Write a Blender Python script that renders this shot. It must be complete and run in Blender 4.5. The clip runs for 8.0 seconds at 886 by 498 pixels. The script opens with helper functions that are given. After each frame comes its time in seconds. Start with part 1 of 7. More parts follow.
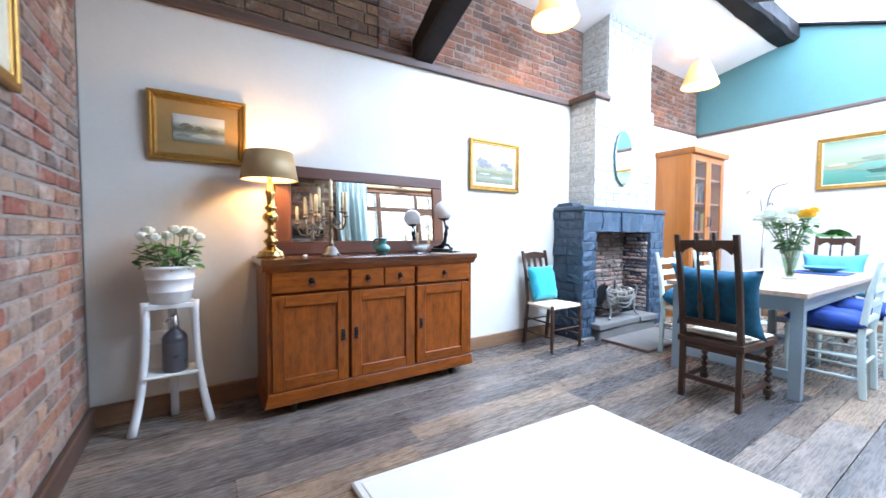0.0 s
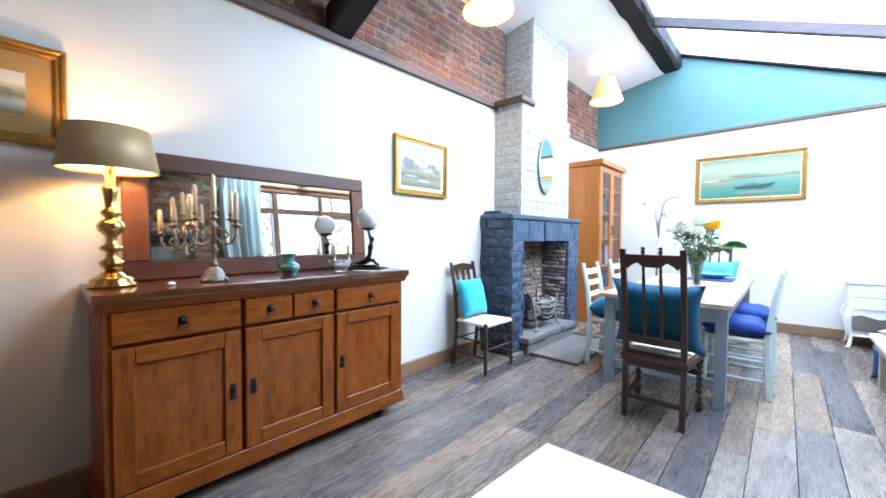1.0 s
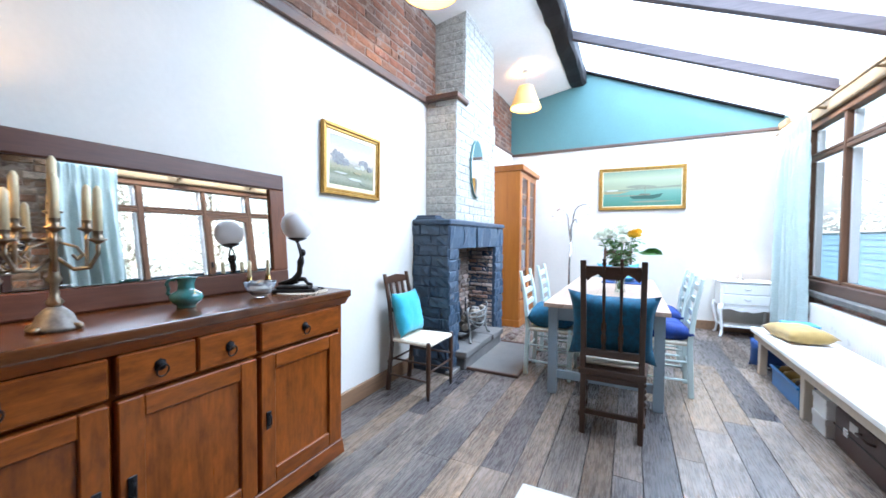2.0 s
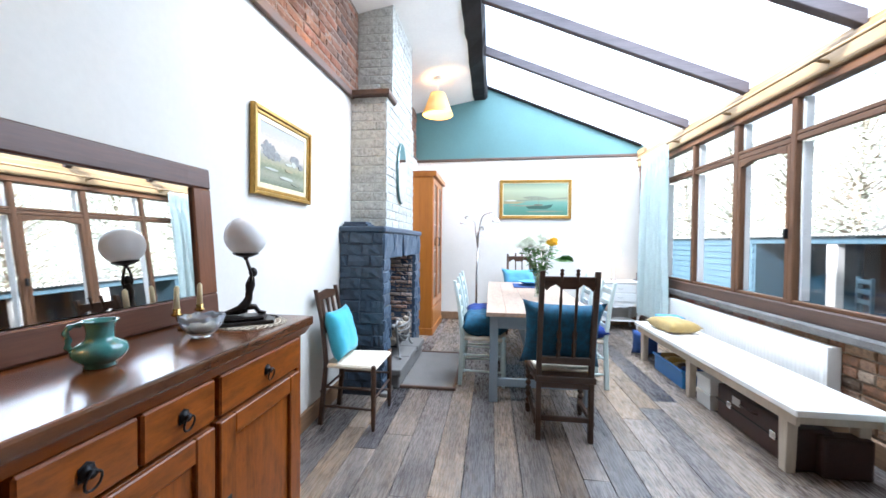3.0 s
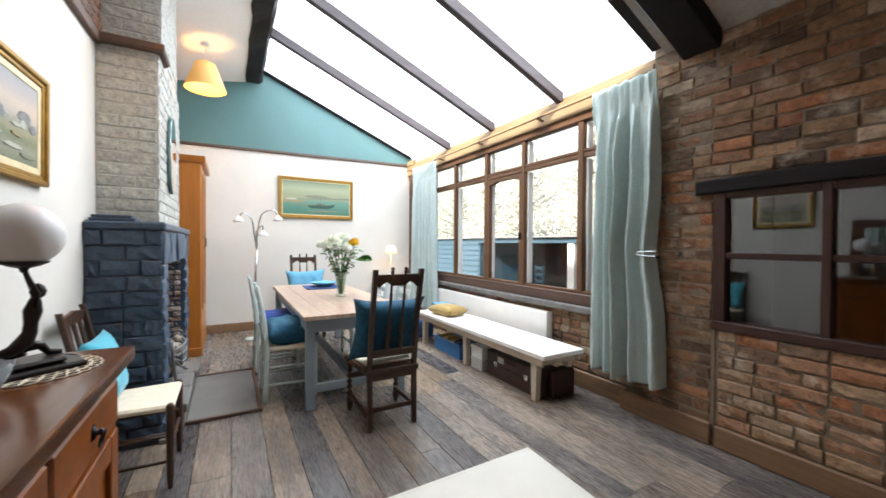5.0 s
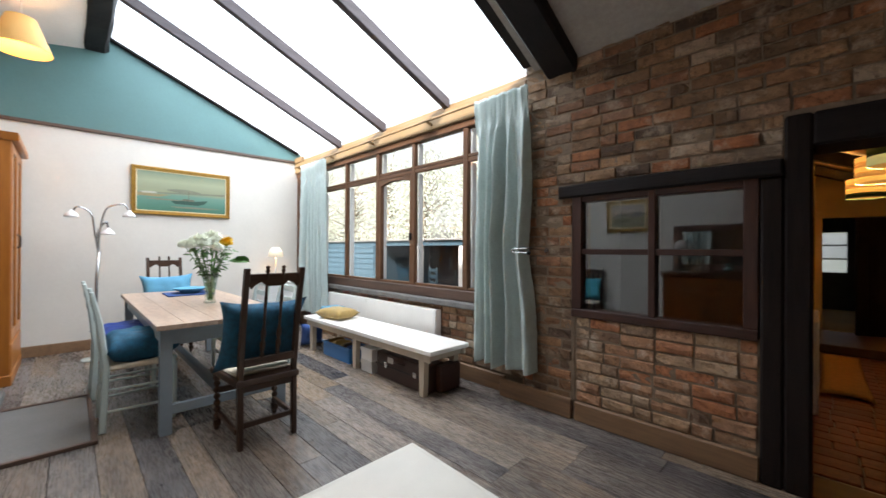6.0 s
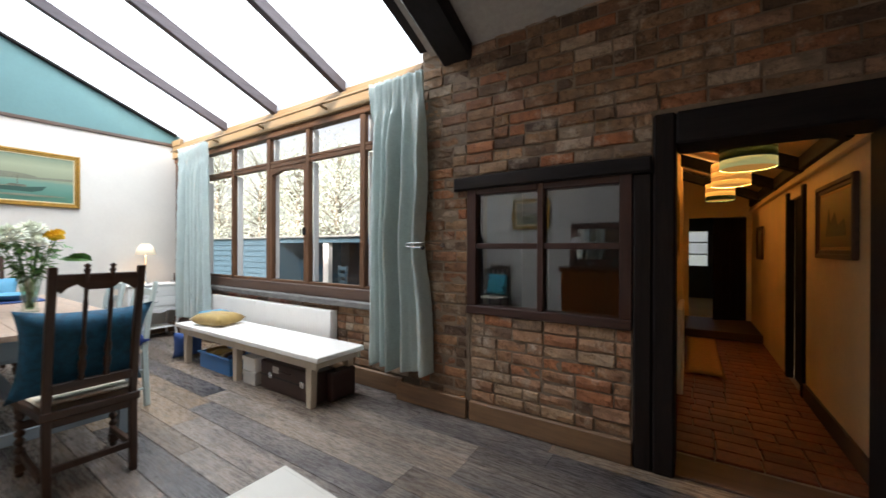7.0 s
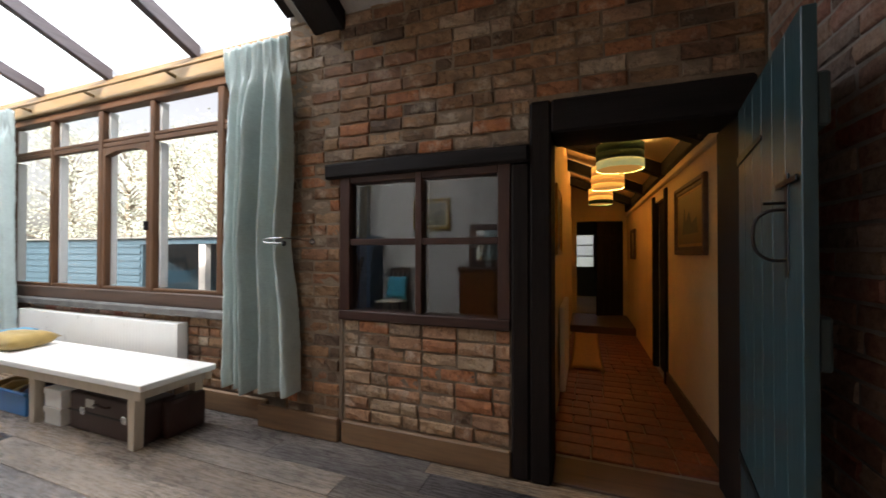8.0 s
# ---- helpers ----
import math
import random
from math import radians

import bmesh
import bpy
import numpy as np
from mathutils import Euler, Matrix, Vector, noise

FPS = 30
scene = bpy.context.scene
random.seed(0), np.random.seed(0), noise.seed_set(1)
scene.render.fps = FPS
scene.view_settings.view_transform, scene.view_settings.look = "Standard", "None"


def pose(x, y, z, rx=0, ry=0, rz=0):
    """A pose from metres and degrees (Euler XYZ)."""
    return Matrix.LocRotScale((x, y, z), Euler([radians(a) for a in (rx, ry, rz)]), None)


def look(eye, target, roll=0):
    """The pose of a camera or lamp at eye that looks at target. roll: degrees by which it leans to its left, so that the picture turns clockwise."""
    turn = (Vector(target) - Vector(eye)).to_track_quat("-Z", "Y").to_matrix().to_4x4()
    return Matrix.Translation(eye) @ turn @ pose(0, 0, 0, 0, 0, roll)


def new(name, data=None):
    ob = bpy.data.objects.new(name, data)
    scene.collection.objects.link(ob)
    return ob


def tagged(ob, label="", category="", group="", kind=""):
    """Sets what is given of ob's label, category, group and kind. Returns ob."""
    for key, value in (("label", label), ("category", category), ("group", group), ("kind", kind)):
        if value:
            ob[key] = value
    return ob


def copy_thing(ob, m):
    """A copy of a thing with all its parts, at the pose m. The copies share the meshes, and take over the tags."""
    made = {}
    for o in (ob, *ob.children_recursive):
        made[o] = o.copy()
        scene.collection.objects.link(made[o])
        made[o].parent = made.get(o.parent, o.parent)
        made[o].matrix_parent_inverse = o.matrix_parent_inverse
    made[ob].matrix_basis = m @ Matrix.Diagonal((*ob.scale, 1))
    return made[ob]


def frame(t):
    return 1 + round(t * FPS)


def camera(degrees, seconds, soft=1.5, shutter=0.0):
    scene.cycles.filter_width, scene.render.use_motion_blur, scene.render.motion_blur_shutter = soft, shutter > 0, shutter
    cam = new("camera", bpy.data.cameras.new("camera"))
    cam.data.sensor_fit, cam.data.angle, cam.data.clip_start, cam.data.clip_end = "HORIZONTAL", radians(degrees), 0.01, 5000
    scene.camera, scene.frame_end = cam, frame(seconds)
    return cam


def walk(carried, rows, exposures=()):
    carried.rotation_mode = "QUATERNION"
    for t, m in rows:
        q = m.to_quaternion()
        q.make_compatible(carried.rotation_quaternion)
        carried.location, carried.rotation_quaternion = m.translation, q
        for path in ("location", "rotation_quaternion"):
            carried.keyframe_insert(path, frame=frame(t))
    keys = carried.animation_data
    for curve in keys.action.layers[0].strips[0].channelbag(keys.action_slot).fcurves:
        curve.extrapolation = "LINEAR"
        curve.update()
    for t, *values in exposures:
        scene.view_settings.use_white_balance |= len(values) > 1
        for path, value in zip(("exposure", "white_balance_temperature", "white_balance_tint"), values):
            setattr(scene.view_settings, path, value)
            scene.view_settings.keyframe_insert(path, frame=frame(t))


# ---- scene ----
cam = camera(99.4, 8.0, shutter=0.3)
PATH = [
    (0, (-0.027, 0.0, 1.163), (1.056, 1.679, 1.083), 0.2),
    (0.5, (0.029, 0.253, 1.198), (1.316, 1.782, 1.123), 0.3),
    (1, (0.122, 0.526, 1.237), (1.601, 1.87, 1.171), 0.4),
    (1.5, (0.183, 0.81, 1.279), (1.837, 1.934, 1.219), 0.5),
    (1.7, (0.21, 0.901, 1.29), (1.916, 1.944, 1.227), 0.4),
    (2.8, (0.283, 1.548, 1.333), (2.247, 1.925, 1.294), 0.8),
    (3, (0.28, 1.656, 1.346), (2.264, 1.911, 1.308), 0.6),
    (3.5, (0.285, 1.862, 1.358), (2.284, 1.79, 1.325), 0.5),
    (4, (0.306, 2.019, 1.363), (2.267, 1.628, 1.333), 0.4),
    (4.5, (0.34, 2.132, 1.348), (2.217, 1.441, 1.318), 0.4),
    (5, (0.333, 2.184, 1.343), (2.074, 1.199, 1.317), 0.4),
    (5.2, (0.318, 2.166, 1.327), (1.999, 1.083, 1.31), 0.4),
    (6.3, (0.281, 2.029, 1.287), (1.606, 0.531, 1.281), 0.2),
    (6.5, (0.273, 1.957, 1.294), (1.54, 0.409, 1.277), 0.1),
    (7, (0.249, 1.791, 1.262), (1.351, 0.122, 1.259), 0.2),
    (7.5, (0.202, 1.602, 1.232), (1.107, -0.181, 1.246), 0.3),
    (8, (0.163, 1.405, 1.209), (0.863, -0.469, 1.232), 0.1),
]
EXPOSURES = [(0.0, 1.95, 5450, 12), (1.0, 1.74, 5450, 11), (3.0, 1.5, 5900, 12), (4.5, 1.12, 6750, 13), (5.5, 0.88, 6850, 13), (6.5, 0.70, 6750, 13), (8.0, 0.76, 7050, 15)]
walk(cam, [(t, look(eye, target, roll)) for t, eye, target, roll in PATH], EXPOSURES)

# ---- world and large lights ----
world = bpy.data.worlds.new("sky")
scene.world = world
world.use_nodes = True
wn = world.node_tree.nodes
sky = wn.new("ShaderNodeTexSky")
sky.sky_type, sky.sun_disc = "NISHITA", False
sky.sun_elevation, sky.sun_rotation = radians(33), radians(-11)
sky.air_density, sky.dust_density = 1.0, 4.0
wn["Background"].inputs["Strength"].default_value = 0.19
haze = wn.new("ShaderNodeHueSaturation")
haze.inputs["Saturation"].default_value = 0.35
world.node_tree.links.new(sky.outputs[0], haze.inputs["Color"])
world.node_tree.links.new(haze.outputs[0], wn["Background"].inputs["Color"])

sun = new("sun", bpy.data.lights.new("sun", "SUN"))
sun.data.energy, sun.data.angle, sun.data.color = 5.0, radians(4), (1.0, 0.97, 0.93)
sun.matrix_world = look((-2.0, 10.0, 6.6), (0.0, 0.0, 0.0))


def area_lamp(name, eye, target, sx, sy, watts, color):
    ob = new(name, bpy.data.lights.new(name, "AREA"))
    ob.data.shape, ob.data.size, ob.data.size_y, ob.data.energy, ob.data.color = "RECTANGLE", sx, sy, watts, color
    ob.matrix_world = look(eye, target)
    return ob


def bulb(name, at, watts, color, radius=0.03):
    ob = new(name, bpy.data.lights.new(name, "POINT"))
    ob.data.energy, ob.data.color, ob.data.shadow_soft_size = watts, color, radius
    ob.location = at
    return ob


# daylight above the glass roof and outside the long window
ROOF = 0.418
area_lamp("roof_daylight", (4.42, 0.47, 3.62), (4.42, 0.47 + ROOF, 2.62), 4.7, 2.65, 124, (0.78, 0.89, 1.0))
WARM = (1.0, 0.62, 0.27)
bulb("table_lamp_bulb", (0.365, 2.73, 1.62), 5.0, (1.0, 0.56, 0.2))
bulb("pendant_bulb_a", (2.79, 2.45, 3.33), 7.0, WARM)
bulb("pendant_bulb_b", (5.63, 2.44, 3.33), 7.0, WARM)
bulb("nightstand_bulb", (6.55, -0.28, 1.23), 0.7, WARM)
bulb("corridor_bulb_a", (-0.12, -2.0, 2.02), 12, (1.0, 0.66, 0.3))
bulb("corridor_bulb_b", (-0.088, -3.05, 2.04), 12, (1.0, 0.66, 0.3))
bulb("corridor_bulb_c", (-0.07, -4.4, 2.03), 12, (1.0, 0.66, 0.3))

# ---- materials ----
def mat(name, build):
    m = bpy.data.materials.new(name)
    m.use_nodes = True
    nt = m.node_tree
    build(nt, nt.nodes["Principled BSDF"])
    return m


def node(nt, kind, **inputs):
    n = nt.nodes.new(kind)
    for k, v in inputs.items():
        n.inputs[k.replace("_", " ")].default_value = v
    return n


def ramp(nt, fac, stops):
    r = nt.nodes.new("ShaderNodeValToRGB")
    els = r.color_ramp.elements
    while len(els) < len(stops):
        els.new(0.5)
    for e, (p, c) in zip(els, stops):
        e.position, e.color = p, (*c, 1)
    nt.links.new(fac, r.inputs[0])
    return r.outputs[0]


def place_coords(nt, scale, shift=None):
    """World position stretched by scale, moved at random for each piece."""
    g = nt.nodes.new("ShaderNodeNewGeometry")
    out = g.outputs["Position"]
    if shift is not None:
        mul = node(nt, "ShaderNodeVectorMath")
        mul.operation = "SCALE"
        mul.inputs[0].default_value = (37.0, 51.0, 23.0)
        nt.links.new(shift, mul.inputs["Scale"])
        add = node(nt, "ShaderNodeVectorMath")
        nt.links.new(out, add.inputs[0])
        nt.links.new(mul.outputs[0], add.inputs[1])
        out = add.outputs[0]
    mp = node(nt, "ShaderNodeMapping", Scale=scale)
    nt.links.new(out, mp.inputs["Vector"])
    return mp.outputs[0]


def noise_fac(nt, coords, scale, detail=5.0, rough=0.6):
    n = node(nt, "ShaderNodeTexNoise", Scale=scale, Detail=detail, Roughness=rough)
    nt.links.new(coords, n.inputs["Vector"])
    return n.outputs["Fac"]


def mixed(nt, fac, a, b, mode="MIX"):
    m = nt.nodes.new("ShaderNodeMix")
    m.data_type, m.blend_type = "RGBA", mode
    for sock, v in ((m.inputs[0], fac), (m.inputs[6], a), (m.inputs[7], b)):
        if isinstance(v, (int, float)):
            sock.default_value = v
        elif isinstance(v, tuple):
            sock.default_value = (*v, 1)
        else:
            nt.links.new(v, sock)
    return m.outputs[2]


def bump(nt, bsdf, height, strength, distance):
    b = node(nt, "ShaderNodeBump", Strength=strength, Distance=distance)
    nt.links.new(height, b.inputs["Height"])
    nt.links.new(b.outputs[0], bsdf.inputs["Normal"])


def piece_random(nt, island=False):
    if island:
        return nt.nodes.new("ShaderNodeNewGeometry").outputs["Random Per Island"]
    return nt.nodes.new("ShaderNodeObjectInfo").outputs["Random"]


def shade(c, k):
    return tuple(min(1.0, v * k) for v in c)


def plain(name, color, rough=0.5, metal=0.0, vary=0.12, scale=6.0, relief=0.1, dist=0.002, fine=60.0, sheen=0.0, coat=0.0):
    """Paint, metal, cloth: a colour with broad blotches and fine grain."""
    def build(nt, p):
        co = place_coords(nt, (1, 1, 1))
        big, small = noise_fac(nt, co, scale), noise_fac(nt, co, fine, 3.0)
        c = ramp(nt, big, [(0.3, shade(color, 1 - vary)), (0.7, shade(color, 1 + vary * 0.6))])
        c = mixed(nt, 0.35 * min(1, vary * 4), c, ramp(nt, small, [(0.35, shade(color, 0.75)), (0.65, shade(color, 1.15))]))
        nt.links.new(c, p.inputs["Base Color"])
        r = node(nt, "ShaderNodeMapRange")
        r.inputs["To Min"].default_value, r.inputs["To Max"].default_value = max(0.02, rough - 0.08), min(1, rough + 0.08)
        nt.links.new(big, r.inputs["Value"])
        nt.links.new(r.outputs[0], p.inputs["Roughness"])
        p.inputs["Metallic"].default_value = metal
        p.inputs["Sheen Weight"].default_value = sheen
        p.inputs["Coat Weight"].default_value = coat
        if relief:
            bump(nt, p, small, relief, dist)
    return mat(name, build)


def wood(name, light, dark, axis="x", rough=0.4, grain=1.0, relief=0.15, piece=False, knots=0.0, coat=0.0, shine=0.5, figure=0.0):
    """Timber with grain along one axis."""
    def build(nt, p):
        stretch = {"x": (1.2, 16, 16), "y": (16, 1.2, 16), "z": (16, 16, 1.2)}[axis]
        rnd = piece_random(nt)
        co = place_coords(nt, tuple(v * grain for v in stretch), rnd)
        a, b = noise_fac(nt, co, 1.0, 6.0, 0.65), noise_fac(nt, co, 5.0, 4.0, 0.7)
        c = ramp(nt, a, [(0.3, dark), (0.5, shade(light, 0.85)), (0.72, light)])
        c = mixed(nt, 0.35, c, ramp(nt, b, [(0.35, dark), (0.62, light)]))
        if piece:
            wear = ramp(nt, noise_fac(nt, place_coords(nt, (0.8, 2.2, 1), rnd), 1.6, 5.0, 0.65), [(0.34, (0.42, 0.43, 0.47)), (0.5, (0.9, 0.88, 0.86)), (0.66, (1.45, 1.38, 1.30))])
            c = mixed(nt, 0.75, c, wear, "MULTIPLY")
            fine = ramp(nt, noise_fac(nt, place_coords(nt, (3.0, 90.0, 1), rnd), 1.0, 6.0, 0.75), [(0.36, (0.45, 0.44, 0.44)), (0.5, (1.0, 1.0, 1.0)), (0.64, (1.4, 1.38, 1.34))])
            c = mixed(nt, 0.4, c, fine, "MULTIPLY")
            saw = ramp(nt, noise_fac(nt, place_coords(nt, (110.0, 5.0, 1), rnd), 1.0, 3.0, 0.6), [(0.38, (0.72, 0.72, 0.73)), (0.6, (1.1, 1.1, 1.1))])
            c = mixed(nt, 0.22, c, saw, "MULTIPLY")
            spots = ramp(nt, noise_fac(nt, place_coords(nt, (0.7, 1.6, 1), rnd), 17.0, 9.0, 0.82), [(0.38, (0.25, 0.24, 0.25)), (0.5, (0.97, 0.97, 0.97)), (0.62, (1.5, 1.47, 1.44))])
            c = mixed(nt, 0.6, c, spots, "MULTIPLY")
            c = mixed(nt, 0.9, c, ramp(nt, rnd, [(0.0, (0.24, 0.25, 0.30)), (0.18, (0.95, 0.88, 0.80)), (0.36, (0.46, 0.47, 0.52)), (0.52, (1.26, 1.05, 0.82)), (0.66, (0.74, 0.73, 0.75)), (0.84, (1.12, 0.88, 0.62)), (1.0, (0.28, 0.29, 0.34))]), "MULTIPLY")
        if figure:
            along = {"x": (5, 14, 14), "y": (14, 5, 14), "z": (14, 14, 5)}[axis]
            fig = noise_fac(nt, place_coords(nt, along, rnd), 2.0, 6.0, 0.7)
            c = mixed(nt, figure, c, ramp(nt, fig, [(0.36, (0.36, 0.30, 0.28)), (0.48, (0.9, 0.9, 0.9)), (0.64, (1.35, 1.4, 1.5))]), "MULTIPLY")
        if knots:
            v = node(nt, "ShaderNodeTexVoronoi", Scale=3.0)
            nt.links.new(place_coords(nt, (0.7, 1.5, 1.5), rnd), v.inputs["Vector"])
            k = ramp(nt, v.outputs["Distance"], [(0.03, (1, 1, 1)), (0.1, (0, 0, 0))])
            c = mixed(nt, k, c, shade(dark, 0.5))
        nt.links.new(c, p.inputs["Base Color"])
        r = node(nt, "ShaderNodeMapRange")
        r.inputs["To Min"].default_value, r.inputs["To Max"].default_value = rough - 0.1, rough + 0.15
        nt.links.new(b, r.inputs["Value"])
        nt.links.new(r.outputs[0], p.inputs["Roughness"])
        p.inputs["Coat Weight"].default_value = coat
        p.inputs["Coat Roughness"].default_value = 0.2
        p.inputs["Specular IOR Level"].default_value = shine
        bump(nt, p, b, relief, 0.004)
    return mat(name, build)


def bricky(name, colors, island=False, rough=0.85, stain=(0.06, 0.05, 0.045), stain_amount=0.5, relief=0.6, lime=0.5, lime_color=(0.5, 0.45, 0.4), mottle=0.7):
    """Bricks, each with its own tone, soot and lime stains and a pitted face."""
    def build(nt, p):
        rnd = piece_random(nt, island)
        n = len(colors)
        c = ramp(nt, rnd, [((i + 0.5) / n, col) for i, col in enumerate(colors)])
        co = place_coords(nt, (1, 1, 1), rnd)
        a, b, w = noise_fac(nt, co, 14.0, 6.0, 0.7), noise_fac(nt, co, 70.0, 4.0, 0.7), noise_fac(nt, place_coords(nt, (1, 1, 1)), 5.0, 6.0, 0.7)
        c = mixed(nt, mottle, c, ramp(nt, noise_fac(nt, co, 28.0, 6.0, 0.8), [(0.34, (0.40, 0.37, 0.35)), (0.5, (1, 1, 1)), (0.66, (1.5, 1.42, 1.35))]), "MULTIPLY")
        c = mixed(nt, ramp(nt, a, [(0.5, (0, 0, 0)), (0.75, (stain_amount,) * 3)]), c, stain)
        c = mixed(nt, ramp(nt, w, [(0.54, (0, 0, 0)), (0.72, (lime,) * 3)]), c, lime_color)
        c = mixed(nt, 0.5, c, ramp(nt, b, [(0.3, (0.6, 0.6, 0.6)), (0.7, (1, 1, 1))]), "MULTIPLY")
        nt.links.new(c, p.inputs["Base Color"])
        p.inputs["Roughness"].default_value = rough
        bump(nt, p, mixed(nt, 0.4, a, b), relief, 0.006)
    return mat(name, build)


def glass(name, tint=(1, 1, 1), gloss=1.0):
    m = bpy.data.materials.new(name)
    m.use_nodes = True
    nt = m.node_tree
    nt.nodes.remove(nt.nodes["Principled BSDF"])
    t, g = node(nt, "ShaderNodeBsdfTransparent", Color=(*tint, 1)), node(nt, "ShaderNodeBsdfGlossy", Roughness=0.01)
    f, mx = nt.nodes.new("ShaderNodeLayerWeight"), nt.nodes.new("ShaderNodeMixShader")
    power, mul = nt.nodes.new("ShaderNodeMath"), nt.nodes.new("ShaderNodeMath")
    power.operation, power.inputs[1].default_value = "POWER", 5.0
    mul.operation, mul.inputs[1].default_value, mul.inputs[2].default_value = "MULTIPLY_ADD", 0.6 * gloss, 0.035 * gloss
    nt.links.new(f.outputs["Facing"], power.inputs[0])
    nt.links.new(power.outputs[0], mul.inputs[0])
    nt.links.new(mul.outputs[0], mx.inputs[0])
    nt.links.new(t.outputs[0], mx.inputs[1])
    nt.links.new(g.outputs[0], mx.inputs[2])
    nt.links.new(mx.outputs[0], nt.nodes["Material Output"].inputs[0])
    return m


def glowing(name, color, strength, base=(0.8, 0.7, 0.5)):
    """A lit lampshade: cloth that gives off its lamp's light."""
    def build(nt, p):
        co = place_coords(nt, (1, 1, 1))
        p.inputs["Base Color"].default_value = (*base, 1)
        p.inputs["Roughness"].default_value = 0.8
        nt.links.new(ramp(nt, noise_fac(nt, co, 9.0), [(0.3, shade(color, 0.85)), (0.7, color)]), p.inputs["Emission Color"])
        p.inputs["Emission Strength"].default_value = strength
    return mat(name, build)


PLASTER = plain("cream_plaster", (0.63, 0.60, 0.545), 0.85, vary=0.05, scale=2.0, relief=0.12, dist=0.004, fine=35)
CORRIDOR_PLASTER = plain("ochre_plaster", (0.74, 0.57, 0.34), 0.85, vary=0.1, scale=2.0, relief=0.15, dist=0.004, fine=30)
WHITE_CEILING = plain("white_ceiling_paint", (0.82, 0.80, 0.77), 0.85, vary=0.06, scale=1.5, relief=0.1, fine=30)
# stained white paint, darkened to hold the shade of the low ceiling
SHADED_CEILING = plain("aged_ceiling_paint", (0.38, 0.355, 0.325), 0.9, vary=0.3, scale=1.6, relief=0.2, fine=30)
TEAL = plain("teal_wall_paint", (0.085, 0.185, 0.185), 0.6, vary=0.08, scale=2.0, relief=0.1, fine=35)
DARK_BEAM = wood("black_oak", (0.020, 0.016, 0.016), (0.007, 0.006, 0.006), "x", 0.6, relief=0.5, shine=0.15)
DARK_BEAM_Y = wood("black_oak_across", (0.020, 0.016, 0.016), (0.007, 0.006, 0.006), "y", 0.55, relief=0.5, shine=0.15)
DARK_POST = wood("black_oak_upright", (0.020, 0.014, 0.012), (0.007, 0.005, 0.005), "z", 0.6, relief=0.5, shine=0.12)
RAFTER = wood("dark_stained_rafter", (0.09, 0.07, 0.075), (0.04, 0.03, 0.033), "y", 0.5, relief=0.3)
TRIM_WOOD = wood("dark_trim_wood", (0.11, 0.06, 0.04), (0.04, 0.022, 0.016), "x", 0.5)
TRIM_WOOD_Y = wood("dark_trim_wood_across", (0.11, 0.06, 0.04), (0.04, 0.022, 0.016), "y", 0.5)
SKIRTING = wood("brown_skirting_wood", (0.25, 0.14, 0.07), (0.12, 0.066, 0.036), "x", 0.55)
PINE = wood("pale_pine_beam", (0.30, 0.195, 0.092), (0.18, 0.108, 0.046), "x", 0.55, knots=1.0)
WINDOW_WOOD = wood("brown_window_wood", (0.155, 0.072, 0.034), (0.062, 0.030, 0.016), "z", 0.5, shine=0.35)
INNER_WOOD = wood("dark_inner_window_wood", (0.065, 0.026, 0.018), (0.026, 0.012, 0.009), "z", 0.45, shine=0.35)
INNER_WOOD_X = wood("dark_inner_window_wood_across", (0.065, 0.026, 0.018), (0.026, 0.012, 0.009), "x", 0.45, shine=0.35)
WINDOW_WOOD_X = wood("brown_window_wood_across", (0.155, 0.072, 0.034), (0.062, 0.030, 0.016), "x", 0.5, shine=0.35)
SILL_STONE = plain("worn_grey_sill", (0.149, 0.14, 0.13), 0.8, vary=0.5, scale=7, relief=0.5, dist=0.006)
BOARD = wood("weathered_floor_board", (0.252, 0.226, 0.206), (0.166, 0.149, 0.137), "x", 0.25, grain=1.5, relief=0.4, piece=True, knots=1.0)
FLOOR_GAP = plain("dark_floor_gap", (0.02, 0.017, 0.015), 0.9)
MORTAR = plain("grey_mortar", (0.30, 0.27, 0.245), 0.95, vary=0.3, scale=10, relief=0.8, dist=0.006, fine=90)
DARK_MORTAR = plain("brown_lime_mortar", (0.225, 0.165, 0.115), 0.95, vary=0.5, scale=7, relief=0.8, dist=0.006, fine=90)
LIME_MORTAR = plain("pale_lime_mortar", (0.21, 0.155, 0.125), 0.95, vary=0.35, scale=8, relief=0.8, dist=0.006, fine=90)
ROOM_BRICK = bricky("old_brown_brick", [(0.21, 0.105, 0.05), (0.30, 0.175, 0.092), (0.085, 0.049, 0.03), (0.35, 0.21, 0.112), (0.37, 0.135, 0.053), (0.17, 0.105, 0.063), (0.44, 0.34, 0.245), (0.28, 0.122, 0.057), (0.105, 0.064, 0.041), (0.25, 0.145, 0.075)], stain=(0.026, 0.02, 0.017), stain_amount=0.8, lime=0.75, lime_color=(0.55, 0.45, 0.34), relief=0.8, mottle=0.95)
PANEL_BRICK = bricky("limed_brown_brick", [(0.35, 0.185, 0.10), (0.43, 0.28, 0.165), (0.19, 0.11, 0.068), (0.48, 0.34, 0.22), (0.44, 0.17, 0.075), (0.31, 0.175, 0.10), (0.40, 0.22, 0.125)], stain=(0.045, 0.032, 0.025), stain_amount=0.75, lime=0.7, lime_color=(0.62, 0.52, 0.41), relief=0.8, mottle=0.95)
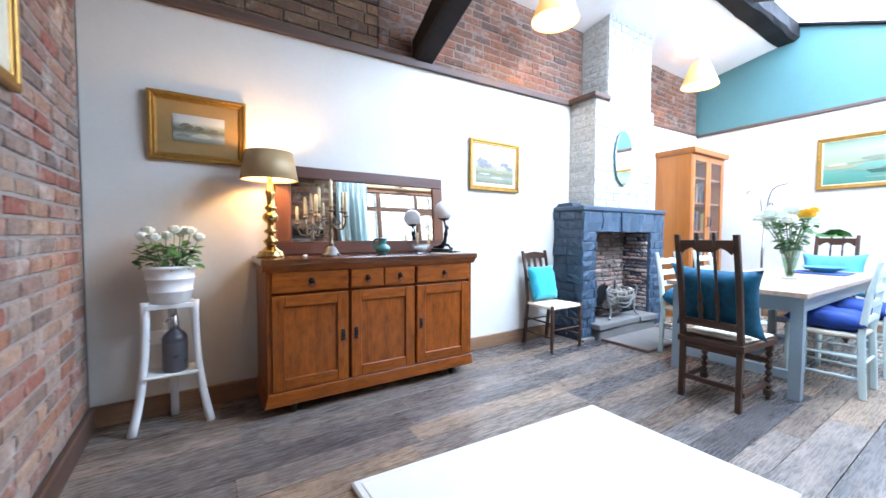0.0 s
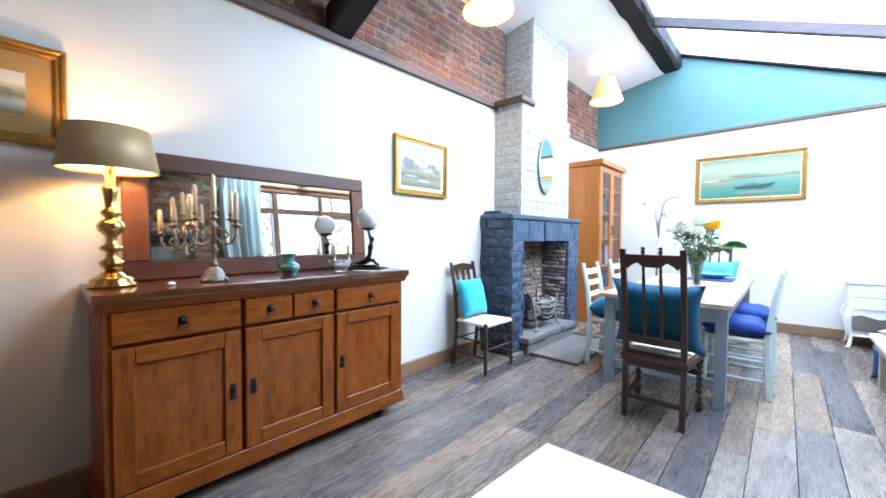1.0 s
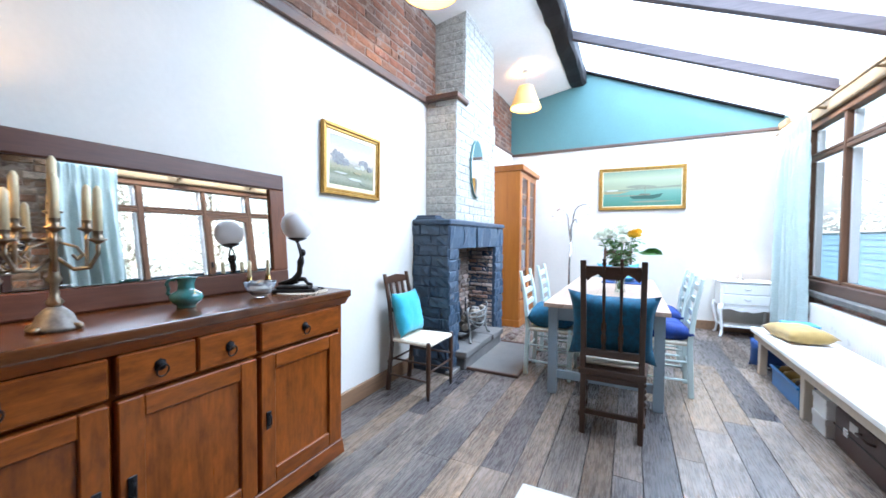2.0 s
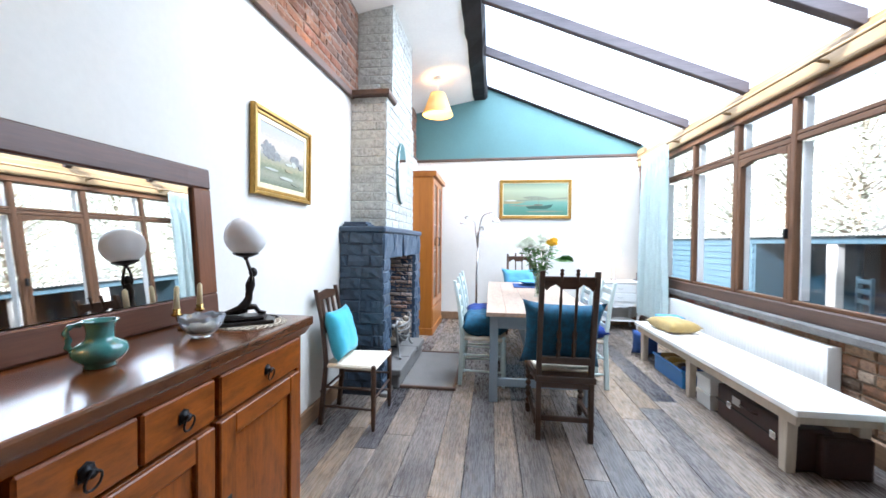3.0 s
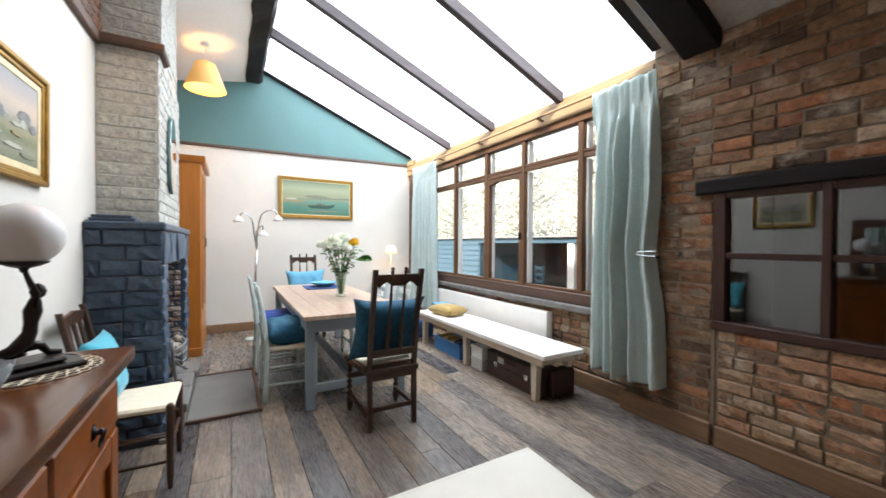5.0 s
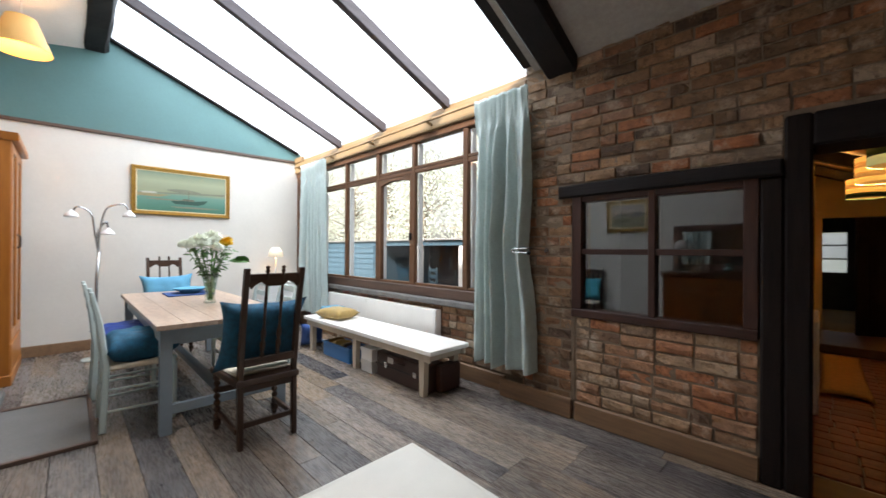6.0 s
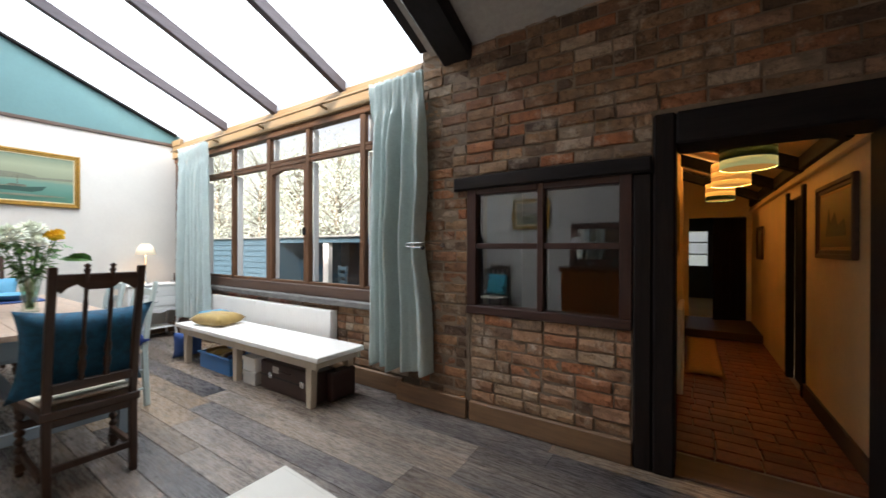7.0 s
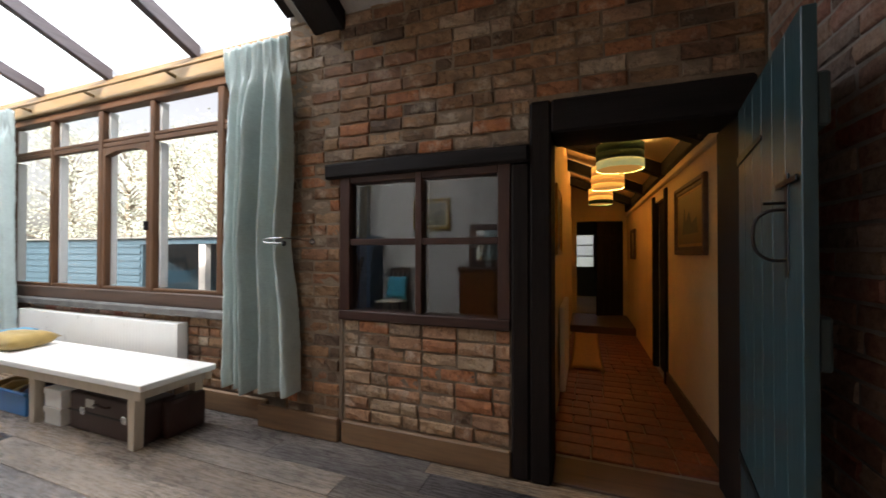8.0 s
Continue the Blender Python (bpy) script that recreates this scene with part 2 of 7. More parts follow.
REAR_BRICK = bricky("pale_red_brick", [(0.30, 0.135, 0.075), (0.40, 0.27, 0.19), (0.17, 0.12, 0.10), (0.36, 0.27, 0.22), (0.27, 0.09, 0.06), (0.26, 0.19, 0.15)], stain=(0.16, 0.13, 0.115), lime=0.85, lime_color=(0.60, 0.53, 0.46))
REAR_BRICK_FAR = bricky("pale_red_brick_far", [(0.26, 0.125, 0.085), (0.32, 0.21, 0.155), (0.17, 0.12, 0.10), (0.36, 0.27, 0.22), (0.27, 0.09, 0.06)], island=True, stain=(0.3, 0.27, 0.26))
BAND_BRICK = bricky("dark_red_brick", [(0.19, 0.082, 0.043), (0.12, 0.06, 0.038), (0.25, 0.112, 0.055), (0.09, 0.052, 0.038), (0.17, 0.092, 0.058), (0.22, 0.08, 0.038)], stain=(0.05, 0.035, 0.03))
BAND_BRICK_FAR = bricky("tan_brick", [(0.19, 0.10, 0.05), (0.11, 0.055, 0.033), (0.24, 0.135, 0.065), (0.08, 0.045, 0.03)], island=True)
GREY_BRICK = bricky("grey_painted_brick", [(0.40, 0.40, 0.36), (0.43, 0.43, 0.39), (0.37, 0.37, 0.335), (0.45, 0.45, 0.41)], rough=0.6, stain=(0.30, 0.30, 0.27), stain_amount=0.3, relief=0.9, lime=0.0)
GREY_MORTAR = plain("grey_painted_mortar", (0.36, 0.36, 0.325), 0.7, vary=0.15, relief=0.5, dist=0.005)
BLUE_BRICK = bricky("slate_blue_painted_brick", [(0.035, 0.062, 0.10), (0.04, 0.07, 0.112), (0.032, 0.056, 0.09), (0.045, 0.075, 0.115)], rough=0.45, stain=(0.03, 0.045, 0.07), stain_amount=0.4, relief=0.35, lime=0.0)
BLUE_MORTAR = plain("slate_blue_mortar", (0.03, 0.05, 0.085), 0.5, vary=0.15, relief=0.4)
SOOT_STONE = bricky("sooty_hearth_stone", [(0.32, 0.23, 0.18), (0.20, 0.16, 0.14), (0.42, 0.32, 0.26), (0.12, 0.10, 0.088), (0.36, 0.21, 0.15), (0.46, 0.40, 0.36)], stain=(0.02, 0.018, 0.016), stain_amount=0.8)
HEARTH = plain("grey_hearth_stone", (0.16, 0.15, 0.14), 0.75, vary=0.25, scale=5, relief=0.4, dist=0.004)
HONEY = wood("honey_wood_across", (0.262, 0.066, 0.0062), (0.098, 0.022, 0.0025), "x", 0.30, grain=0.8, relief=0.04, shine=0.28, figure=0.5)
HONEY_Z = wood("honey_wood_upright", (0.262, 0.066, 0.0062), (0.098, 0.022, 0.0025), "z", 0.30, grain=0.8, relief=0.04, shine=0.28, figure=0.5)
HONEY_TOP = wood("dark_honey_top", (0.125, 0.039, 0.010), (0.055, 0.017, 0.005), "x", 0.17, grain=0.5, relief=0.010, shine=0.45, coat=0.18, figure=0.5)
CABINET_WOOD = wood("orange_pine", (0.39, 0.128, 0.014), (0.25, 0.072, 0.007), "z", 0.38, grain=0.7, relief=0.08, coat=0.2)
# stiles lighter than the rails: the light on them is in the colour
LIT_STILE_WOOD = wood("mahogany_upright_lit", (0.165, 0.060, 0.025), (0.085, 0.03, 0.014), "z", 0.32, shine=0.35)
MAHOGANY = wood("mahogany_across", (0.105, 0.040, 0.023), (0.05, 0.019, 0.012), "x", 0.32, shine=0.4)
OAK = wood("dark_oak_chair", (0.066, 0.031, 0.016), (0.022, 0.0105, 0.0062), "z", 0.4, relief=0.15, shine=0.35)
OAK_X = wood("dark_oak_rail", (0.066, 0.031, 0.016), (0.022, 0.0105, 0.0062), "y", 0.4, relief=0.15, shine=0.35)
TABLE_TOP = wood("scrubbed_table_top", (0.45, 0.32, 0.235), (0.28, 0.185, 0.13), "x", 0.33, relief=0.1, coat=0.1, figure=0.3)
GREY_PAINT = plain("grey_blue_paint", (0.215, 0.26, 0.29), 0.5, vary=0.08)
PALE_PAINT = plain("pale_mint_paint", (0.55, 0.64, 0.61), 0.45, vary=0.06)
WHITE_PAINT = plain("white_furniture_paint", (0.78, 0.78, 0.76), 0.4, vary=0.05)
BENCH_TOP = plain("white_bench_top", (0.80, 0.77, 0.72), 0.35, vary=0.05)
BENCH_LEG = wood("limed_bench_wood", (0.60, 0.52, 0.41), (0.46, 0.38, 0.29), "z", 0.5)
BRASS = plain("polished_brass", (0.55, 0.36, 0.12), 0.2, 1.0, vary=0.2, relief=0.05)
OLD_BRASS = plain("tarnished_brass", (0.26, 0.21, 0.15), 0.35, 1.0, vary=0.4, scale=20, relief=0.2)
IRON = plain("black_iron", (0.03, 0.03, 0.032), 0.45, 0.8, vary=0.3, scale=15, relief=0.3)
BRONZE = plain("dark_bronze", (0.035, 0.03, 0.028), 0.35, 0.7, vary=0.3, relief=0.1)
CHROME = plain("brushed_steel", (0.6, 0.6, 0.6), 0.25, 1.0, vary=0.1)
IRON_GREY = plain("grey_metal_tube", (0.22, 0.22, 0.21), 0.4, 0.3, vary=0.1)
GILT = plain("gilt_frame", (0.42, 0.235, 0.05), 0.35, 0.75, vary=0.35, scale=25, relief=0.4, dist=0.003)
GILT_PALE = plain("pale_gilt_slip", (0.72, 0.60, 0.38), 0.45, 0.3, vary=0.2, scale=25, relief=0.3)
CREAM_MOUNT = plain("mount_board", (0.68, 0.62, 0.46), 0.9, vary=0.08)
OLIVE_MOUNT = plain("olive_mount_board", (0.25, 0.155, 0.05), 0.9, vary=0.1)
SHADE_GOLD = plain("gold_lampshade_cloth", (0.40, 0.28, 0.135), 0.45, 0.15, vary=0.12, scale=4, relief=0.2, fine=200)
SHADE_INNER = glowing("lit_shade_lining", (1.0, 0.42, 0.08), 0.22)
SHADE_CREAM = glowing("lit_cream_shade", (1.0, 0.50, 0.12), 0.20, (0.78, 0.50, 0.20))
SHADE_YELLOW = glowing("lit_yellow_shade", (1.0, 0.45, 0.08), 0.5)
SHADE_GREEN = glowing("lit_green_shade", (0.8, 0.82, 0.35), 0.22, (0.5, 0.55, 0.3))
SHADE_DARK = plain("dark_green_shade_cloth", (0.03, 0.085, 0.055), 0.8, vary=0.1)
OPAL = plain("opal_globe_glass", (0.80, 0.78, 0.77), 0.36, vary=0.03, relief=0.0, coat=0.1)
WAX = plain("ivory_wax", (0.75, 0.64, 0.40), 0.45, vary=0.08)
JUG_GLAZE = plain("turquoise_glaze", (0.0507, 0.195, 0.183), 0.12, vary=0.35, scale=18, relief=0.05, coat=0.8)
RUSH = plain("woven_rush", (0.68, 0.60, 0.47), 0.85, vary=0.15, scale=30, relief=0.8, dist=0.004, fine=120)
TURQ_CLOTH = plain("turquoise_cloth", (0.04, 0.36, 0.47), 0.8, vary=0.15, scale=8, relief=0.5, fine=250, sheen=0.3)
TEAL_VELVET = plain("teal_velvet", (0.003, 0.078, 0.145), 0.8, vary=0.75, scale=26, relief=0.4, fine=150)
ROYAL_VELVET = plain("royal_blue_velvet", (0.003, 0.030, 0.20), 0.75, vary=0.5, scale=14, relief=0.4, fine=150)
PALE_BLUE_CLOTH = plain("pale_blue_cloth", (0.09, 0.30, 0.45), 0.8, vary=0.15, relief=0.4, fine=200)
MUSTARD = plain("mustard_cloth", (0.385, 0.254, 0.0738), 0.85, vary=0.2, scale=12, relief=0.5, fine=200, sheen=0.3)
def silk(name, color):
    """Thin slubbed silk: a soft sheen, and daylight passing through it."""
    m = plain(name, color, 0.36, vary=0.12, scale=9, relief=0.5, dist=0.005, fine=40, sheen=0.2)
    nt = m.node_tree
    p = nt.nodes["Principled BSDF"]
    slub = noise_fac(nt, place_coords(nt, (30, 30, 140)), 1.0, 4.0, 0.7)
    tint = ramp(nt, slub, [(0.35, shade(color, 0.8)), (0.65, shade(color, 1.1))])
    tr, mx = nt.nodes.new("ShaderNodeBsdfTranslucent"), nt.nodes.new("ShaderNodeMixShader")
    nt.links.new(tint, tr.inputs["Color"])
    mx.inputs[0].default_value = 0.35
    nt.links.new(p.outputs[0], mx.inputs[1])
    nt.links.new(tr.outputs[0], mx.inputs[2])
    nt.links.new(mx.outputs[0], nt.nodes["Material Output"].inputs[0])
    return m
CURTAIN = silk("duck_egg_silk", (0.66, 0.755, 0.735))
RUG = plain("ivory_wool_rug", (0.66, 0.635, 0.57), 0.95, vary=0.06, scale=5, relief=0.7, dist=0.006, fine=160, sheen=0.3)
RADIATOR = plain("white_radiator_enamel", (0.82, 0.80, 0.76), 0.3, vary=0.03, relief=0.0)
BLUE_PLASTIC = plain("blue_plastic", (0.02, 0.16, 0.42), 0.35, vary=0.08, relief=0.0)
NAVY_CLOTH = plain("navy_cloth", (0.02, 0.06, 0.20), 0.85, vary=0.25, relief=0.4)
LEATHER = plain("brown_suitcase_leather", (0.042, 0.0168, 0.012), 0.45, vary=0.3, scale=14, relief=0.4)
CARD = plain("pale_cardboard", (0.55, 0.53, 0.50), 0.8, vary=0.1)
LEAF = plain("flower_leaf", (0.085, 0.20, 0.045), 0.5, vary=0.4, scale=30, relief=0.1)
STEM = plain("green_stem", (0.10, 0.20, 0.06), 0.6)
PETAL_WHITE = plain("white_petal", (0.84, 0.86, 0.74), 0.7, vary=0.08, scale=40)
PETAL_YELLOW = plain("yellow_petal", (0.80, 0.50, 0.02), 0.7, vary=0.15, scale=40)
WHITE_POT = plain("whitewashed_pot", (0.75, 0.74, 0.71), 0.6, vary=0.1, scale=12, relief=0.4)
GREY_BOTTLE = plain("grey_bottle_glass", (0.075, 0.075, 0.085), 0.3, vary=0.2)
WINDOW_GLASS = glass("window_glass")
INNER_GLASS = glass("old_inner_window_glass", (0.9, 0.92, 0.92), 2.4)
def obscured(name):
    m = glass(name, (0.95, 0.97, 1.0), 0.5)
    nt = m.node_tree
    clear = nt.nodes["Material Output"].inputs[0].links[0].from_socket
    co = place_coords(nt, (1, 1, 1))
    tr, mx = nt.nodes.new("ShaderNodeBsdfTranslucent"), nt.nodes.new("ShaderNodeMixShader")
    nt.links.new(ramp(nt, noise_fac(nt, co, 3.0), [(0.3, (0.85, 0.87, 0.88)), (0.7, (0.95, 0.96, 0.97))]), tr.inputs["Color"])
    mx.inputs[0].default_value = 0.5
    nt.links.new(clear, mx.inputs[1])
    nt.links.new(tr.outputs[0], mx.inputs[2])
    nt.links.new(mx.outputs[0], nt.nodes["Material Output"].inputs[0])
    return m
ROOF_GLASS = obscured("obscured_roof_glass")
VASE_WATER = glass("vase_water", (0.72, 0.86, 0.70), 0.6)
CLEAR_GLASS = glass("clear_vessel_glass", (0.86, 0.91, 0.88), 2.2)
def _pressed(nt, p):
    p.inputs["Base Color"].default_value, p.inputs["Roughness"].default_value = (0.86, 0.91, 0.96, 1), 0.16
    p.inputs["Transmission Weight"].default_value, p.inputs["IOR"].default_value = 0.8, 1.25
    bump(nt, p, noise_fac(nt, place_coords(nt, (1, 1, 1)), 60.0), 0.3, 0.003)
PRESSED_GLASS = mat("pressed_glass", _pressed)
def _mirror(nt, p):
    p.inputs["Base Color"].default_value, p.inputs["Metallic"].default_value, p.inputs["Roughness"].default_value = (0.88, 0.89, 0.88, 1), 1.0, 0.01
MIRROR = mat("silvered_mirror", _mirror)
CORRIDOR_TILE = bricky("red_quarry_tile", [(0.20, 0.06, 0.03), (0.25, 0.085, 0.045), (0.16, 0.05, 0.028), (0.22, 0.075, 0.04)], rough=0.5, stain_amount=0.25, relief=0.15, lime=0.0)
MAT_CLOTH = plain("tan_sheepskin", (0.45, 0.28, 0.11), 0.95, vary=0.25, scale=18, relief=0.9, dist=0.01)
# dark grey that stands in for dimness in rooms beyond; also book covers
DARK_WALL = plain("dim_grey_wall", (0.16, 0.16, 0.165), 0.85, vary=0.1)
DOOR_TEAL = wood("teal_painted_boards", (0.020, 0.052, 0.062), (0.014, 0.040, 0.048), "z", 0.36, relief=0.08)
SHED_BLUE = plain("blue_grey_shed_paint", (0.05, 0.105, 0.145), 0.7, vary=0.15)
# near-black carries the shade inside the open bays
SHED_SHADE = plain("dark_shed_inside", (0.02, 0.022, 0.027), 0.9, vary=0.2)
SHED_ROOF = plain("grey_corrugated_roof", (0.45, 0.45, 0.43), 0.7, vary=0.3)
LAWN = plain("garden_ground", (0.10, 0.12, 0.05), 0.95, vary=0.4, scale=3, relief=0.5)
BARK = plain("grey_bark", (0.30, 0.25, 0.19), 0.9, vary=0.35, scale=12, relief=0.8)
# far paler than leaf green: the sun's glare is put into the colour
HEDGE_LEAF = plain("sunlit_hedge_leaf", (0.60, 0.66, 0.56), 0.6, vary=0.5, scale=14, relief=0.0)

# ---- mesh helpers ----
def add_box(bm, x0, x1, y0, y1, z0, z1, bevel=0.004, seg=1):
    made = bmesh.ops.create_cube(bm, size=1.0)["verts"]
    bmesh.ops.scale(bm, vec=(x1 - x0, y1 - y0, z1 - z0), verts=made)
    bmesh.ops.translate(bm, vec=((x0 + x1) / 2, (y0 + y1) / 2, (z0 + z1) / 2), verts=made)
    bevel = min(bevel, 0.45 * min(abs(x1 - x0), abs(y1 - y0), abs(z1 - z0)))
    if bevel > 0:
        edges = list({e for v in made for e in v.link_edges})
        bmesh.ops.bevel(bm, geom=edges, offset=bevel, segments=seg, affect="EDGES", profile=0.6)
    return bm


def box(x0, x1, y0, y1, z0, z1, bevel=0.004, seg=1):
    return add_box(bmesh.new(), x0, x1, y0, y1, z0, z1, bevel, seg)


def lathe(profile, seg=24, bm=None, at=(0, 0, 0)):
    """A turned form from (radius, height) pairs."""
    bm = bm or bmesh.new()
    rings = []
    for r, z in profile:
        r = max(r, 0.0004)
        rings.append([bm.verts.new((at[0] + r * math.cos(2 * math.pi * i / seg), at[1] + r * math.sin(2 * math.pi * i / seg), at[2] + z)) for i in range(seg)])
    for a, b in zip(rings, rings[1:]):
        for i in range(seg):
            f = bm.faces.new((a[i], a[(i + 1) % seg], b[(i + 1) % seg], b[i]))
            f.smooth = True
    for ring, flip in ((rings[0], True), (rings[-1], False)):
        bm.faces.new(ring[::-1] if flip else ring)
    bmesh.ops.recalc_face_normals(bm, faces=bm.faces[:])
    return bm


def tube(points, radius, seg=8, bm=None):
    """A round bar along points; radius is a number or one for each point."""
    bm = bm or bmesh.new()
    pts = [Vector(p) for p in points]
    rs = radius if isinstance(radius, (list, tuple)) else [radius] * len(pts)
    rings, side = [], None
    for i, p in enumerate(pts):
        d = (pts[min(i + 1, len(pts) - 1)] - pts[max(i - 1, 0)]).normalized()
        if side is None:
            side = d.orthogonal().normalized()
        side = (side - d * side.dot(d)).normalized()
        up = d.cross(side)
        rings.append([bm.verts.new(p + rs[i] * (math.cos(2 * math.pi * k / seg) * side + math.sin(2 * math.pi * k / seg) * up)) for k in range(seg)])
    for a, b in zip(rings, rings[1:]):
        for k in range(seg):
            f = bm.faces.new((a[k], a[(k + 1) % seg], b[(k + 1) % seg], b[k]))
            f.smooth = True
    bm.faces.new(rings[0][::-1])
    bm.faces.new(rings[-1])
    bmesh.ops.recalc_face_normals(bm, faces=bm.faces[:])
    return bm


def smoothed(points, steps=5):
    """The same bar bent in an even sweep through its points."""
    q = [Vector(p) for p in points]
    q = [q[0]] + q + [q[-1]]
    out = []
    for a, b, c, d in zip(q, q[1:], q[2:], q[3:]):
        for k in range(steps):
            t = k / steps
            out.append(0.5 * (2 * b + (c - a) * t + (2 * a - 5 * b + 4 * c - d) * t * t + (3 * b - a - 3 * c + d) * t ** 3))
    return out + [q[-1]]


def prism(outline, axis, lo, hi, bevel=0.003, bm=None):
    """A flat outline, pushed out from lo to hi along axis (the outline's pairs are the other two axes in order)."""
    bm = bm or bmesh.new()
    def at(p, d):
        return {"x": (d, p[0], p[1]), "y": (p[0], d, p[1]), "z": (p[0], p[1], d)}[axis]
    a, b = [bm.verts.new(at(p, lo)) for p in outline], [bm.verts.new(at(p, hi)) for p in outline]
    n, faces = len(outline), []
    for i in range(n):
        faces.append(bm.faces.new((a[i], a[(i + 1) % n], b[(i + 1) % n], b[i])))
    faces += [bm.faces.new(a[::-1]), bm.faces.new(b)]
    bmesh.ops.recalc_face_normals(bm, faces=faces)
    if bevel:
        bmesh.ops.bevel(bm, geom=list({e for f in faces[-2:] for e in f.edges}), offset=bevel, segments=1, affect="EDGES")
    return bm


def cushion(w, h, thick, n=14, seed=1, dent=0.0, pinch=0.09):
    """A stuffed cushion lying in x and y, with pinched corners and soft creases."""
    bm = bmesh.new()
    rng = random.Random(seed)
    ox = rng.uniform(0, 50)
    sheets = []
    for side in (1, -1):
        grid = []
        for i in range(n + 1):
            row = []
            for j in range(n + 1):
                u, v = 2 * i / n - 1, 2 * j / n - 1
                pull = 1 - pinch * (1 - abs(u) ** 3) * v * v - pinch * (1 - abs(v) ** 3) * u * u
                rise = ((1 - u ** 4) * (1 - v ** 4)) ** 0.45
                crease = noise.noise(Vector((u * 2.5 + ox, v * 2.5, side))) * 0.16 + noise.noise(Vector((u * 6 + ox, v * 5, side + 3))) * 0.09
                z = side * thick / 2 * rise * (1 + crease - dent * math.exp(-4 * (u * u + v * v)))
                row.append(bm.verts.new((u * w / 2 * pull, v * h / 2 * pull, z)))
            grid.append(row)
        sheets.append(grid)
        for i in range(n):
            for j in range(n):
                q = (grid[i][j], grid[i + 1][j], grid[i + 1][j + 1], grid[i][j + 1])
                bm.faces.new(q if side == 1 else q[::-1]).smooth = True
    bmesh.ops.remove_doubles(bm, verts=bm.verts[:], dist=0.0005)
    return bm


def moved(bm, m):
    bmesh.ops.transform(bm, matrix=m, verts=bm.verts[:])
    return bm


def mesh_of(bm, name, material):
    me = bpy.data.meshes.new(name)
    bm.to_mesh(me)
    bm.free()
    me.materials.append(material)
    return me


def part(name, bm, material, parent, label=""):
    ob = new(name, mesh_of(bm, name, material))
    ob.parent = parent
    return tagged(ob, label) if label else ob


def thing(name, label, category, m=None, group=""):
    ob = new(name)
    ob.empty_display_size = 0.05
    ob.matrix_world = m or Matrix.Identity(4)
    return tagged(ob, label, category, group)


def single(name, bm, material, label, category, m=None, group="", kind=""):
    ob = new(name, mesh_of(bm, name, material))
    ob.matrix_world = m or Matrix.Identity(4)
    return tagged(ob, label, category, group, kind)


def setting(name, bm, material, label, category):
    return single(name, bm, material, label, category, kind="structure")

# ---- the room's shell ----
XW, XE, YL, YR = -0.60, 6.82, 2.99, -0.64
floor = setting("floor", box(XW - 0.3, XE + 0.3, -0.95, YL + 0.3, -0.12, -0.02, 0), FLOOR_GAP, "old floor of wide weathered timber boards", "floor")

# long plastered wall: plaster to a sloping timber rail, bare brick above
wall_north = setting("wall_north", box(XW - 0.3, XE + 0.3, YL + 0.012, YL + 0.3, -0.1, 4.3, 0), DARK_MORTAR, "cream plastered wall with bare brick above a dark rail", "wall")
part("plaster", prism([(XW, 0.0), (XE, 0.0), (XE, 2.775), (XW, 2.585)], "y", YL - 0.02, YL + 0.012, 0), PLASTER, wall_north, "cream plaster")
part("lime_mortar", box(1.25, XE, YL + 0.004, YL + 0.0121, 2.55, 3.66, 0), LIME_MORTAR, wall_north, "pale lime mortar")
rail = setting("trim_north", prism([(XW, 2.575), (3.67, 2.665), (3.67, 2.728), (XW, 2.65)], "y", YL - 0.055, YL - 0.02, 0.006), TRIM_WOOD, "dark timber rail along the top of the plaster", "trim")
setting("trim_north_east", prism([(4.70, 2.715), (XE, 2.760), (XE, 2.80), (4.70, 2.76)], "y", YL - 0.035, YL - 0.02, 0.004), TRIM_WOOD, "thin dark timber rail beside the chimney", "trim")
setting("baseboard_north", box(XW, 3.41, YL - 0.045, YL - 0.02, 0.0, 0.13, 0.006), SKIRTING, "brown timber skirting board", "baseboard")
setting("baseboard_north_east", box(5.08, XE, YL - 0.045, YL - 0.02, 0.0, 0.13, 0.006), SKIRTING, "brown timber skirting board", "baseboard")

# end wall: cream below, teal gable above
wall_east = setting("wall_east", prism([(-1.0, -0.1), (YL + 0.3, -0.1), (YL + 0.3, 4.0), (1.80, 4.05), (-1.0, 2.84)], "x", XE + 0.01, XE + 0.3, 0), PLASTER, "end wall, cream below and teal above a dark rail", "wall")
part("plaster", box(XE - 0.004, XE + 0.01, -0.80, YL - 0.02, 0.0, 2.78, 0), PLASTER, wall_east, "cream plaster")
part("gable", prism([(-0.80, 2.78), (YL + 0.012, 2.78), (YL + 0.012, 3.70), (1.95, 3.95), (1.80, 4.05), (-0.80, 2.95)], "x", XE, XE + 0.01, 0), TEAL, wall_east, "teal painted gable")
setting("trim_east", prism([(-0.80, 2.785), (YL - 0.02, 2.735), (YL - 0.02, 2.775), (-0.80, 2.825)], "x", XE - 0.03, XE - 0.004, 0.004), TRIM_WOOD_Y, "thin dark timber picture rail", "trim")
setting("baseboard_east", box(XE - 0.03, XE - 0.004, -0.78, YL - 0.05, 0.0, 0.13, 0.006), SKIRTING, "brown timber skirting board", "baseboard")

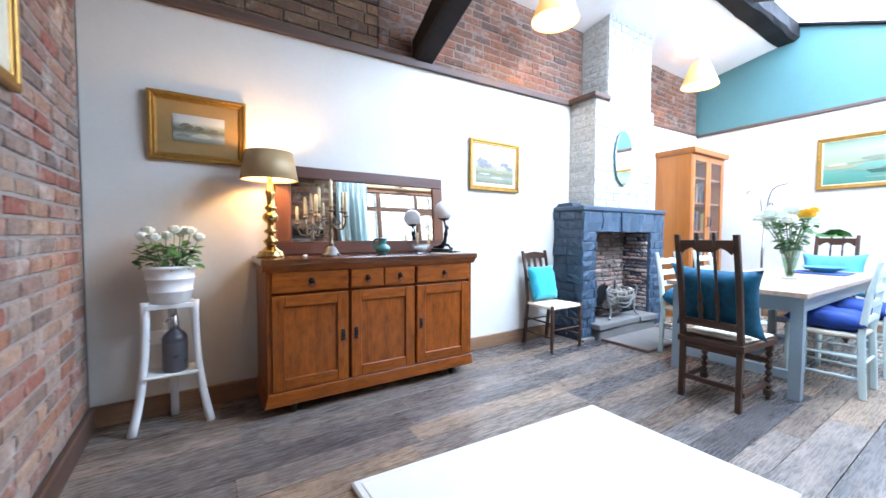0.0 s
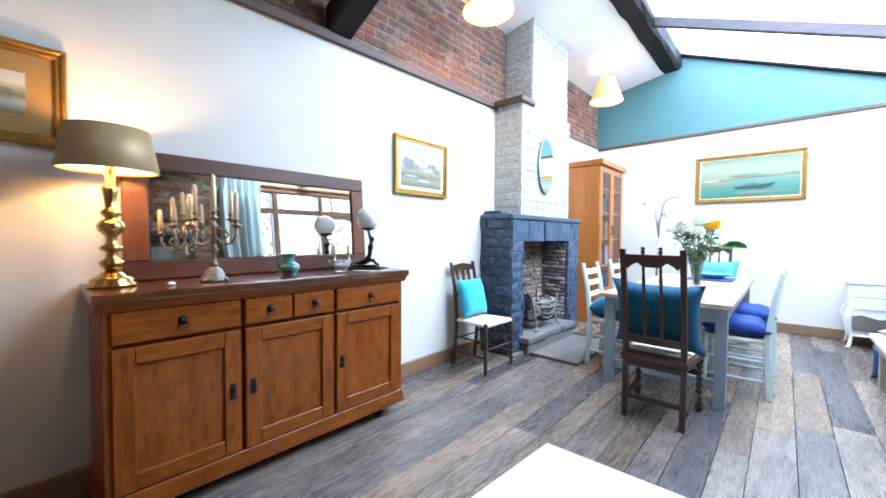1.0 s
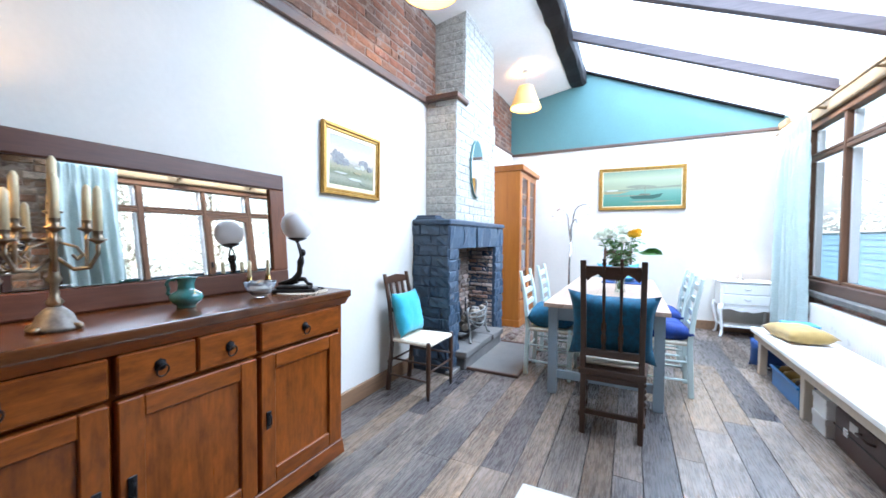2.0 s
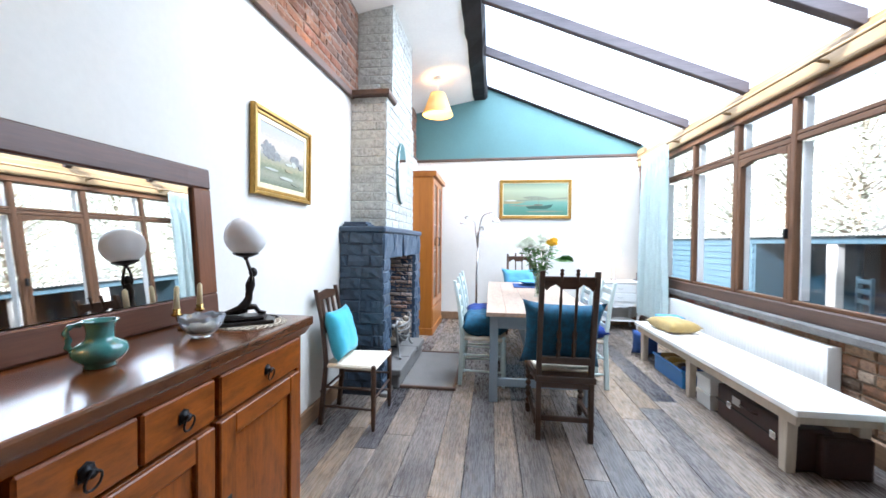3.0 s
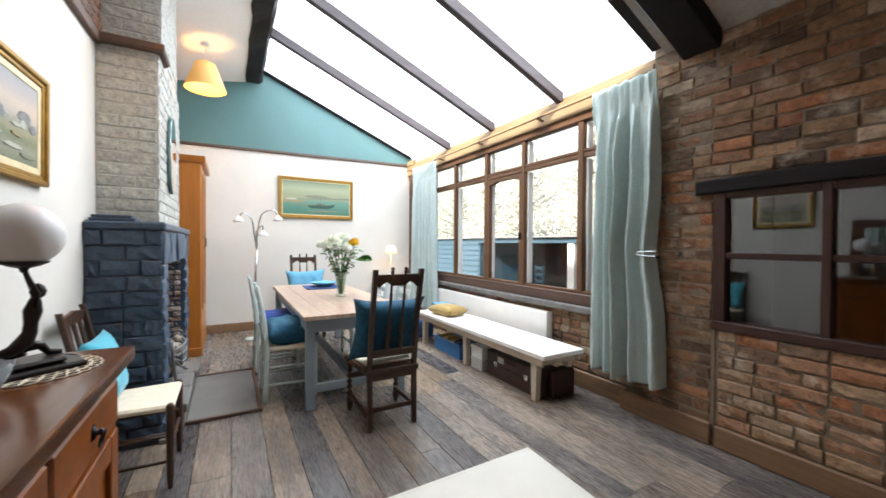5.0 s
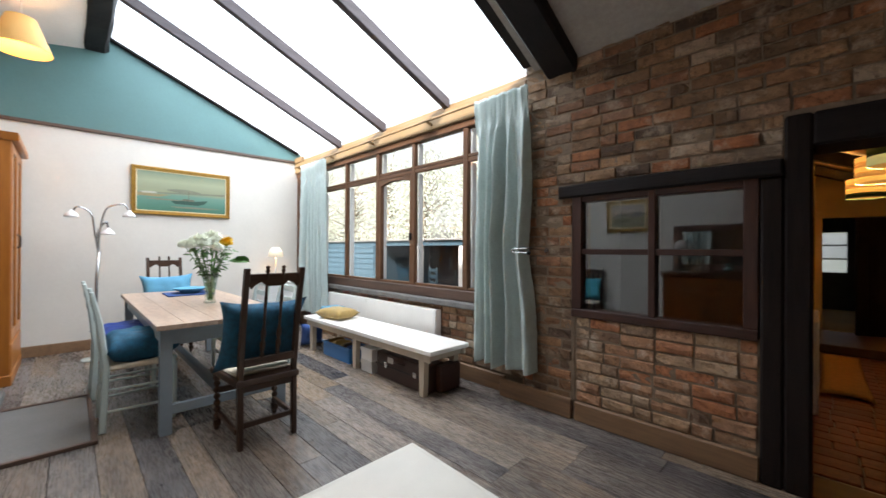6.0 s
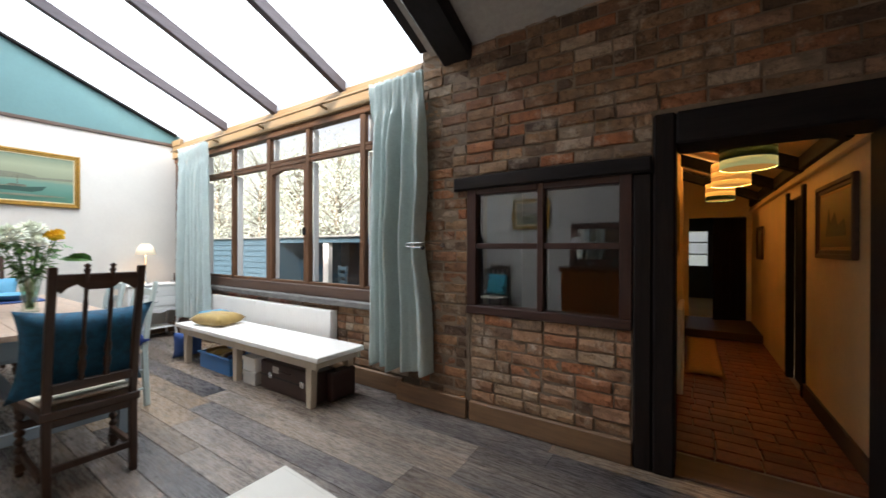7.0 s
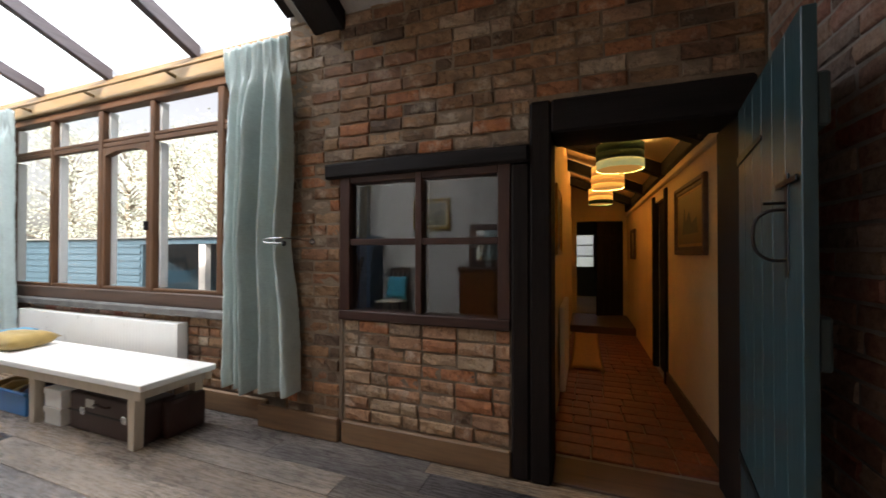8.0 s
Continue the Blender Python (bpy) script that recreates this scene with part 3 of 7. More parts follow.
# rear wall and the brick wall with the doorway
wall_west = setting("wall_west", box(XW - 0.3, XW - 0.007, -0.95, YL + 0.3, -0.1, 4.3, 0), MORTAR, "bare brick wall of worn red and pale bricks", "wall")
setting("baseboard_west", box(XW, XW + 0.03, 0.35, YL - 0.05, 0.0, 0.13, 0.006), TRIM_WOOD_Y, "dark timber skirting board", "baseboard")
wall_south = setting("wall_south", box(1.62, 2.06, -0.93, YR - 0.006, -0.1, 2.95, 0), DARK_MORTAR, "old brown brick wall with doorway and inner window", "wall")
part("core", box(0.53, 1.62, -0.93, YR - 0.014, -0.1, 0.80, 0), DARK_MORTAR, wall_south)
part("core", box(0.53, 1.62, -0.93, YR - 0.010, 1.76, 2.95, 0), DARK_MORTAR, wall_south)
part("core", box(0.43, 0.53, -0.93, YR - 0.010, 1.76, 2.005, 0), DARK_MORTAR, wall_south)
part("core", box(XW - 0.3, 0.53, -0.93, YR - 0.010, 2.005, 2.95, 0), DARK_MORTAR, wall_south)
part("core", box(XW - 0.3, -0.56, -0.93, YR - 0.012, -0.1, 2.01, 0), DARK_MORTAR, wall_south)
setting("baseboard_south", box(1.63, 2.30, YR, YR + 0.03, 0.0, 0.155, 0.008), SKIRTING, "thick brown timber skirting with a chamfered top", "baseboard")
setting("baseboard_south_inner", box(0.53, 1.61, YR - 0.01, YR + 0.022, 0.0, 0.145, 0.008), SKIRTING, "thick brown timber skirting under the inner window", "baseboard")
setting("baseboard_window", box(2.30, XE - 0.03, -0.72, -0.69, 0.0, 0.155, 0.008), SKIRTING, "thick brown timber skirting under the long window", "baseboard")

# low wall, sill and window
wall_window = setting("wall_window", box(2.06, XE + 0.1, -1.0, -0.742, -0.1, 0.70, 0), DARK_MORTAR, "low brick wall under the long window", "wall")
setting("sill_shelf", box(2.06, XE - 0.004, -0.80, -0.665, 0.70, 0.765, 0.012), SILL_STONE, "worn grey stone sill along the window", "sill")
window_1 = setting("window_1", box(2.06, XE - 0.004, -0.83, -0.715, 0.765, 0.875, 0.008), TRIM_WOOD, "long brown timber casement window", "window")
part("window_head", box(2.06, XE - 0.004, -0.83, -0.73, 2.53, 2.60, 0.006), WINDOW_WOOD_X, window_1)
POSTS = [(2.12, 0.05), (2.84, 0.034), (3.655, 0.026), (4.375, 0.034), (5.165, 0.025), (5.95, 0.034), (6.76, 0.05)]
for x, half in POSTS:
    part("mullion", box(x - half, x + half, -0.80, -0.742, 0.875, 2.53, 0.007), WINDOW_WOOD, window_1)
for (xa, ha), (xb, hb) in zip(POSTS, POSTS[1:]):
    a, b = xa + ha, xb - hb
    part("transom", box(a, b, -0.795, -0.748, 2.18, 2.225, 0.006), WINDOW_WOOD_X, window_1)
    for z0, z1 in ((0.875, 2.175), (2.23, 2.53)):
        part("sash_rail", box(a, b, -0.80, -0.75, z0, z0 + 0.03, 0.004), WINDOW_WOOD_X, window_1)
        pane = part("pane", box(a, b, -0.777, -0.773, z0 + 0.03, z1, 0), WINDOW_GLASS, window_1)
        pane.visible_shadow = False
        part("outer_bead", box(b - 0.022, b, -0.86, -0.797, z0 + 0.03, z1, 0.003), WHITE_PAINT, window_1, "white painted outer bead")
    if abs(xa - 3.655) < 0.01:
        for x0, x1 in ((a, a + 0.04), (b - 0.04, b)):
            part("sash_stile", box(x0, x1, -0.80, -0.745, 0.905, 2.175, 0.004), WINDOW_WOOD, window_1)
        part("sash_top", prism([(a + 0.04, 2.10), (a + 0.2, 2.135), (b - 0.2, 2.135), (b - 0.04, 2.10), (b - 0.04, 2.175), (a + 0.04, 2.175)], "y", -0.80, -0.745, 0.003), WINDOW_WOOD_X, window_1)
        part("latch", box(xa - 0.012, xa + 0.012, -0.72, -0.69, 1.40, 1.48, 0.004), IRON, window_1, "black iron latch")
head_beam = setting("window_beam", box(2.06, XE - 0.004, -0.86, -0.70, 2.60, 2.775, 0.012, 2), PINE, "pale pine beam over the long window", "beam")
setting("wall_plate", box(2.06, XE - 0.004, -0.95, -0.745, 2.775, 2.83, 0.01), PINE, "pale pine plate under the glass roof", "beam")
setting("corner_block", box(6.55, XE - 0.006, -0.745, -0.69, 2.775, 2.87, 0.01), PINE, "short pine block at the end of the beam", "beam")

# glass roof, rafters, ridge beam and ceilings
def on_roof(y):
    return 2.845 + ROOF * (y + 0.76)
roof_1 = setting("glass_roof", prism([(-0.98, on_roof(-0.98) + 0.02), (1.80, on_roof(1.80) + 0.02), (1.80, on_roof(1.80) + 0.028), (-0.98, on_roof(-0.98) + 0.028)], "x", 2.05, 3.055, 0), ROOF_GLASS, "sloping glazed roof between dark rafters", "roof")
roof_1.visible_shadow = False
for x0, x1 in ((3.125, 4.18), (4.25, 5.275), (5.345, 6.75)):
    p = part("pane", prism([(-0.98, on_roof(-0.98) + 0.02), (1.80, on_roof(1.80) + 0.02), (1.80, on_roof(1.80) + 0.028), (-0.98, on_roof(-0.98) + 0.028)], "x", x0, x1, 0), ROOF_GLASS, roof_1)
    if x1 > 6.5:
        p.location.z = 0.09
    p.visible_shadow = False
def rafter_form(x, half, depth, y0=-0.90, y1=1.80):
    bm = prism([(y0, on_roof(y0) - depth), (y1, on_roof(y1) - depth), (y1, on_roof(y1) + 0.125), (y0, on_roof(y0) + 0.125)], "x", x - half, x + half, 0.004)
    return bm
for x in (3.09, 4.215, 5.31):
    setting("rafter", rafter_form(x, 0.035, 0.085, -0.735), RAFTER, "dark stained timber rafter of the glass roof", "rafter")
setting("rafter_end", rafter_form(6.785, 0.032, -0.085, -0.74), DARK_BEAM_Y, "black timber rafter along the teal gable", "rafter")
setting("rafter_near", rafter_form(2.02, 0.05, 0.085, -0.62), DARK_BEAM_Y, "black timber rafter at the edge of the glass roof", "rafter")
beam_bm = bmesh.new()
random.seed(7)
rings = []
for i in range(31):
    x = XW + (XE - 0.002 - XW) * i / 30
    w = [random.uniform(-0.012, 0.012) for _ in range(6)]
    rings.append([beam_bm.verts.new((x, y + w[k], z + w[(k + 2) % 6])) for k, (y, z) in enumerate(((1.76, 3.84), (1.80, 3.79), (1.98, 3.775), (2.02, 3.82), (2.02, 4.15), (1.76, 4.15)))])
for a, b in zip(rings, rings[1:]):
    for k in range(6):
        beam_bm.faces.new((a[k], b[k], b[(k + 1) % 6], a[(k + 1) % 6]))
beam_bm.faces.new(rings[0]), beam_bm.faces.new(rings[-1][::-1])
bmesh.ops.recalc_face_normals(beam_bm, faces=beam_bm.faces[:])
setting("ridge_beam", beam_bm, DARK_BEAM, "heavy black timber beam between ceiling and glass roof", "beam")
setting("ceiling", prism([(1.90, 3.805), (YL + 0.02, 3.595), (YL + 0.02, 3.66), (1.90, 3.87)], "x", XW - 0.02, XE, 0), WHITE_CEILING, "white sloping plaster ceiling", "ceiling")
setting("ceiling_near", prism([(YR - 0.02, 2.76), (1.80, 3.90), (1.80, 3.97), (YR - 0.02, 2.83)], "x", XW - 0.02, 1.97, 0), SHADED_CEILING, "white sloping plaster ceiling over the doorway", "ceiling")
setting("ceiling_cap", box(XW - 0.3, 2.0, 1.74, 2.04, 4.15, 4.2, 0), WHITE_CEILING, "white strip above the beam", "ceiling")
# two blades of the roof truss
def blade(y0, z0, y1, z1, depth, x0, x1):
    return prism([(y0, z0), (y1, z1), (y1, z1 + depth), ((y0 + y1) / 2, (z0 + z1) / 2 + depth * 1.12), (y0, z0 + depth * 0.8)], "x", x0, x1, 0.02)
setting("truss_north", blade(YL - 0.01, 2.66, 1.90, 3.14, 0.25, 1.56, 1.76), DARK_BEAM_Y, "black crooked truss timber rising from the brick", "beam")
setting("truss_south", blade(YR - 0.01, 2.66, 1.80, 3.72, 0.20, 1.60, 1.86), DARK_BEAM_Y, "black crooked truss timber under the ceiling", "beam")

# ---- chimney and fireplace ----
chimney = thing("chimney_breast", "grey painted brick chimney breast with a timber ledge", "chimney")
part("lower_core", box(3.674, 4.86, 2.633, YL - 0.021, 1.42, 2.71, 0.0), GREY_MORTAR, chimney)
part("upper_core", box(3.914, 4.80, 2.646, YL + 0.01, 2.71, 3.70, 0.0), GREY_MORTAR, chimney)
part("ledge", prism([(3.60, 2.585), (3.88, 2.585), (3.95, 2.64), (3.95, YL - 0.02), (3.60, YL - 0.02)], "z", 2.675, 2.73, 0.01), TRIM_WOOD, chimney, "dark timber ledge")
fireplace = thing("fireplace", "slate blue painted brick fireplace with an open hearth", "fireplace")
part("left_core", box(3.425, 3.665, 2.585, YL - 0.021, 0.0, 1.42, 0.0), BLUE_MORTAR, fireplace)
part("right_core", box(4.745, 5.06, 2.585, YL - 0.021, 0.0, 1.42, 0.0), BLUE_MORTAR, fireplace)
part("lintel_core", box(3.665, 4.745, 2.585, 2.76, 1.19, 1.42, 0.0), BLUE_MORTAR, fireplace)
part("mantel", box(3.395, 5.09, 2.555, YL - 0.021, 1.42, 1.475, 0.012), BLUE_BRICK, fireplace, "flat blue mantel course")
part("hearth_step", box(3.60, 4.72, 2.475, YL - 0.03, 0.0, 0.12, 0.012), HEARTH, fireplace, "pale stone hearth step")
for x0, x1, y0 in ((3.57, 3.98, 2.452), (3.985, 4.36, 2.462), (4.365, 4.735, 2.448)):
    part("hearth_stone", box(x0, x1, y0, 2.74, 0.121, 0.185, 0.014, 2), HEARTH, fireplace, "worn grey hearth slab")
part("firebox_back", box(3.665, 4.745, YL - 0.06, YL - 0.022, 0.13, 1.42, 0.0), SOOT_STONE, fireplace)
part("base_block", box(3.40, 3.62, 2.53, 2.60, 0.0, 0.035, 0.006), HEARTH, fireplace)
slab = single("hearth_slab", box(3.66, 4.73, 1.99, 2.472, 0.0, 0.018, 0.006), HEARTH, "grey stone slab set in the floor before the hearth", "hearth slab")
part("border", box(3.63, 3.66, 1.96, 2.50, 0.0, 0.028, 0.004), TRIM_WOOD_Y, slab, "brown timber border")
part("border", box(4.73, 4.76, 1.96, 2.47, 0.0, 0.028, 0.004), TRIM_WOOD_Y, slab, "brown timber border")
part("border", box(3.66, 4.73, 1.965, 1.99, 0.0, 0.024, 0.004), TRIM_WOOD, slab, "brown timber border")

# ---- doorway, inner window and corridor ----
door_frame = setting("door_frame", box(0.32, 0.43, -0.93, YR + 0.02, 0.0, 2.015, 0.012), DARK_POST, "heavy black oak door frame", "door frame")
part("outer_post", box(0.43, 0.528, -0.93, YR + 0.018, 0.0, 1.695, 0.012), DARK_POST, door_frame)
part("lintel", box(-0.56, 0.32, -0.93, YR + 0.02, 1.84, 2.015, 0.012), DARK_BEAM, door_frame)
part("jamb", box(-0.56, -0.49, -0.93, YR + 0.015, 0.0, 1.84, 0.008), DARK_POST, door_frame)
part("threshold", box(-0.49, 0.32, -0.93, YR - 0.02, -0.02, 0.012, 0.004), TRIM_WOOD, door_frame)
window_2 = setting("window_2", box(0.535, 1.64, -0.78, YR + 0.012, 0.785, 0.845, 0.006), INNER_WOOD_X, "inner timber window with four panes in brick wall", "window")
part("lintel", prism([(0.432, 1.70), (1.0, 1.697), (1.742, 1.69), (1.745, 1.784), (1.2, 1.797), (0.435, 1.79)], "y", -0.93, YR + 0.035, 0.012), DARK_BEAM, window_2, "black oak lintel")
for x0, x1 in ((0.535, 0.605), (1.565, 1.64), (1.062, 1.105)):
    part("stile", box(x0, x1, -0.76, YR + 0.004, 0.845, 1.71, 0.005), INNER_WOOD, window_2)
for x0, x1 in ((0.605, 1.062), (1.105, 1.565)):
    part("rail", box(x0, x1, -0.755, YR, 1.655, 1.71, 0.005), INNER_WOOD_X, window_2)
    part("glazing_bar", box(x0, x1, -0.75, YR - 0.005, 1.26, 1.30, 0.004), INNER_WOOD_X, window_2)
    for z0, z1 in ((0.845, 1.26), (1.30, 1.655)):
        part("pane", box(x0, x1, -0.682, -0.678, z0, z1, 0), INNER_GLASS, window_2)
# closed room added behind the inner window, dark grey in place of dimness
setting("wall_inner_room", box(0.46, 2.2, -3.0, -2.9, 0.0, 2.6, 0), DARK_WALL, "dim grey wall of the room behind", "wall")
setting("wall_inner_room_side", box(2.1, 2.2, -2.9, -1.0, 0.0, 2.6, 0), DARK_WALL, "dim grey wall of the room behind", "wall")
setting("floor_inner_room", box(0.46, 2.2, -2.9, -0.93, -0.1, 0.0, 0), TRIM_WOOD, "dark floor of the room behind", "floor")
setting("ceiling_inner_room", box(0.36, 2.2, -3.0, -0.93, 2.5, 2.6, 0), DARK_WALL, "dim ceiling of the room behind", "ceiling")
# corridor
setting("floor_corridor", box(-1.6, 0.5, -9.0, -0.93, -0.12, -0.012, 0), MORTAR, "corridor floor of red quarry tiles", "floor")
setting("wall_corridor_east", box(0.36, 0.46, -6.0, -0.93, -0.1, 2.6, 0), CORRIDOR_PLASTER, "ochre lit corridor wall", "wall")
west_wall = setting("wall_corridor_west", box(-0.66, -0.565, -2.55, -0.93, -0.1, 2.15, 0), CORRIDOR_PLASTER, "ochre lit corridor wall with a shelf rail", "wall")
part("return", box(-0.66, -0.565, -6.0, -3.25, -0.1, 2.15, 0), CORRIDOR_PLASTER, west_wall)
part("over_door", box(-0.66, -0.565, -3.25, -2.55, 1.75, 2.15, 0), CORRIDOR_PLASTER, west_wall)
# unseen wall added beyond the side doorway
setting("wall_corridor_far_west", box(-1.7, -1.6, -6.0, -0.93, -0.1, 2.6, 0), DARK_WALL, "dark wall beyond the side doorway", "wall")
setting("trim_corridor", box(-0.60, -0.53, -6.0, -0.95, 1.86, 1.92, 0.01), CORRIDOR_PLASTER, "ochre shelf rail along the corridor", "trim")
setting("baseboard_corridor", box(-0.565, -0.545, -2.55, -0.93, 0.0, 0.13, 0.004), TRIM_WOOD_Y, "dark corridor skirting", "baseboard")
for y0, y1 in ((-2.62, -2.55), (-3.25, -3.18)):
    setting("side_door_jamb", box(-0.60, -0.54, y0, y1, 0.0, 1.82, 0.006), DARK_POST, "black timber jamb of a side doorway", "door frame")
# black sheet fills the side opening in place of its darkness
setting("side_door_dark", box(-0.63, -0.60, -3.18, -2.62, 0.0, 1.82, 0.004), DARK_POST, "black sheet standing in for the dark side doorway", "door")
end_wall = setting("wall_corridor_end", box(-0.66, -0.50, -6.1, -6.0, -0.1, 2.6, 0), CORRIDOR_PLASTER, "ochre corridor end wall with a doorway", "wall")
part("over_door", box(-0.50, 0.36, -6.1, -6.0, 1.80, 2.6, 0), CORRIDOR_PLASTER, end_wall)
part("side", box(0.28, 0.36, -6.1, -6.0, -0.1, 1.80, 0), CORRIDOR_PLASTER, end_wall)
setting("ceiling_corridor", prism([(-0.66, 2.05), (0.46, 2.55), (0.46, 2.62), (-0.66, 2.12)], "y", -6.1, -0.93, 0), CORRIDOR_PLASTER, "ochre lit sloping corridor ceiling", "ceiling")
for y in (-1.5, -2.7, -3.9, -5.1):
    setting("corridor_beam", prism([(-0.60, 1.92), (0.36, 2.33), (0.36, 2.47), (-0.60, 2.04)], "y", y - 0.06, y + 0.06, 0.01), DARK_BEAM_Y, "black timber beam across the corridor ceiling", "beam")
setting("corridor_plate", box(-0.66, -0.53, -6.0, -0.95, 1.95, 2.08, 0.01), DARK_BEAM_Y, "black timber plate along the corridor", "beam")
setting("corridor_step", box(-0.56, 0.36, -6.0, -4.75, 0.0, 0.11, 0.01), TRIM_WOOD, "dark timber step in the corridor", "step")
setting("far_room_floor", box(-1.6, 1.6, -9.0, -6.1, 0.0, 0.11, 0), CORRIDOR_PLASTER, "pale floor of the far room", "floor")
# the far room's dimness is put into its dark grey walls
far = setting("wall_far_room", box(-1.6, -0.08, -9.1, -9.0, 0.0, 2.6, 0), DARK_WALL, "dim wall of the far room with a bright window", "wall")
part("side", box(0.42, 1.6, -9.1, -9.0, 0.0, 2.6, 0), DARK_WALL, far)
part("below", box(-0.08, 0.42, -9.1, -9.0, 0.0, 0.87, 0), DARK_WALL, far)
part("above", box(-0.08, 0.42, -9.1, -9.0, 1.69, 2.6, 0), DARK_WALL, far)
for z in (1.13, 1.41):
    part("glazing_bar", box(-0.08, 0.42, -9.06, -9.03, z, z + 0.03, 0), WHITE_PAINT, far)
# translucent pane added so the window reads white, as from glare
part("pane", box(-0.08, 0.42, -9.075, -9.07, 0.87, 1.69, 0), ROOF_GLASS, far, "translucent pane whitening the window for glare").visible_shadow = False
# sides and ceilings added to close the far room and side passage
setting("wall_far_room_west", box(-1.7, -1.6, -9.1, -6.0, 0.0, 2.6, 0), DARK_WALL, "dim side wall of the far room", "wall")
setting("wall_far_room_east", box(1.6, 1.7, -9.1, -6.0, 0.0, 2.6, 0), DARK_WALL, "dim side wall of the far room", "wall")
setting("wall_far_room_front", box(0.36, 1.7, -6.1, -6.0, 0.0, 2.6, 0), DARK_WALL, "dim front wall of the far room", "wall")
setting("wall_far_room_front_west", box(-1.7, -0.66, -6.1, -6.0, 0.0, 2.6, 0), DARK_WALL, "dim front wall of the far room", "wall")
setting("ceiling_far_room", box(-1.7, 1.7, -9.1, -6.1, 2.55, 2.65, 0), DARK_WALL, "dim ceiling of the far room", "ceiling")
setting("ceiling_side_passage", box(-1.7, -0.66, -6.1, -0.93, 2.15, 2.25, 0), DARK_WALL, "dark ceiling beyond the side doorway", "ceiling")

# ---- furniture ----
def sideboard():
    s = thing("sideboard", "honey stained wooden sideboard with three doors on casters", "sideboard", pose(1.085, 2.685, 0))
    x0, x1, y0, y1 = -0.783, 0.783, -0.19, 0.27
    part("carcass", box(x0 + 0.03, x1 - 0.03, y0 + 0.03, y1, 0.16, 0.93, 0.003), HONEY_Z, s)
    part("top", box(x0 - 0.03, x1 + 0.03, y0 - 0.04, y1 + 0.005, 0.965, 1.005, 0.008, 2), HONEY_TOP, s, "dark polished top")
    part("cornice", prism([(y0 - 0.005, 0.925), (y1, 0.925), (y1, 0.966), (y0 - 0.035, 0.966)], "x", x0 - 0.02, x1 + 0.02, 0.003), HONEY, s)
    part("plinth", prism([(x0 - 0.02, 0.075), (x1 + 0.02, 0.075), (x1, 0.165), (x0, 0.165)], "y", y0 - 0.005, y1, 0.005), HONEY, s)
    for sx0, sx1 in ((x0, x0 + 0.032), (x1 - 0.032, x1)):
        part("side", box(sx0, sx1, y0 + 0.005, y1, 0.16, 0.93, 0.004), HONEY_Z, s)
    for cols in ((-0.756, -0.273), (-0.253, 0.24), (0.26, 0.75)):
        a, b = cols
        door = part("door", box(a, b, y0 + 0.006, y0 + 0.03, 0.172, 0.772, 0.003), HONEY_Z, s)
        for u0, u1 in ((a, a + 0.075), (b - 0.075, b)):
            part("stile", box(u0, u1, y0 - 0.008, y0 + 0.01, 0.172, 0.772, 0.004), HONEY_Z, door)
        for w0, w1 in ((0.172, 0.245), (0.70, 0.772)):
            part("rail", box(a + 0.075, b - 0.075, y0 - 0.007, y0 + 0.01, w0, w1, 0.004), HONEY, door)
        hx = b - 0.038 if a < -0.7 else a + 0.035
        h = part("handle", box(hx - 0.013, hx + 0.013, y0 - 0.013, y0 - 0.008, 0.44, 0.52, 0.002), IRON, door, "black iron plate handle")
        moved_pull = tube([(hx, y0 - 0.013, 0.505), (hx, y0 - 0.028, 0.50), (hx, y0 - 0.028, 0.465), (hx, y0 - 0.013, 0.458)], 0.004, 6)
        part("pull", moved_pull, IRON, h)
    for a, b in ((-0.756, -0.273), (-0.253, -0.012), (-0.004, 0.24), (0.26, 0.75)):
        d = part("drawer", box(a, b, y0 - 0.008, y0 + 0.03, 0.79, 0.92, 0.006), HONEY, s)
        cx = (a + b) / 2
        part("back_plate", prism([(cx - 0.017, 0.842), (cx + 0.017, 0.842), (cx + 0.017, 0.872), (cx, 0.882), (cx - 0.017, 0.872)], "y", y0 - 0.0105, y0 - 0.0082, 0.001), IRON, d)
        k = part("knob", moved(lathe([(0.016, 0), (0.018, 0.004), (0.008, 0.008), (0.007, 0.014), (0.011, 0.018), (0.004, 0.022)], 12), pose(cx, y0 - 0.008, 0.858, 90, 0, 0)), IRON, d, "black iron drop knob")
        part("ring", tube([(cx + 0.018 * math.sin(a2), y0 - 0.026 - 0.004 * math.cos(a2), 0.842 + 0.021 * math.cos(a2)) for a2 in [i * math.pi / 6 for i in range(13)]], 0.003, 5), IRON, k)
    for cx in (x0 + 0.16, x1 - 0.16):
        for cy in (y0 + 0.06, y1 - 0.06):
            c = part("caster", moved(lathe([(0.012, -0.014), (0.036, -0.012), (0.038, 0), (0.036, 0.012), (0.012, 0.014)], 16), pose(cx, cy, 0.038, 0, 90, 0)), IRON, s, "dark wheel caster")
            part("fork", box(cx - 0.022, cx + 0.022, cy - 0.014, cy + 0.014, 0.045, 0.082, 0.003), IRON, c)
    return s
sideboard()


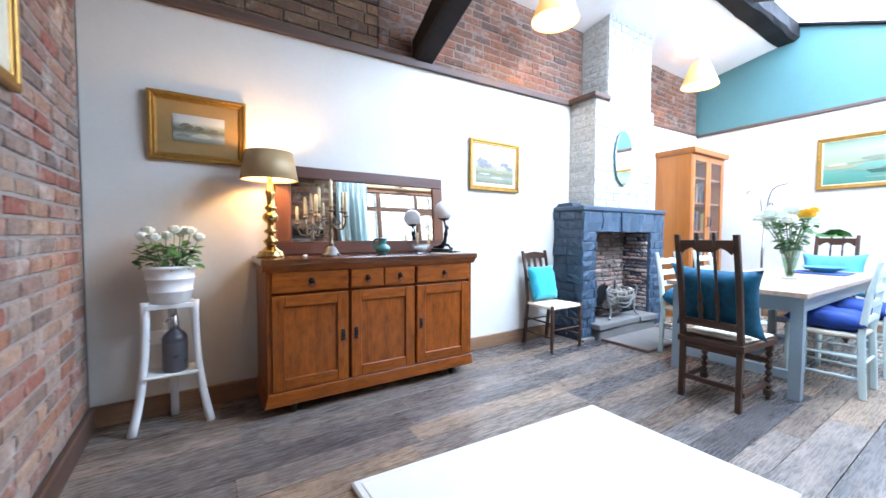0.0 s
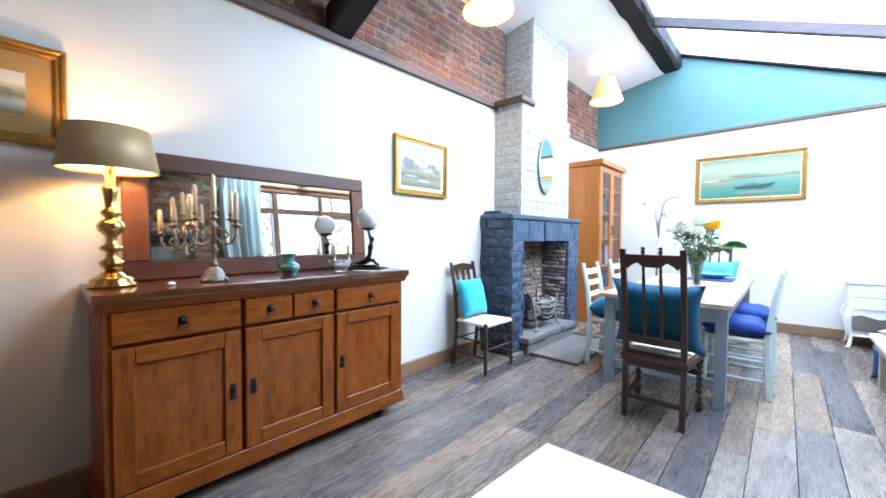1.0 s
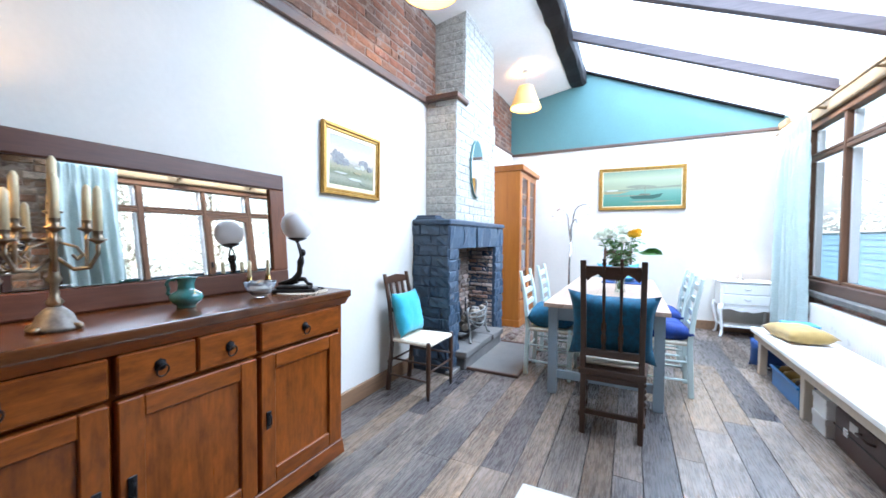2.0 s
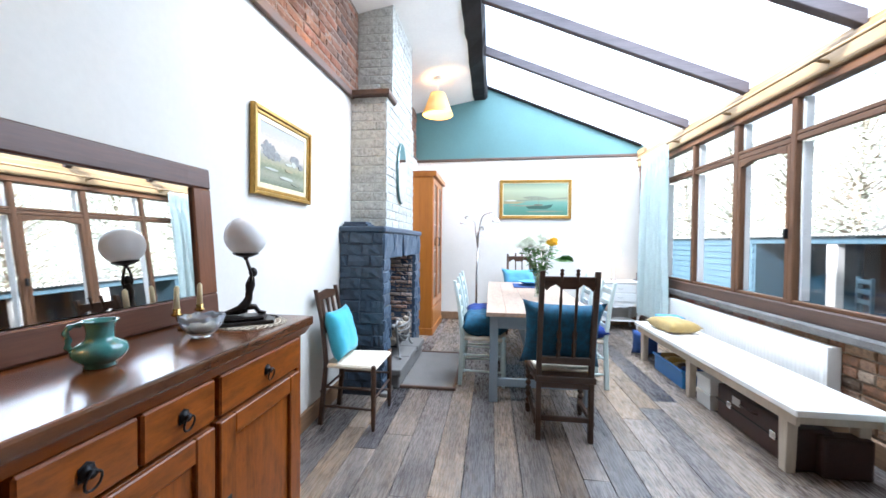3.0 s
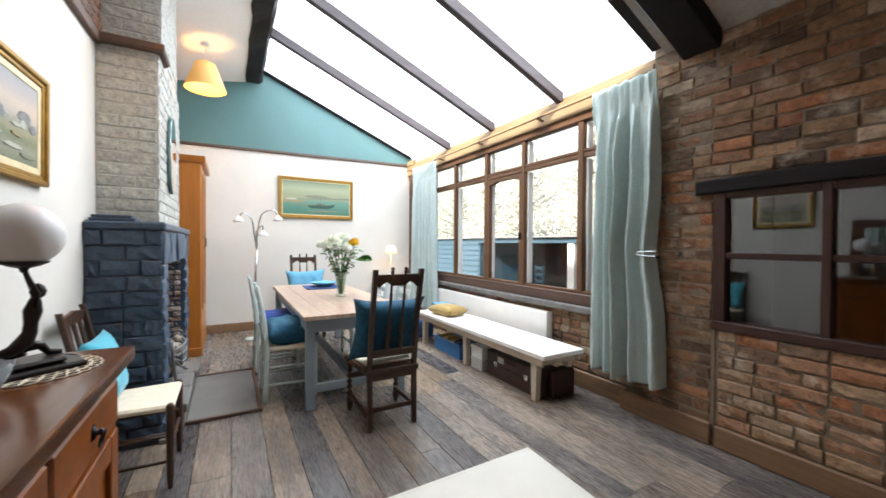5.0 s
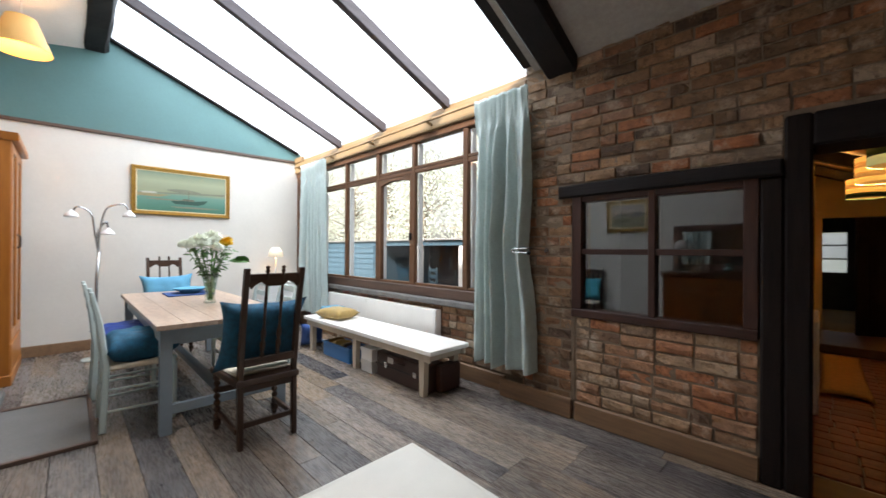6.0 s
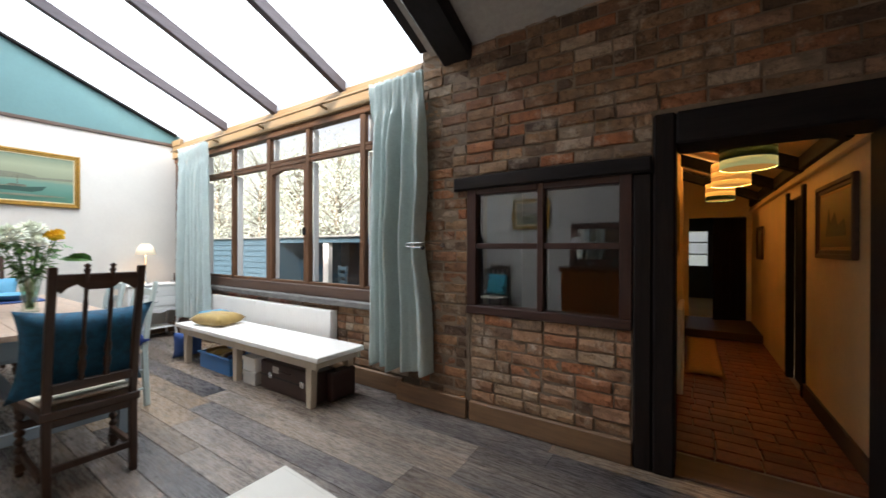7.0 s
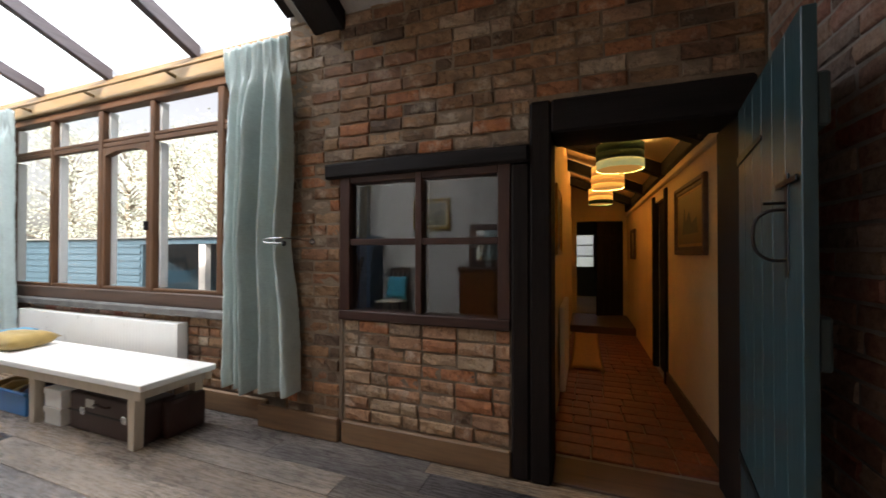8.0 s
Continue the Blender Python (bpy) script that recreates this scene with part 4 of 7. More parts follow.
def framed(name, label, m, w, h, face, frame_mat, frame_w, slip=None, slip_w=0.02, depth=0.035, mount=None, mount_w=0.0, blobs=()):
    """A framed picture: origin at its centre, facing -y."""
    s = thing(name, label, "picture", m)
    part("backing", box(-w / 2 + 0.01, w / 2 - 0.01, -0.008, 0.0, -h / 2 + 0.01, h / 2 - 0.01, 0), CARD, s)
    def ring(o, i, zo, y0, y1, material, nm):
        # four mitred mouldings, o outside inset and i inside inset
        W, H = w / 2, h / 2
        for sgn in (1, -1):
            part(nm, prism([(-W + o, sgn * (H - o)), (W - o, sgn * (H - o)), (W - i, sgn * (H - i)), (-W + i, sgn * (H - i))], "y", y0, y1, zo), material, s)
            part(nm, prism([(sgn * (W - o), -H + o), (sgn * (W - o), H - o), (sgn * (W - i), H - i), (sgn * (W - i), -H + i)], "y", y0, y1, zo), material, s)
    ring(0.0, frame_w * 0.55, 0.005, -depth, 0.0, frame_mat, "moulding")
    ring(frame_w * 0.55, frame_w, 0.004, -depth * 0.7, 0.0, frame_mat, "inner_moulding")
    inset = frame_w
    if slip:
        ring(inset, inset + slip_w, 0.002, -depth * 0.5, 0.0, slip, "slip")
        inset += slip_w
    if mount:
        part("mount", box(-w / 2 + inset, w / 2 - inset, -0.011, -0.009, -h / 2 + inset, h / 2 - inset, 0), mount, s)
        inset += mount_w
    canvas = part("canvas", box(-w / 2 + inset, w / 2 - inset, -0.014, -0.0115, -h / 2 + inset, h / 2 - inset, 0), face, s, "painted canvas")
    cw, ch = w - 2 * inset, h - 2 * inset
    for i, (outline, material) in enumerate(blobs):
        part("painted_shape", prism([((u - 0.5) * cw, (v - 0.5) * ch) for u, v in outline], "y", -0.0152 - 0.0004 * i, -0.0142, 0), material, canvas)
    return s


def painted(name, stops, blot=0.5, scale=5.0):
    """A canvas: bands of colour from bottom to top, broken up by brush strokes."""
    def build(nt, p):
        tc = nt.nodes.new("ShaderNodeTexCoord")
        sep = nt.nodes.new("ShaderNodeSeparateXYZ")
        nt.links.new(tc.outputs["Generated"], sep.inputs[0])
        mp = node(nt, "ShaderNodeMapping", Scale=(3, 1, 6))
        nt.links.new(tc.outputs["Generated"], mp.inputs["Vector"])
        n = noise_fac(nt, mp.outputs[0], scale, 6, 0.7)
        add = nt.nodes.new("ShaderNodeMath")
        add.operation = "MULTIPLY_ADD"
        nt.links.new(n, add.inputs[0])
        add.inputs[1].default_value = blot
        nt.links.new(sep.outputs[2], add.inputs[2])
        sub = nt.nodes.new("ShaderNodeMath")
        sub.operation, sub.inputs[1].default_value = "SUBTRACT", blot / 2
        nt.links.new(add.outputs[0], sub.inputs[0])
        nt.links.new(ramp(nt, sub.outputs[0], stops), p.inputs["Base Color"])
        p.inputs["Roughness"].default_value = 0.45
        bump(nt, p, n, 0.3, 0.002)
    return mat(name, build)


SEA = painted("sea_painting", [(0.0, (0.05, 0.15, 0.10)), (0.22, (0.075, 0.20, 0.15)), (0.42, (0.13, 0.25, 0.19)), (0.50, (0.26, 0.28, 0.17)), (0.58, (0.25, 0.28, 0.18)), (0.78, (0.31, 0.34, 0.22)), (1.0, (0.17, 0.23, 0.15))], 0.14)
MOOR = painted("moorland_painting", [(0.0, (0.12, 0.135, 0.075)), (0.16, (0.24, 0.24, 0.17)), (0.28, (0.14, 0.155, 0.08)), (0.38, (0.27, 0.25, 0.14)), (0.46, (0.25, 0.24, 0.18)), (0.56, (0.42, 0.36, 0.30)), (0.70, (0.52, 0.42, 0.33)), (0.82, (0.40, 0.35, 0.33)), (1.0, (0.33, 0.33, 0.34))], 0.38, 6.0)
HAZY_TREE = plain("painted_hazy_tree", (0.20, 0.20, 0.195), 0.6, vary=0.5, scale=50, fine=170)
RIVER = painted("river_painting", [(0.0, (0.140, 0.140, 0.098)), (0.25, (0.315, 0.329, 0.294)), (0.42, (0.091, 0.105, 0.056)), (0.6, (0.231, 0.245, 0.196)), (0.72, (0.406, 0.420, 0.392)), (1.0, (0.350, 0.378, 0.378))], 0.35)
ROAD = painted("town_painting", [(0.0, (0.15, 0.10, 0.03)), (0.4, (0.24, 0.16, 0.05)), (0.7, (0.33, 0.25, 0.10)), (1.0, (0.38, 0.30, 0.14))], 0.4)
HULL = plain("painted_hull", (0.02, 0.07, 0.05), 0.5)
SAND = plain("painted_sand", (0.270, 0.228, 0.120), 0.5)
HILL = plain("painted_hill", (0.182, 0.193, 0.132), 0.5)
PALE_PAINTED = plain("painted_white", (0.403, 0.403, 0.338), 0.5)
DARK_TREE = plain("painted_tree", (0.13, 0.125, 0.085), 0.6, vary=0.6, scale=40, fine=160)


def ragged(cx, cy, rx, ry, n, seed):
    """A brushy blot of paint: a rough closed outline."""
    rng = random.Random(seed)
    return [(cx + rx * rng.uniform(0.65, 1.1) * math.cos(2 * math.pi * i / n), cy + ry * rng.uniform(0.65, 1.1) * math.sin(2 * math.pi * i / n)) for i in range(n)]

framed("painting", "gilt framed seascape painting with a moored boat", pose(XE - 0.006, 0.93, 2.082, 0, 0, -90), 1.19, 0.66, SEA, GILT, 0.05, GILT_PALE, 0.012, blobs=[
    ([(0.0, 0.45), (0.42, 0.50), (1.0, 0.56), (1.0, 0.50), (0.5, 0.47), (0.0, 0.43)], HILL),
    ([(0.0, 0.36), (0.22, 0.36), (0.36, 0.43), (0.0, 0.44)], SAND),
    ([(0.36, 0.26), (0.40, 0.20), (0.66, 0.19), (0.74, 0.24), (0.78, 0.34), (0.60, 0.29), (0.36, 0.32)], HULL),
    ([(0.46, 0.30), (0.62, 0.29), (0.62, 0.34), (0.50, 0.35)], DARK_TREE),
    (ragged(0.12, 0.46, 0.10, 0.03, 14, 21), PALE_PAINTED), (ragged(0.3, 0.30, 0.22, 0.02, 16, 22), HILL), (ragged(0.62, 0.12, 0.3, 0.03, 16, 23), HILL), (ragged(0.5, 0.55, 0.2, 0.05, 16, 24), HILL),
    ([(0.55, 0.36), (0.558, 0.36), (0.556, 0.56), (0.552, 0.56)], DARK_TREE)])
framed("painting", "gilt framed moorland painting with a pale slip", pose(2.505, YL - 0.021, 1.85, 0.5, 0, 0), 0.65, 0.50, MOOR, GILT, 0.045, GILT_PALE, 0.03, 0.035, blobs=[
    (ragged(0.17, 0.56, 0.16, 0.17, 24, 1), HAZY_TREE), (ragged(0.33, 0.50, 0.10, 0.09, 18, 2), HAZY_TREE), (ragged(0.76, 0.55, 0.13, 0.10, 20, 3), HAZY_TREE),
    (ragged(0.72, 0.47, 0.07, 0.06, 14, 4), PALE_PAINTED), (ragged(0.60, 0.43, 0.09, 0.03, 14, 5), PALE_PAINTED), (ragged(0.90, 0.46, 0.07, 0.06, 14, 6), HAZY_TREE),
    (ragged(0.24, 0.26, 0.16, 0.025, 18, 7), PALE_PAINTED), (ragged(0.55, 0.17, 0.20, 0.03, 18, 8), PALE_PAINTED), (ragged(0.62, 0.32, 0.12, 0.03, 16, 9), SAND), (ragged(0.80, 0.10, 0.14, 0.03, 16, 10), HILL)])
framed("painting", "gilt framed river landscape with a wide olive mount", pose(-0.02, YL - 0.022, 1.838, 2, 0, 0), 0.54, 0.425, RIVER, GILT, 0.04, GILT, 0.006, 0.035, OLIVE_MOUNT, 0.082, blobs=[
    (ragged(0.25, 0.55, 0.14, 0.16, 18, 11), DARK_TREE), (ragged(0.48, 0.52, 0.12, 0.11, 18, 12), DARK_TREE), (ragged(0.78, 0.50, 0.10, 0.08, 16, 13), DARK_TREE),
    (ragged(0.55, 0.25, 0.22, 0.10, 18, 14), PALE_PAINTED), (ragged(0.18, 0.22, 0.15, 0.07, 16, 15), HILL)])
framed("painting", "gilt framed print on bare brick", pose(XW + 0.006, 1.66, 1.98, 0, 0, 90), 0.70, 0.62, painted("pale_print", [(0.0, (0.5, 0.52, 0.5)), (1.0, (0.68, 0.70, 0.68))], 0.3), GILT, 0.05, GILT_PALE, 0.01, 0.03, CREAM_MOUNT, 0.08)

# wide mirror leaning on the sideboard
mirror = thing("wall_mirror", "wide mahogany framed mirror standing on the sideboard", "mirror", pose(1.135, 2.90, 1.007, -4.5, 0, 0))
part("glass", box(-0.60, 0.60, -0.004, 0.004, 0.10, 0.57, 0), MIRROR, mirror, "bevelled mirror glass")
for z0, z1 in ((0.0, 0.095), (0.565, 0.655)):
    part("rail", box(-0.71, 0.71, -0.02, 0.016, z0, z1, 0.006), MAHOGANY, mirror)
for s in (1, -1):
    part("stile", box(min(s * 0.605, s * 0.71), max(s * 0.605, s * 0.71), -0.019, 0.016, 0.095, 0.565, 0.006), LIT_STILE_WOOD, mirror)


def turned_leg(h, r, beads=6, bm=None, at=(0, 0, 0)):
    """A bobbin-turned post with square blocks at its ends."""
    prof = [(r * 0.8, h * 0.16)]
    for i in range(beads):
        z = h * (0.18 + 0.64 * i / beads)
        dz = h * 0.64 / beads
        prof += [(r * 0.45, z), (r * 0.95, z + dz * 0.3), (r * 1.05, z + dz * 0.5), (r * 0.95, z + dz * 0.7), (r * 0.45, z + dz)]
    prof.append((r * 0.8, h * 0.84))
    bm = lathe(prof, 12, bm, at)
    add_box(bm, at[0] - r, at[0] + r, at[1] - r, at[1] + r, at[2] + h * 0.82, at[2] + h, 0.003)
    add_box(bm, at[0] - r, at[0] + r, at[1] - r, at[1] + r, at[2] + h * 0.07, at[2] + h * 0.18, 0.003)
    lathe([(r * 0.5, 0), (r * 0.9, h * 0.03), (r * 0.5, h * 0.075)], 12, bm, at)
    return bm


def high_chair(m, label, cushion_mat, cushion_label, seed):
    """A tall dark oak chair with turned spindles; faces +x."""
    s = thing("dining_chair", label, "chair", m, "high chairs at the table ends")
    for y in (-0.173, 0.173):
        part("back_leg", prism([(-0.22, 0.0), (-0.18, 0.0), (-0.175, 0.46), (-0.225, 0.80), (-0.305, 1.165), (-0.338, 1.165), (-0.262, 0.80), (-0.215, 0.46)], "y", y - 0.017, y + 0.017, 0.004), OAK, s)
    for y in (-0.20, 0.20):
        part("front_leg", turned_leg(0.43, 0.022, 6, None, (0.22, y, 0)), OAK, s)
    part("seat_frame", prism([(-0.22, -0.20), (0.25, -0.235), (0.25, 0.235), (-0.22, 0.20)], "z", 0.40, 0.445, 0.005), OAK_X, s)
    part("seat", prism([(-0.13, -0.185), (0.245, -0.215), (0.245, 0.215), (-0.13, 0.185)], "z", 0.446, 0.468, 0.010), RUSH, s, "cream upholstered seat pad")
    crest = [(-0.16, 1.055), (-0.145, 1.035), (-0.12, 1.06), (-0.085, 1.078), (-0.05, 1.048), (0.05, 1.048), (0.085, 1.078), (0.12, 1.06), (0.145, 1.035), (0.16, 1.055), (0.16, 1.13), (-0.16, 1.13)]
    part("crest_rail", prism(crest, "x", -0.318, -0.293, 0.004), OAK_X, s)
    part("lower_rail", box(-0.232, -0.204, -0.16, 0.16, 0.53, 0.58, 0.004), OAK_X, s)
    part("back_rail", box(-0.21, -0.185, -0.16, 0.16, 0.36, 0.40, 0.004), OAK_X, s)
    for y in (-0.05, 0.05):
        prof = [(0.010, 0.575), (0.015, 0.59), (0.010, 0.605), (0.016, 0.635), (0.017, 0.665), (0.010, 0.685), (0.016, 0.705), (0.016, 0.74), (0.009, 0.76), (0.0075, 0.80), (0.011, 0.95), (0.008, 0.98), (0.010, 1.05), (0.009, 1.10), (0.015, 1.115), (0.008, 1.125), (0.015, 1.138), (0.002, 1.148)]
        bm = lathe([(r2, 0.575 + (z - 0.575) * 1.06) for r2, z in prof], 10)
        for v in bm.verts:
            v.co.x += -0.215 - 0.178 * (v.co.z - 0.55)
            v.co.y += y
        part("spindle", bm, OAK, s)
    for y in (-0.19, 0.19):
        part("stretcher", box(-0.19, 0.21, y - 0.012, y + 0.012, 0.10, 0.135, 0.003), OAK, s)
    part("stretcher", box(0.205, 0.23, -0.19, 0.19, 0.26, 0.30, 0.003), OAK_X, s)
    part("stretcher", box(-0.205, -0.185, -0.165, 0.165, 0.13, 0.165, 0.003), OAK_X, s)
    single("cushion", moved(cushion(0.50, 0.56, 0.16, 18, seed, 0.0, 0.13), pose(-0.105, 0.01, 0.71, 5, 74, 4)), cushion_mat, cushion_label, "cushion", m, "cushions on the chairs")
    return s
high_chair(pose(3.10, 1.15, 0), "tall dark oak chair with turned spindles before the table", TEAL_VELVET, "teal velvet cushion leaning on an oak chair back", 3)
high_chair(pose(6.05, 1.22, 0, 0, 0, 180), "tall dark oak chair at the far table end", PALE_BLUE_CLOTH, "pale blue cushion on the far oak chair", 4)


def ladder_chair(m, label, cushion_mat, seed, cushion_label="blue velvet cushion on a painted chair seat", thick=0.15):
    """A pale painted ladder-back chair; faces +y."""
    s = thing("ladder_back_chair", label, "chair", m, "painted chairs along the table")
    for x in (-0.18, 0.18):
        part("back_leg", prism([(-0.235, 0.0), (-0.195, 0.0), (-0.175, 0.45), (-0.21, 0.75), (-0.26, 0.985), (-0.285, 0.985), (-0.245, 0.75), (-0.215, 0.45)], "x", x - 0.018, x + 0.018, 0.006), PALE_PAINT, s)
    for x in (-0.205, 0.205):
        part("front_leg", lathe([(0.014, 0), (0.019, 0.05), (0.021, 0.25), (0.021, 0.46), (0.010, 0.475)], 12, None, (x, 0.19, 0)), PALE_PAINT, s)
    for z, sw in ((0.56, 0.03), (0.67, 0.034), (0.78, 0.036), (0.89, 0.04)):
        yb = -0.215 - 0.16 * max(0, z - 0.6)
        outline = [(-0.165, z - sw * 0.6), (0.165, z - sw * 0.6), (0.165, z + sw * 0.5), (0.09, z + sw), (0, z + sw * 0.75), (-0.09, z + sw), (-0.165, z + sw * 0.5)]
        part("ladder_slat", prism(outline, "y", yb - 0.008, yb + 0.008, 0.003), PALE_PAINT, s)
    part("seat", prism([(-0.19, -0.20), (0.19, -0.20), (0.225, 0.215), (-0.225, 0.215)], "z", 0.425, 0.46, 0.01), RUSH, s, "woven rush seat")
    for x in (-0.195, 0.195):
        for z in (0.14, 0.29):
            part("side_stretcher", tube([(x * 0.93, -0.205, z), (x * 1.05, 0.19, z)], 0.010), PALE_PAINT, s)
    for z in (0.19, 0.33):
        part("front_stretcher", tube([(-0.205, 0.19, z), (0.205, 0.19, z)], 0.010), PALE_PAINT, s)
    part("back_stretcher", tube([(-0.18, -0.208, 0.25), (0.18, -0.208, 0.25)], 0.010), PALE_PAINT, s)
    single("cushion", moved(cushion(0.46, 0.45, thick, 20, seed, 0.1, 0.12), pose(0, 0.01, 0.452 + thick / 2, 2, 0, 4)), cushion_mat, cushion_label, "cushion", m, "cushions on the chairs")
    return s
ladder_chair(pose(4.06, 0.80, 0), "pale painted ladder-back chair at the table", ROYAL_VELVET, 11)
ladder_chair(pose(4.80, 0.78, 0), "pale painted ladder-back chair at the table", ROYAL_VELVET, 12)
ladder_chair(pose(3.98, 1.72, 0, 0, 0, 180), "pale painted ladder-back chair on the hearth side", TEAL_VELVET, 13, "teal velvet cushion on a painted chair seat", 0.22)
ladder_chair(pose(4.80, 1.74, 0, 0, 0, 180), "pale painted ladder-back chair on the hearth side", ROYAL_VELVET, 14)


def dining_table():
    s = thing("dining_table", "farmhouse table with scrubbed top and grey painted legs", "table", pose(4.62, 1.235, 0))
    hx, hy = 1.23, 0.455
    rng = random.Random(5)
    edges = [-hy, -0.28, -0.09, 0.10, 0.29, hy]
    for a, b in zip(edges, edges[1:]):
        part("top_board", box(-hx, hx, a + 0.0008, b - 0.0008, 0.735, 0.768 + rng.uniform(-0.0004, 0.0004), 0.0012), TABLE_TOP, s)
    for x in (-hx + 0.06, hx - 0.13):
        for y in (-hy + 0.03, hy - 0.10):
            part("leg", prism([(x, y), (x + 0.07, y), (x + 0.07, y + 0.07), (x, y + 0.07)], "z", 0.0, 0.735, 0.004), GREY_PAINT, s)
    for y in (-hy + 0.045, hy - 0.07):
        part("apron", box(-hx + 0.13, hx - 0.13, y, y + 0.025, 0.62, 0.734, 0.003), GREY_PAINT, s)
    for x in (-hx + 0.08, hx - 0.105):
        part("apron", box(x, x + 0.025, -hy + 0.10, hy - 0.10, 0.62, 0.734, 0.003), GREY_PAINT, s)
        part("stretcher", box(x, x + 0.03, -hy + 0.10, hy - 0.10, 0.13, 0.20, 0.004), GREY_PAINT, s)
    part("stretcher", box(-hx + 0.11, hx - 0.11, -0.035, 0.035, 0.14, 0.19, 0.004), GREY_PAINT, s)
    return s
dining_table()


def small_chair():
    s = thing("side_chair", "small dark wooden chair with rush seat by the fireplace", "chair", pose(3.045, 2.665, 0))
    for x in (-0.17, 0.17):
        part("back_leg", prism([(0.20, 0.0), (0.235, 0.0), (0.19, 0.45), (0.22, 0.75), (0.27, 0.985), (0.245, 0.985), (0.195, 0.75), (0.16, 0.45)], "x", x - 0.016, x + 0.016, 0.005), OAK, s)
    for x in (-0.21, 0.21):
        part("front_leg", lathe([(0.012, 0), (0.017, 0.06), (0.019, 0.30), (0.019, 0.45), (0.012, 0.465)], 12, None, (x, -0.195, 0)), OAK, s)
    part("seat", prism([(-0.21, -0.21), (0.21, -0.21), (0.18, 0.19), (-0.18, 0.19)], "z", 0.42, 0.455, 0.012), RUSH, s, "cream woven rush seat")
    part("crest_rail", prism([(-0.155, 0.90), (0.155, 0.90), (0.155, 0.955), (0.0, 0.975), (-0.155, 0.955)], "y", 0.245, 0.262, 0.004), OAK_X, s)
    part("mid_rail", box(-0.155, 0.155, 0.195, 0.215, 0.66, 0.70, 0.004), OAK_X, s)
    for x in (-0.09, 0.0, 0.09):
        part("splat", prism([(0.20, 0.69), (0.213, 0.69), (0.258, 0.91), (0.245, 0.91)], "x", x - 0.018, x + 0.018, 0.003), OAK, s)
    for x in (-0.19, 0.19):
        for z in (0.14, 0.28):
            part("side_stretcher", tube([(x, -0.195, z), (x * 0.9, 0.21, z)], 0.009), OAK, s)
    for y, z in ((-0.195, 0.22), (0.205, 0.25)):
        part("cross_stretcher", tube([(-0.19, y, z), (0.19, y, z)], 0.009), OAK, s)
    single("cushion", moved(cushion(0.38, 0.38, 0.13, 14, 21), pose(3.045, 2.79, 0.645, 76, 0, 0)), TURQ_CLOTH, "bright turquoise cushion leaning on a small chair", "cushion", None, "cushions on the chairs")
small_chair()


def bookcase():
    s = thing("display_cabinet", "tall orange pine cabinet with two glazed doors", "cabinet", pose(6.09, 2.72, 0))
    x0, x1, y0, y1 = -0.50, 0.50, -0.23, 0.245
    part("side", box(x0, x0 + 0.025, y0, y1, 0.0, 2.30, 0.004), CABINET_WOOD, s)
    part("side", box(x1 - 0.025, x1, y0, y1, 0.0, 2.30, 0.004), CABINET_WOOD, s)
    part("back", box(x0 + 0.025, x1 - 0.025, y1 - 0.015, y1, 0.0, 2.30, 0), CABINET_WOOD, s)
    part("cornice", prism([(x0 - 0.02, 2.28), (x1 + 0.02, 2.28), (x1 + 0.05, 2.35), (x0 - 0.05, 2.35)], "y", y0 - 0.05, y1, 0.006), CABINET_WOOD, s)
    part("plinth", box(x0 - 0.01, x1 + 0.01, y0 - 0.012, y1, 0.0, 0.10, 0.006), CABINET_WOOD, s)
    part("drawer", box(x0 + 0.03, x1 - 0.03, y0 - 0.008, y0 + 0.02, 0.11, 0.38, 0.005), CABINET_WOOD, s)
    for z in (0.385, 0.80, 1.20, 1.60, 1.95):
        part("shelf", box(x0 + 0.025, x1 - 0.025, y0 + 0.03, y1 - 0.015, z, z + 0.02, 0), CABINET_WOOD, s)
    for a, b in ((x0 + 0.028, -0.003), (0.003, x1 - 0.028)):
        d = part("door", box(a, a + 0.07, y0 - 0.006, y0 + 0.016, 0.40, 2.27, 0.004), CABINET_WOOD, s)
        part("stile", box(b - 0.07, b, y0 - 0.006, y0 + 0.016, 0.40, 2.27, 0.004), CABINET_WOOD, d)
        for z0, z1 in ((0.40, 0.50), (2.19, 2.27)):
            part("rail", box(a + 0.07, b - 0.07, y0 - 0.005, y0 + 0.015, z0, z1, 0.004), CABINET_WOOD, d)
        part("pane", box(a + 0.07, b - 0.07, y0 + 0.003, y0 + 0.007, 0.50, 2.19, 0), WINDOW_GLASS, d, "door glass")
        hx = -0.04 if a < -0.1 else 0.04
        part("handle", tube([(hx, y0 - 0.006, 1.28), (hx, y0 - 0.03, 1.30), (hx, y0 - 0.03, 1.40), (hx, y0 - 0.006, 1.42)], 0.006, 6), BRONZE, d, "dark metal handle")
    rng = random.Random(9)
    for z in (0.405, 0.82, 1.22, 1.62):
        x = x0 + 0.05
        while x < x1 - 0.10:
            w, h = rng.uniform(0.025, 0.05), rng.uniform(0.2, 0.3)
            single("book", box(6.09 + x, 6.09 + x + w - 0.002, 2.72 - 0.10, 2.72 + 0.08, z, z + h, 0.002), rng.choice([NAVY_CLOTH, LEATHER, CARD, DARK_WALL, OLIVE_MOUNT]), "book upright on a cabinet shelf", "book", None, "books in the cabinet")
            x += w + (0.08 if rng.random() < 0.15 else 0)
bookcase()


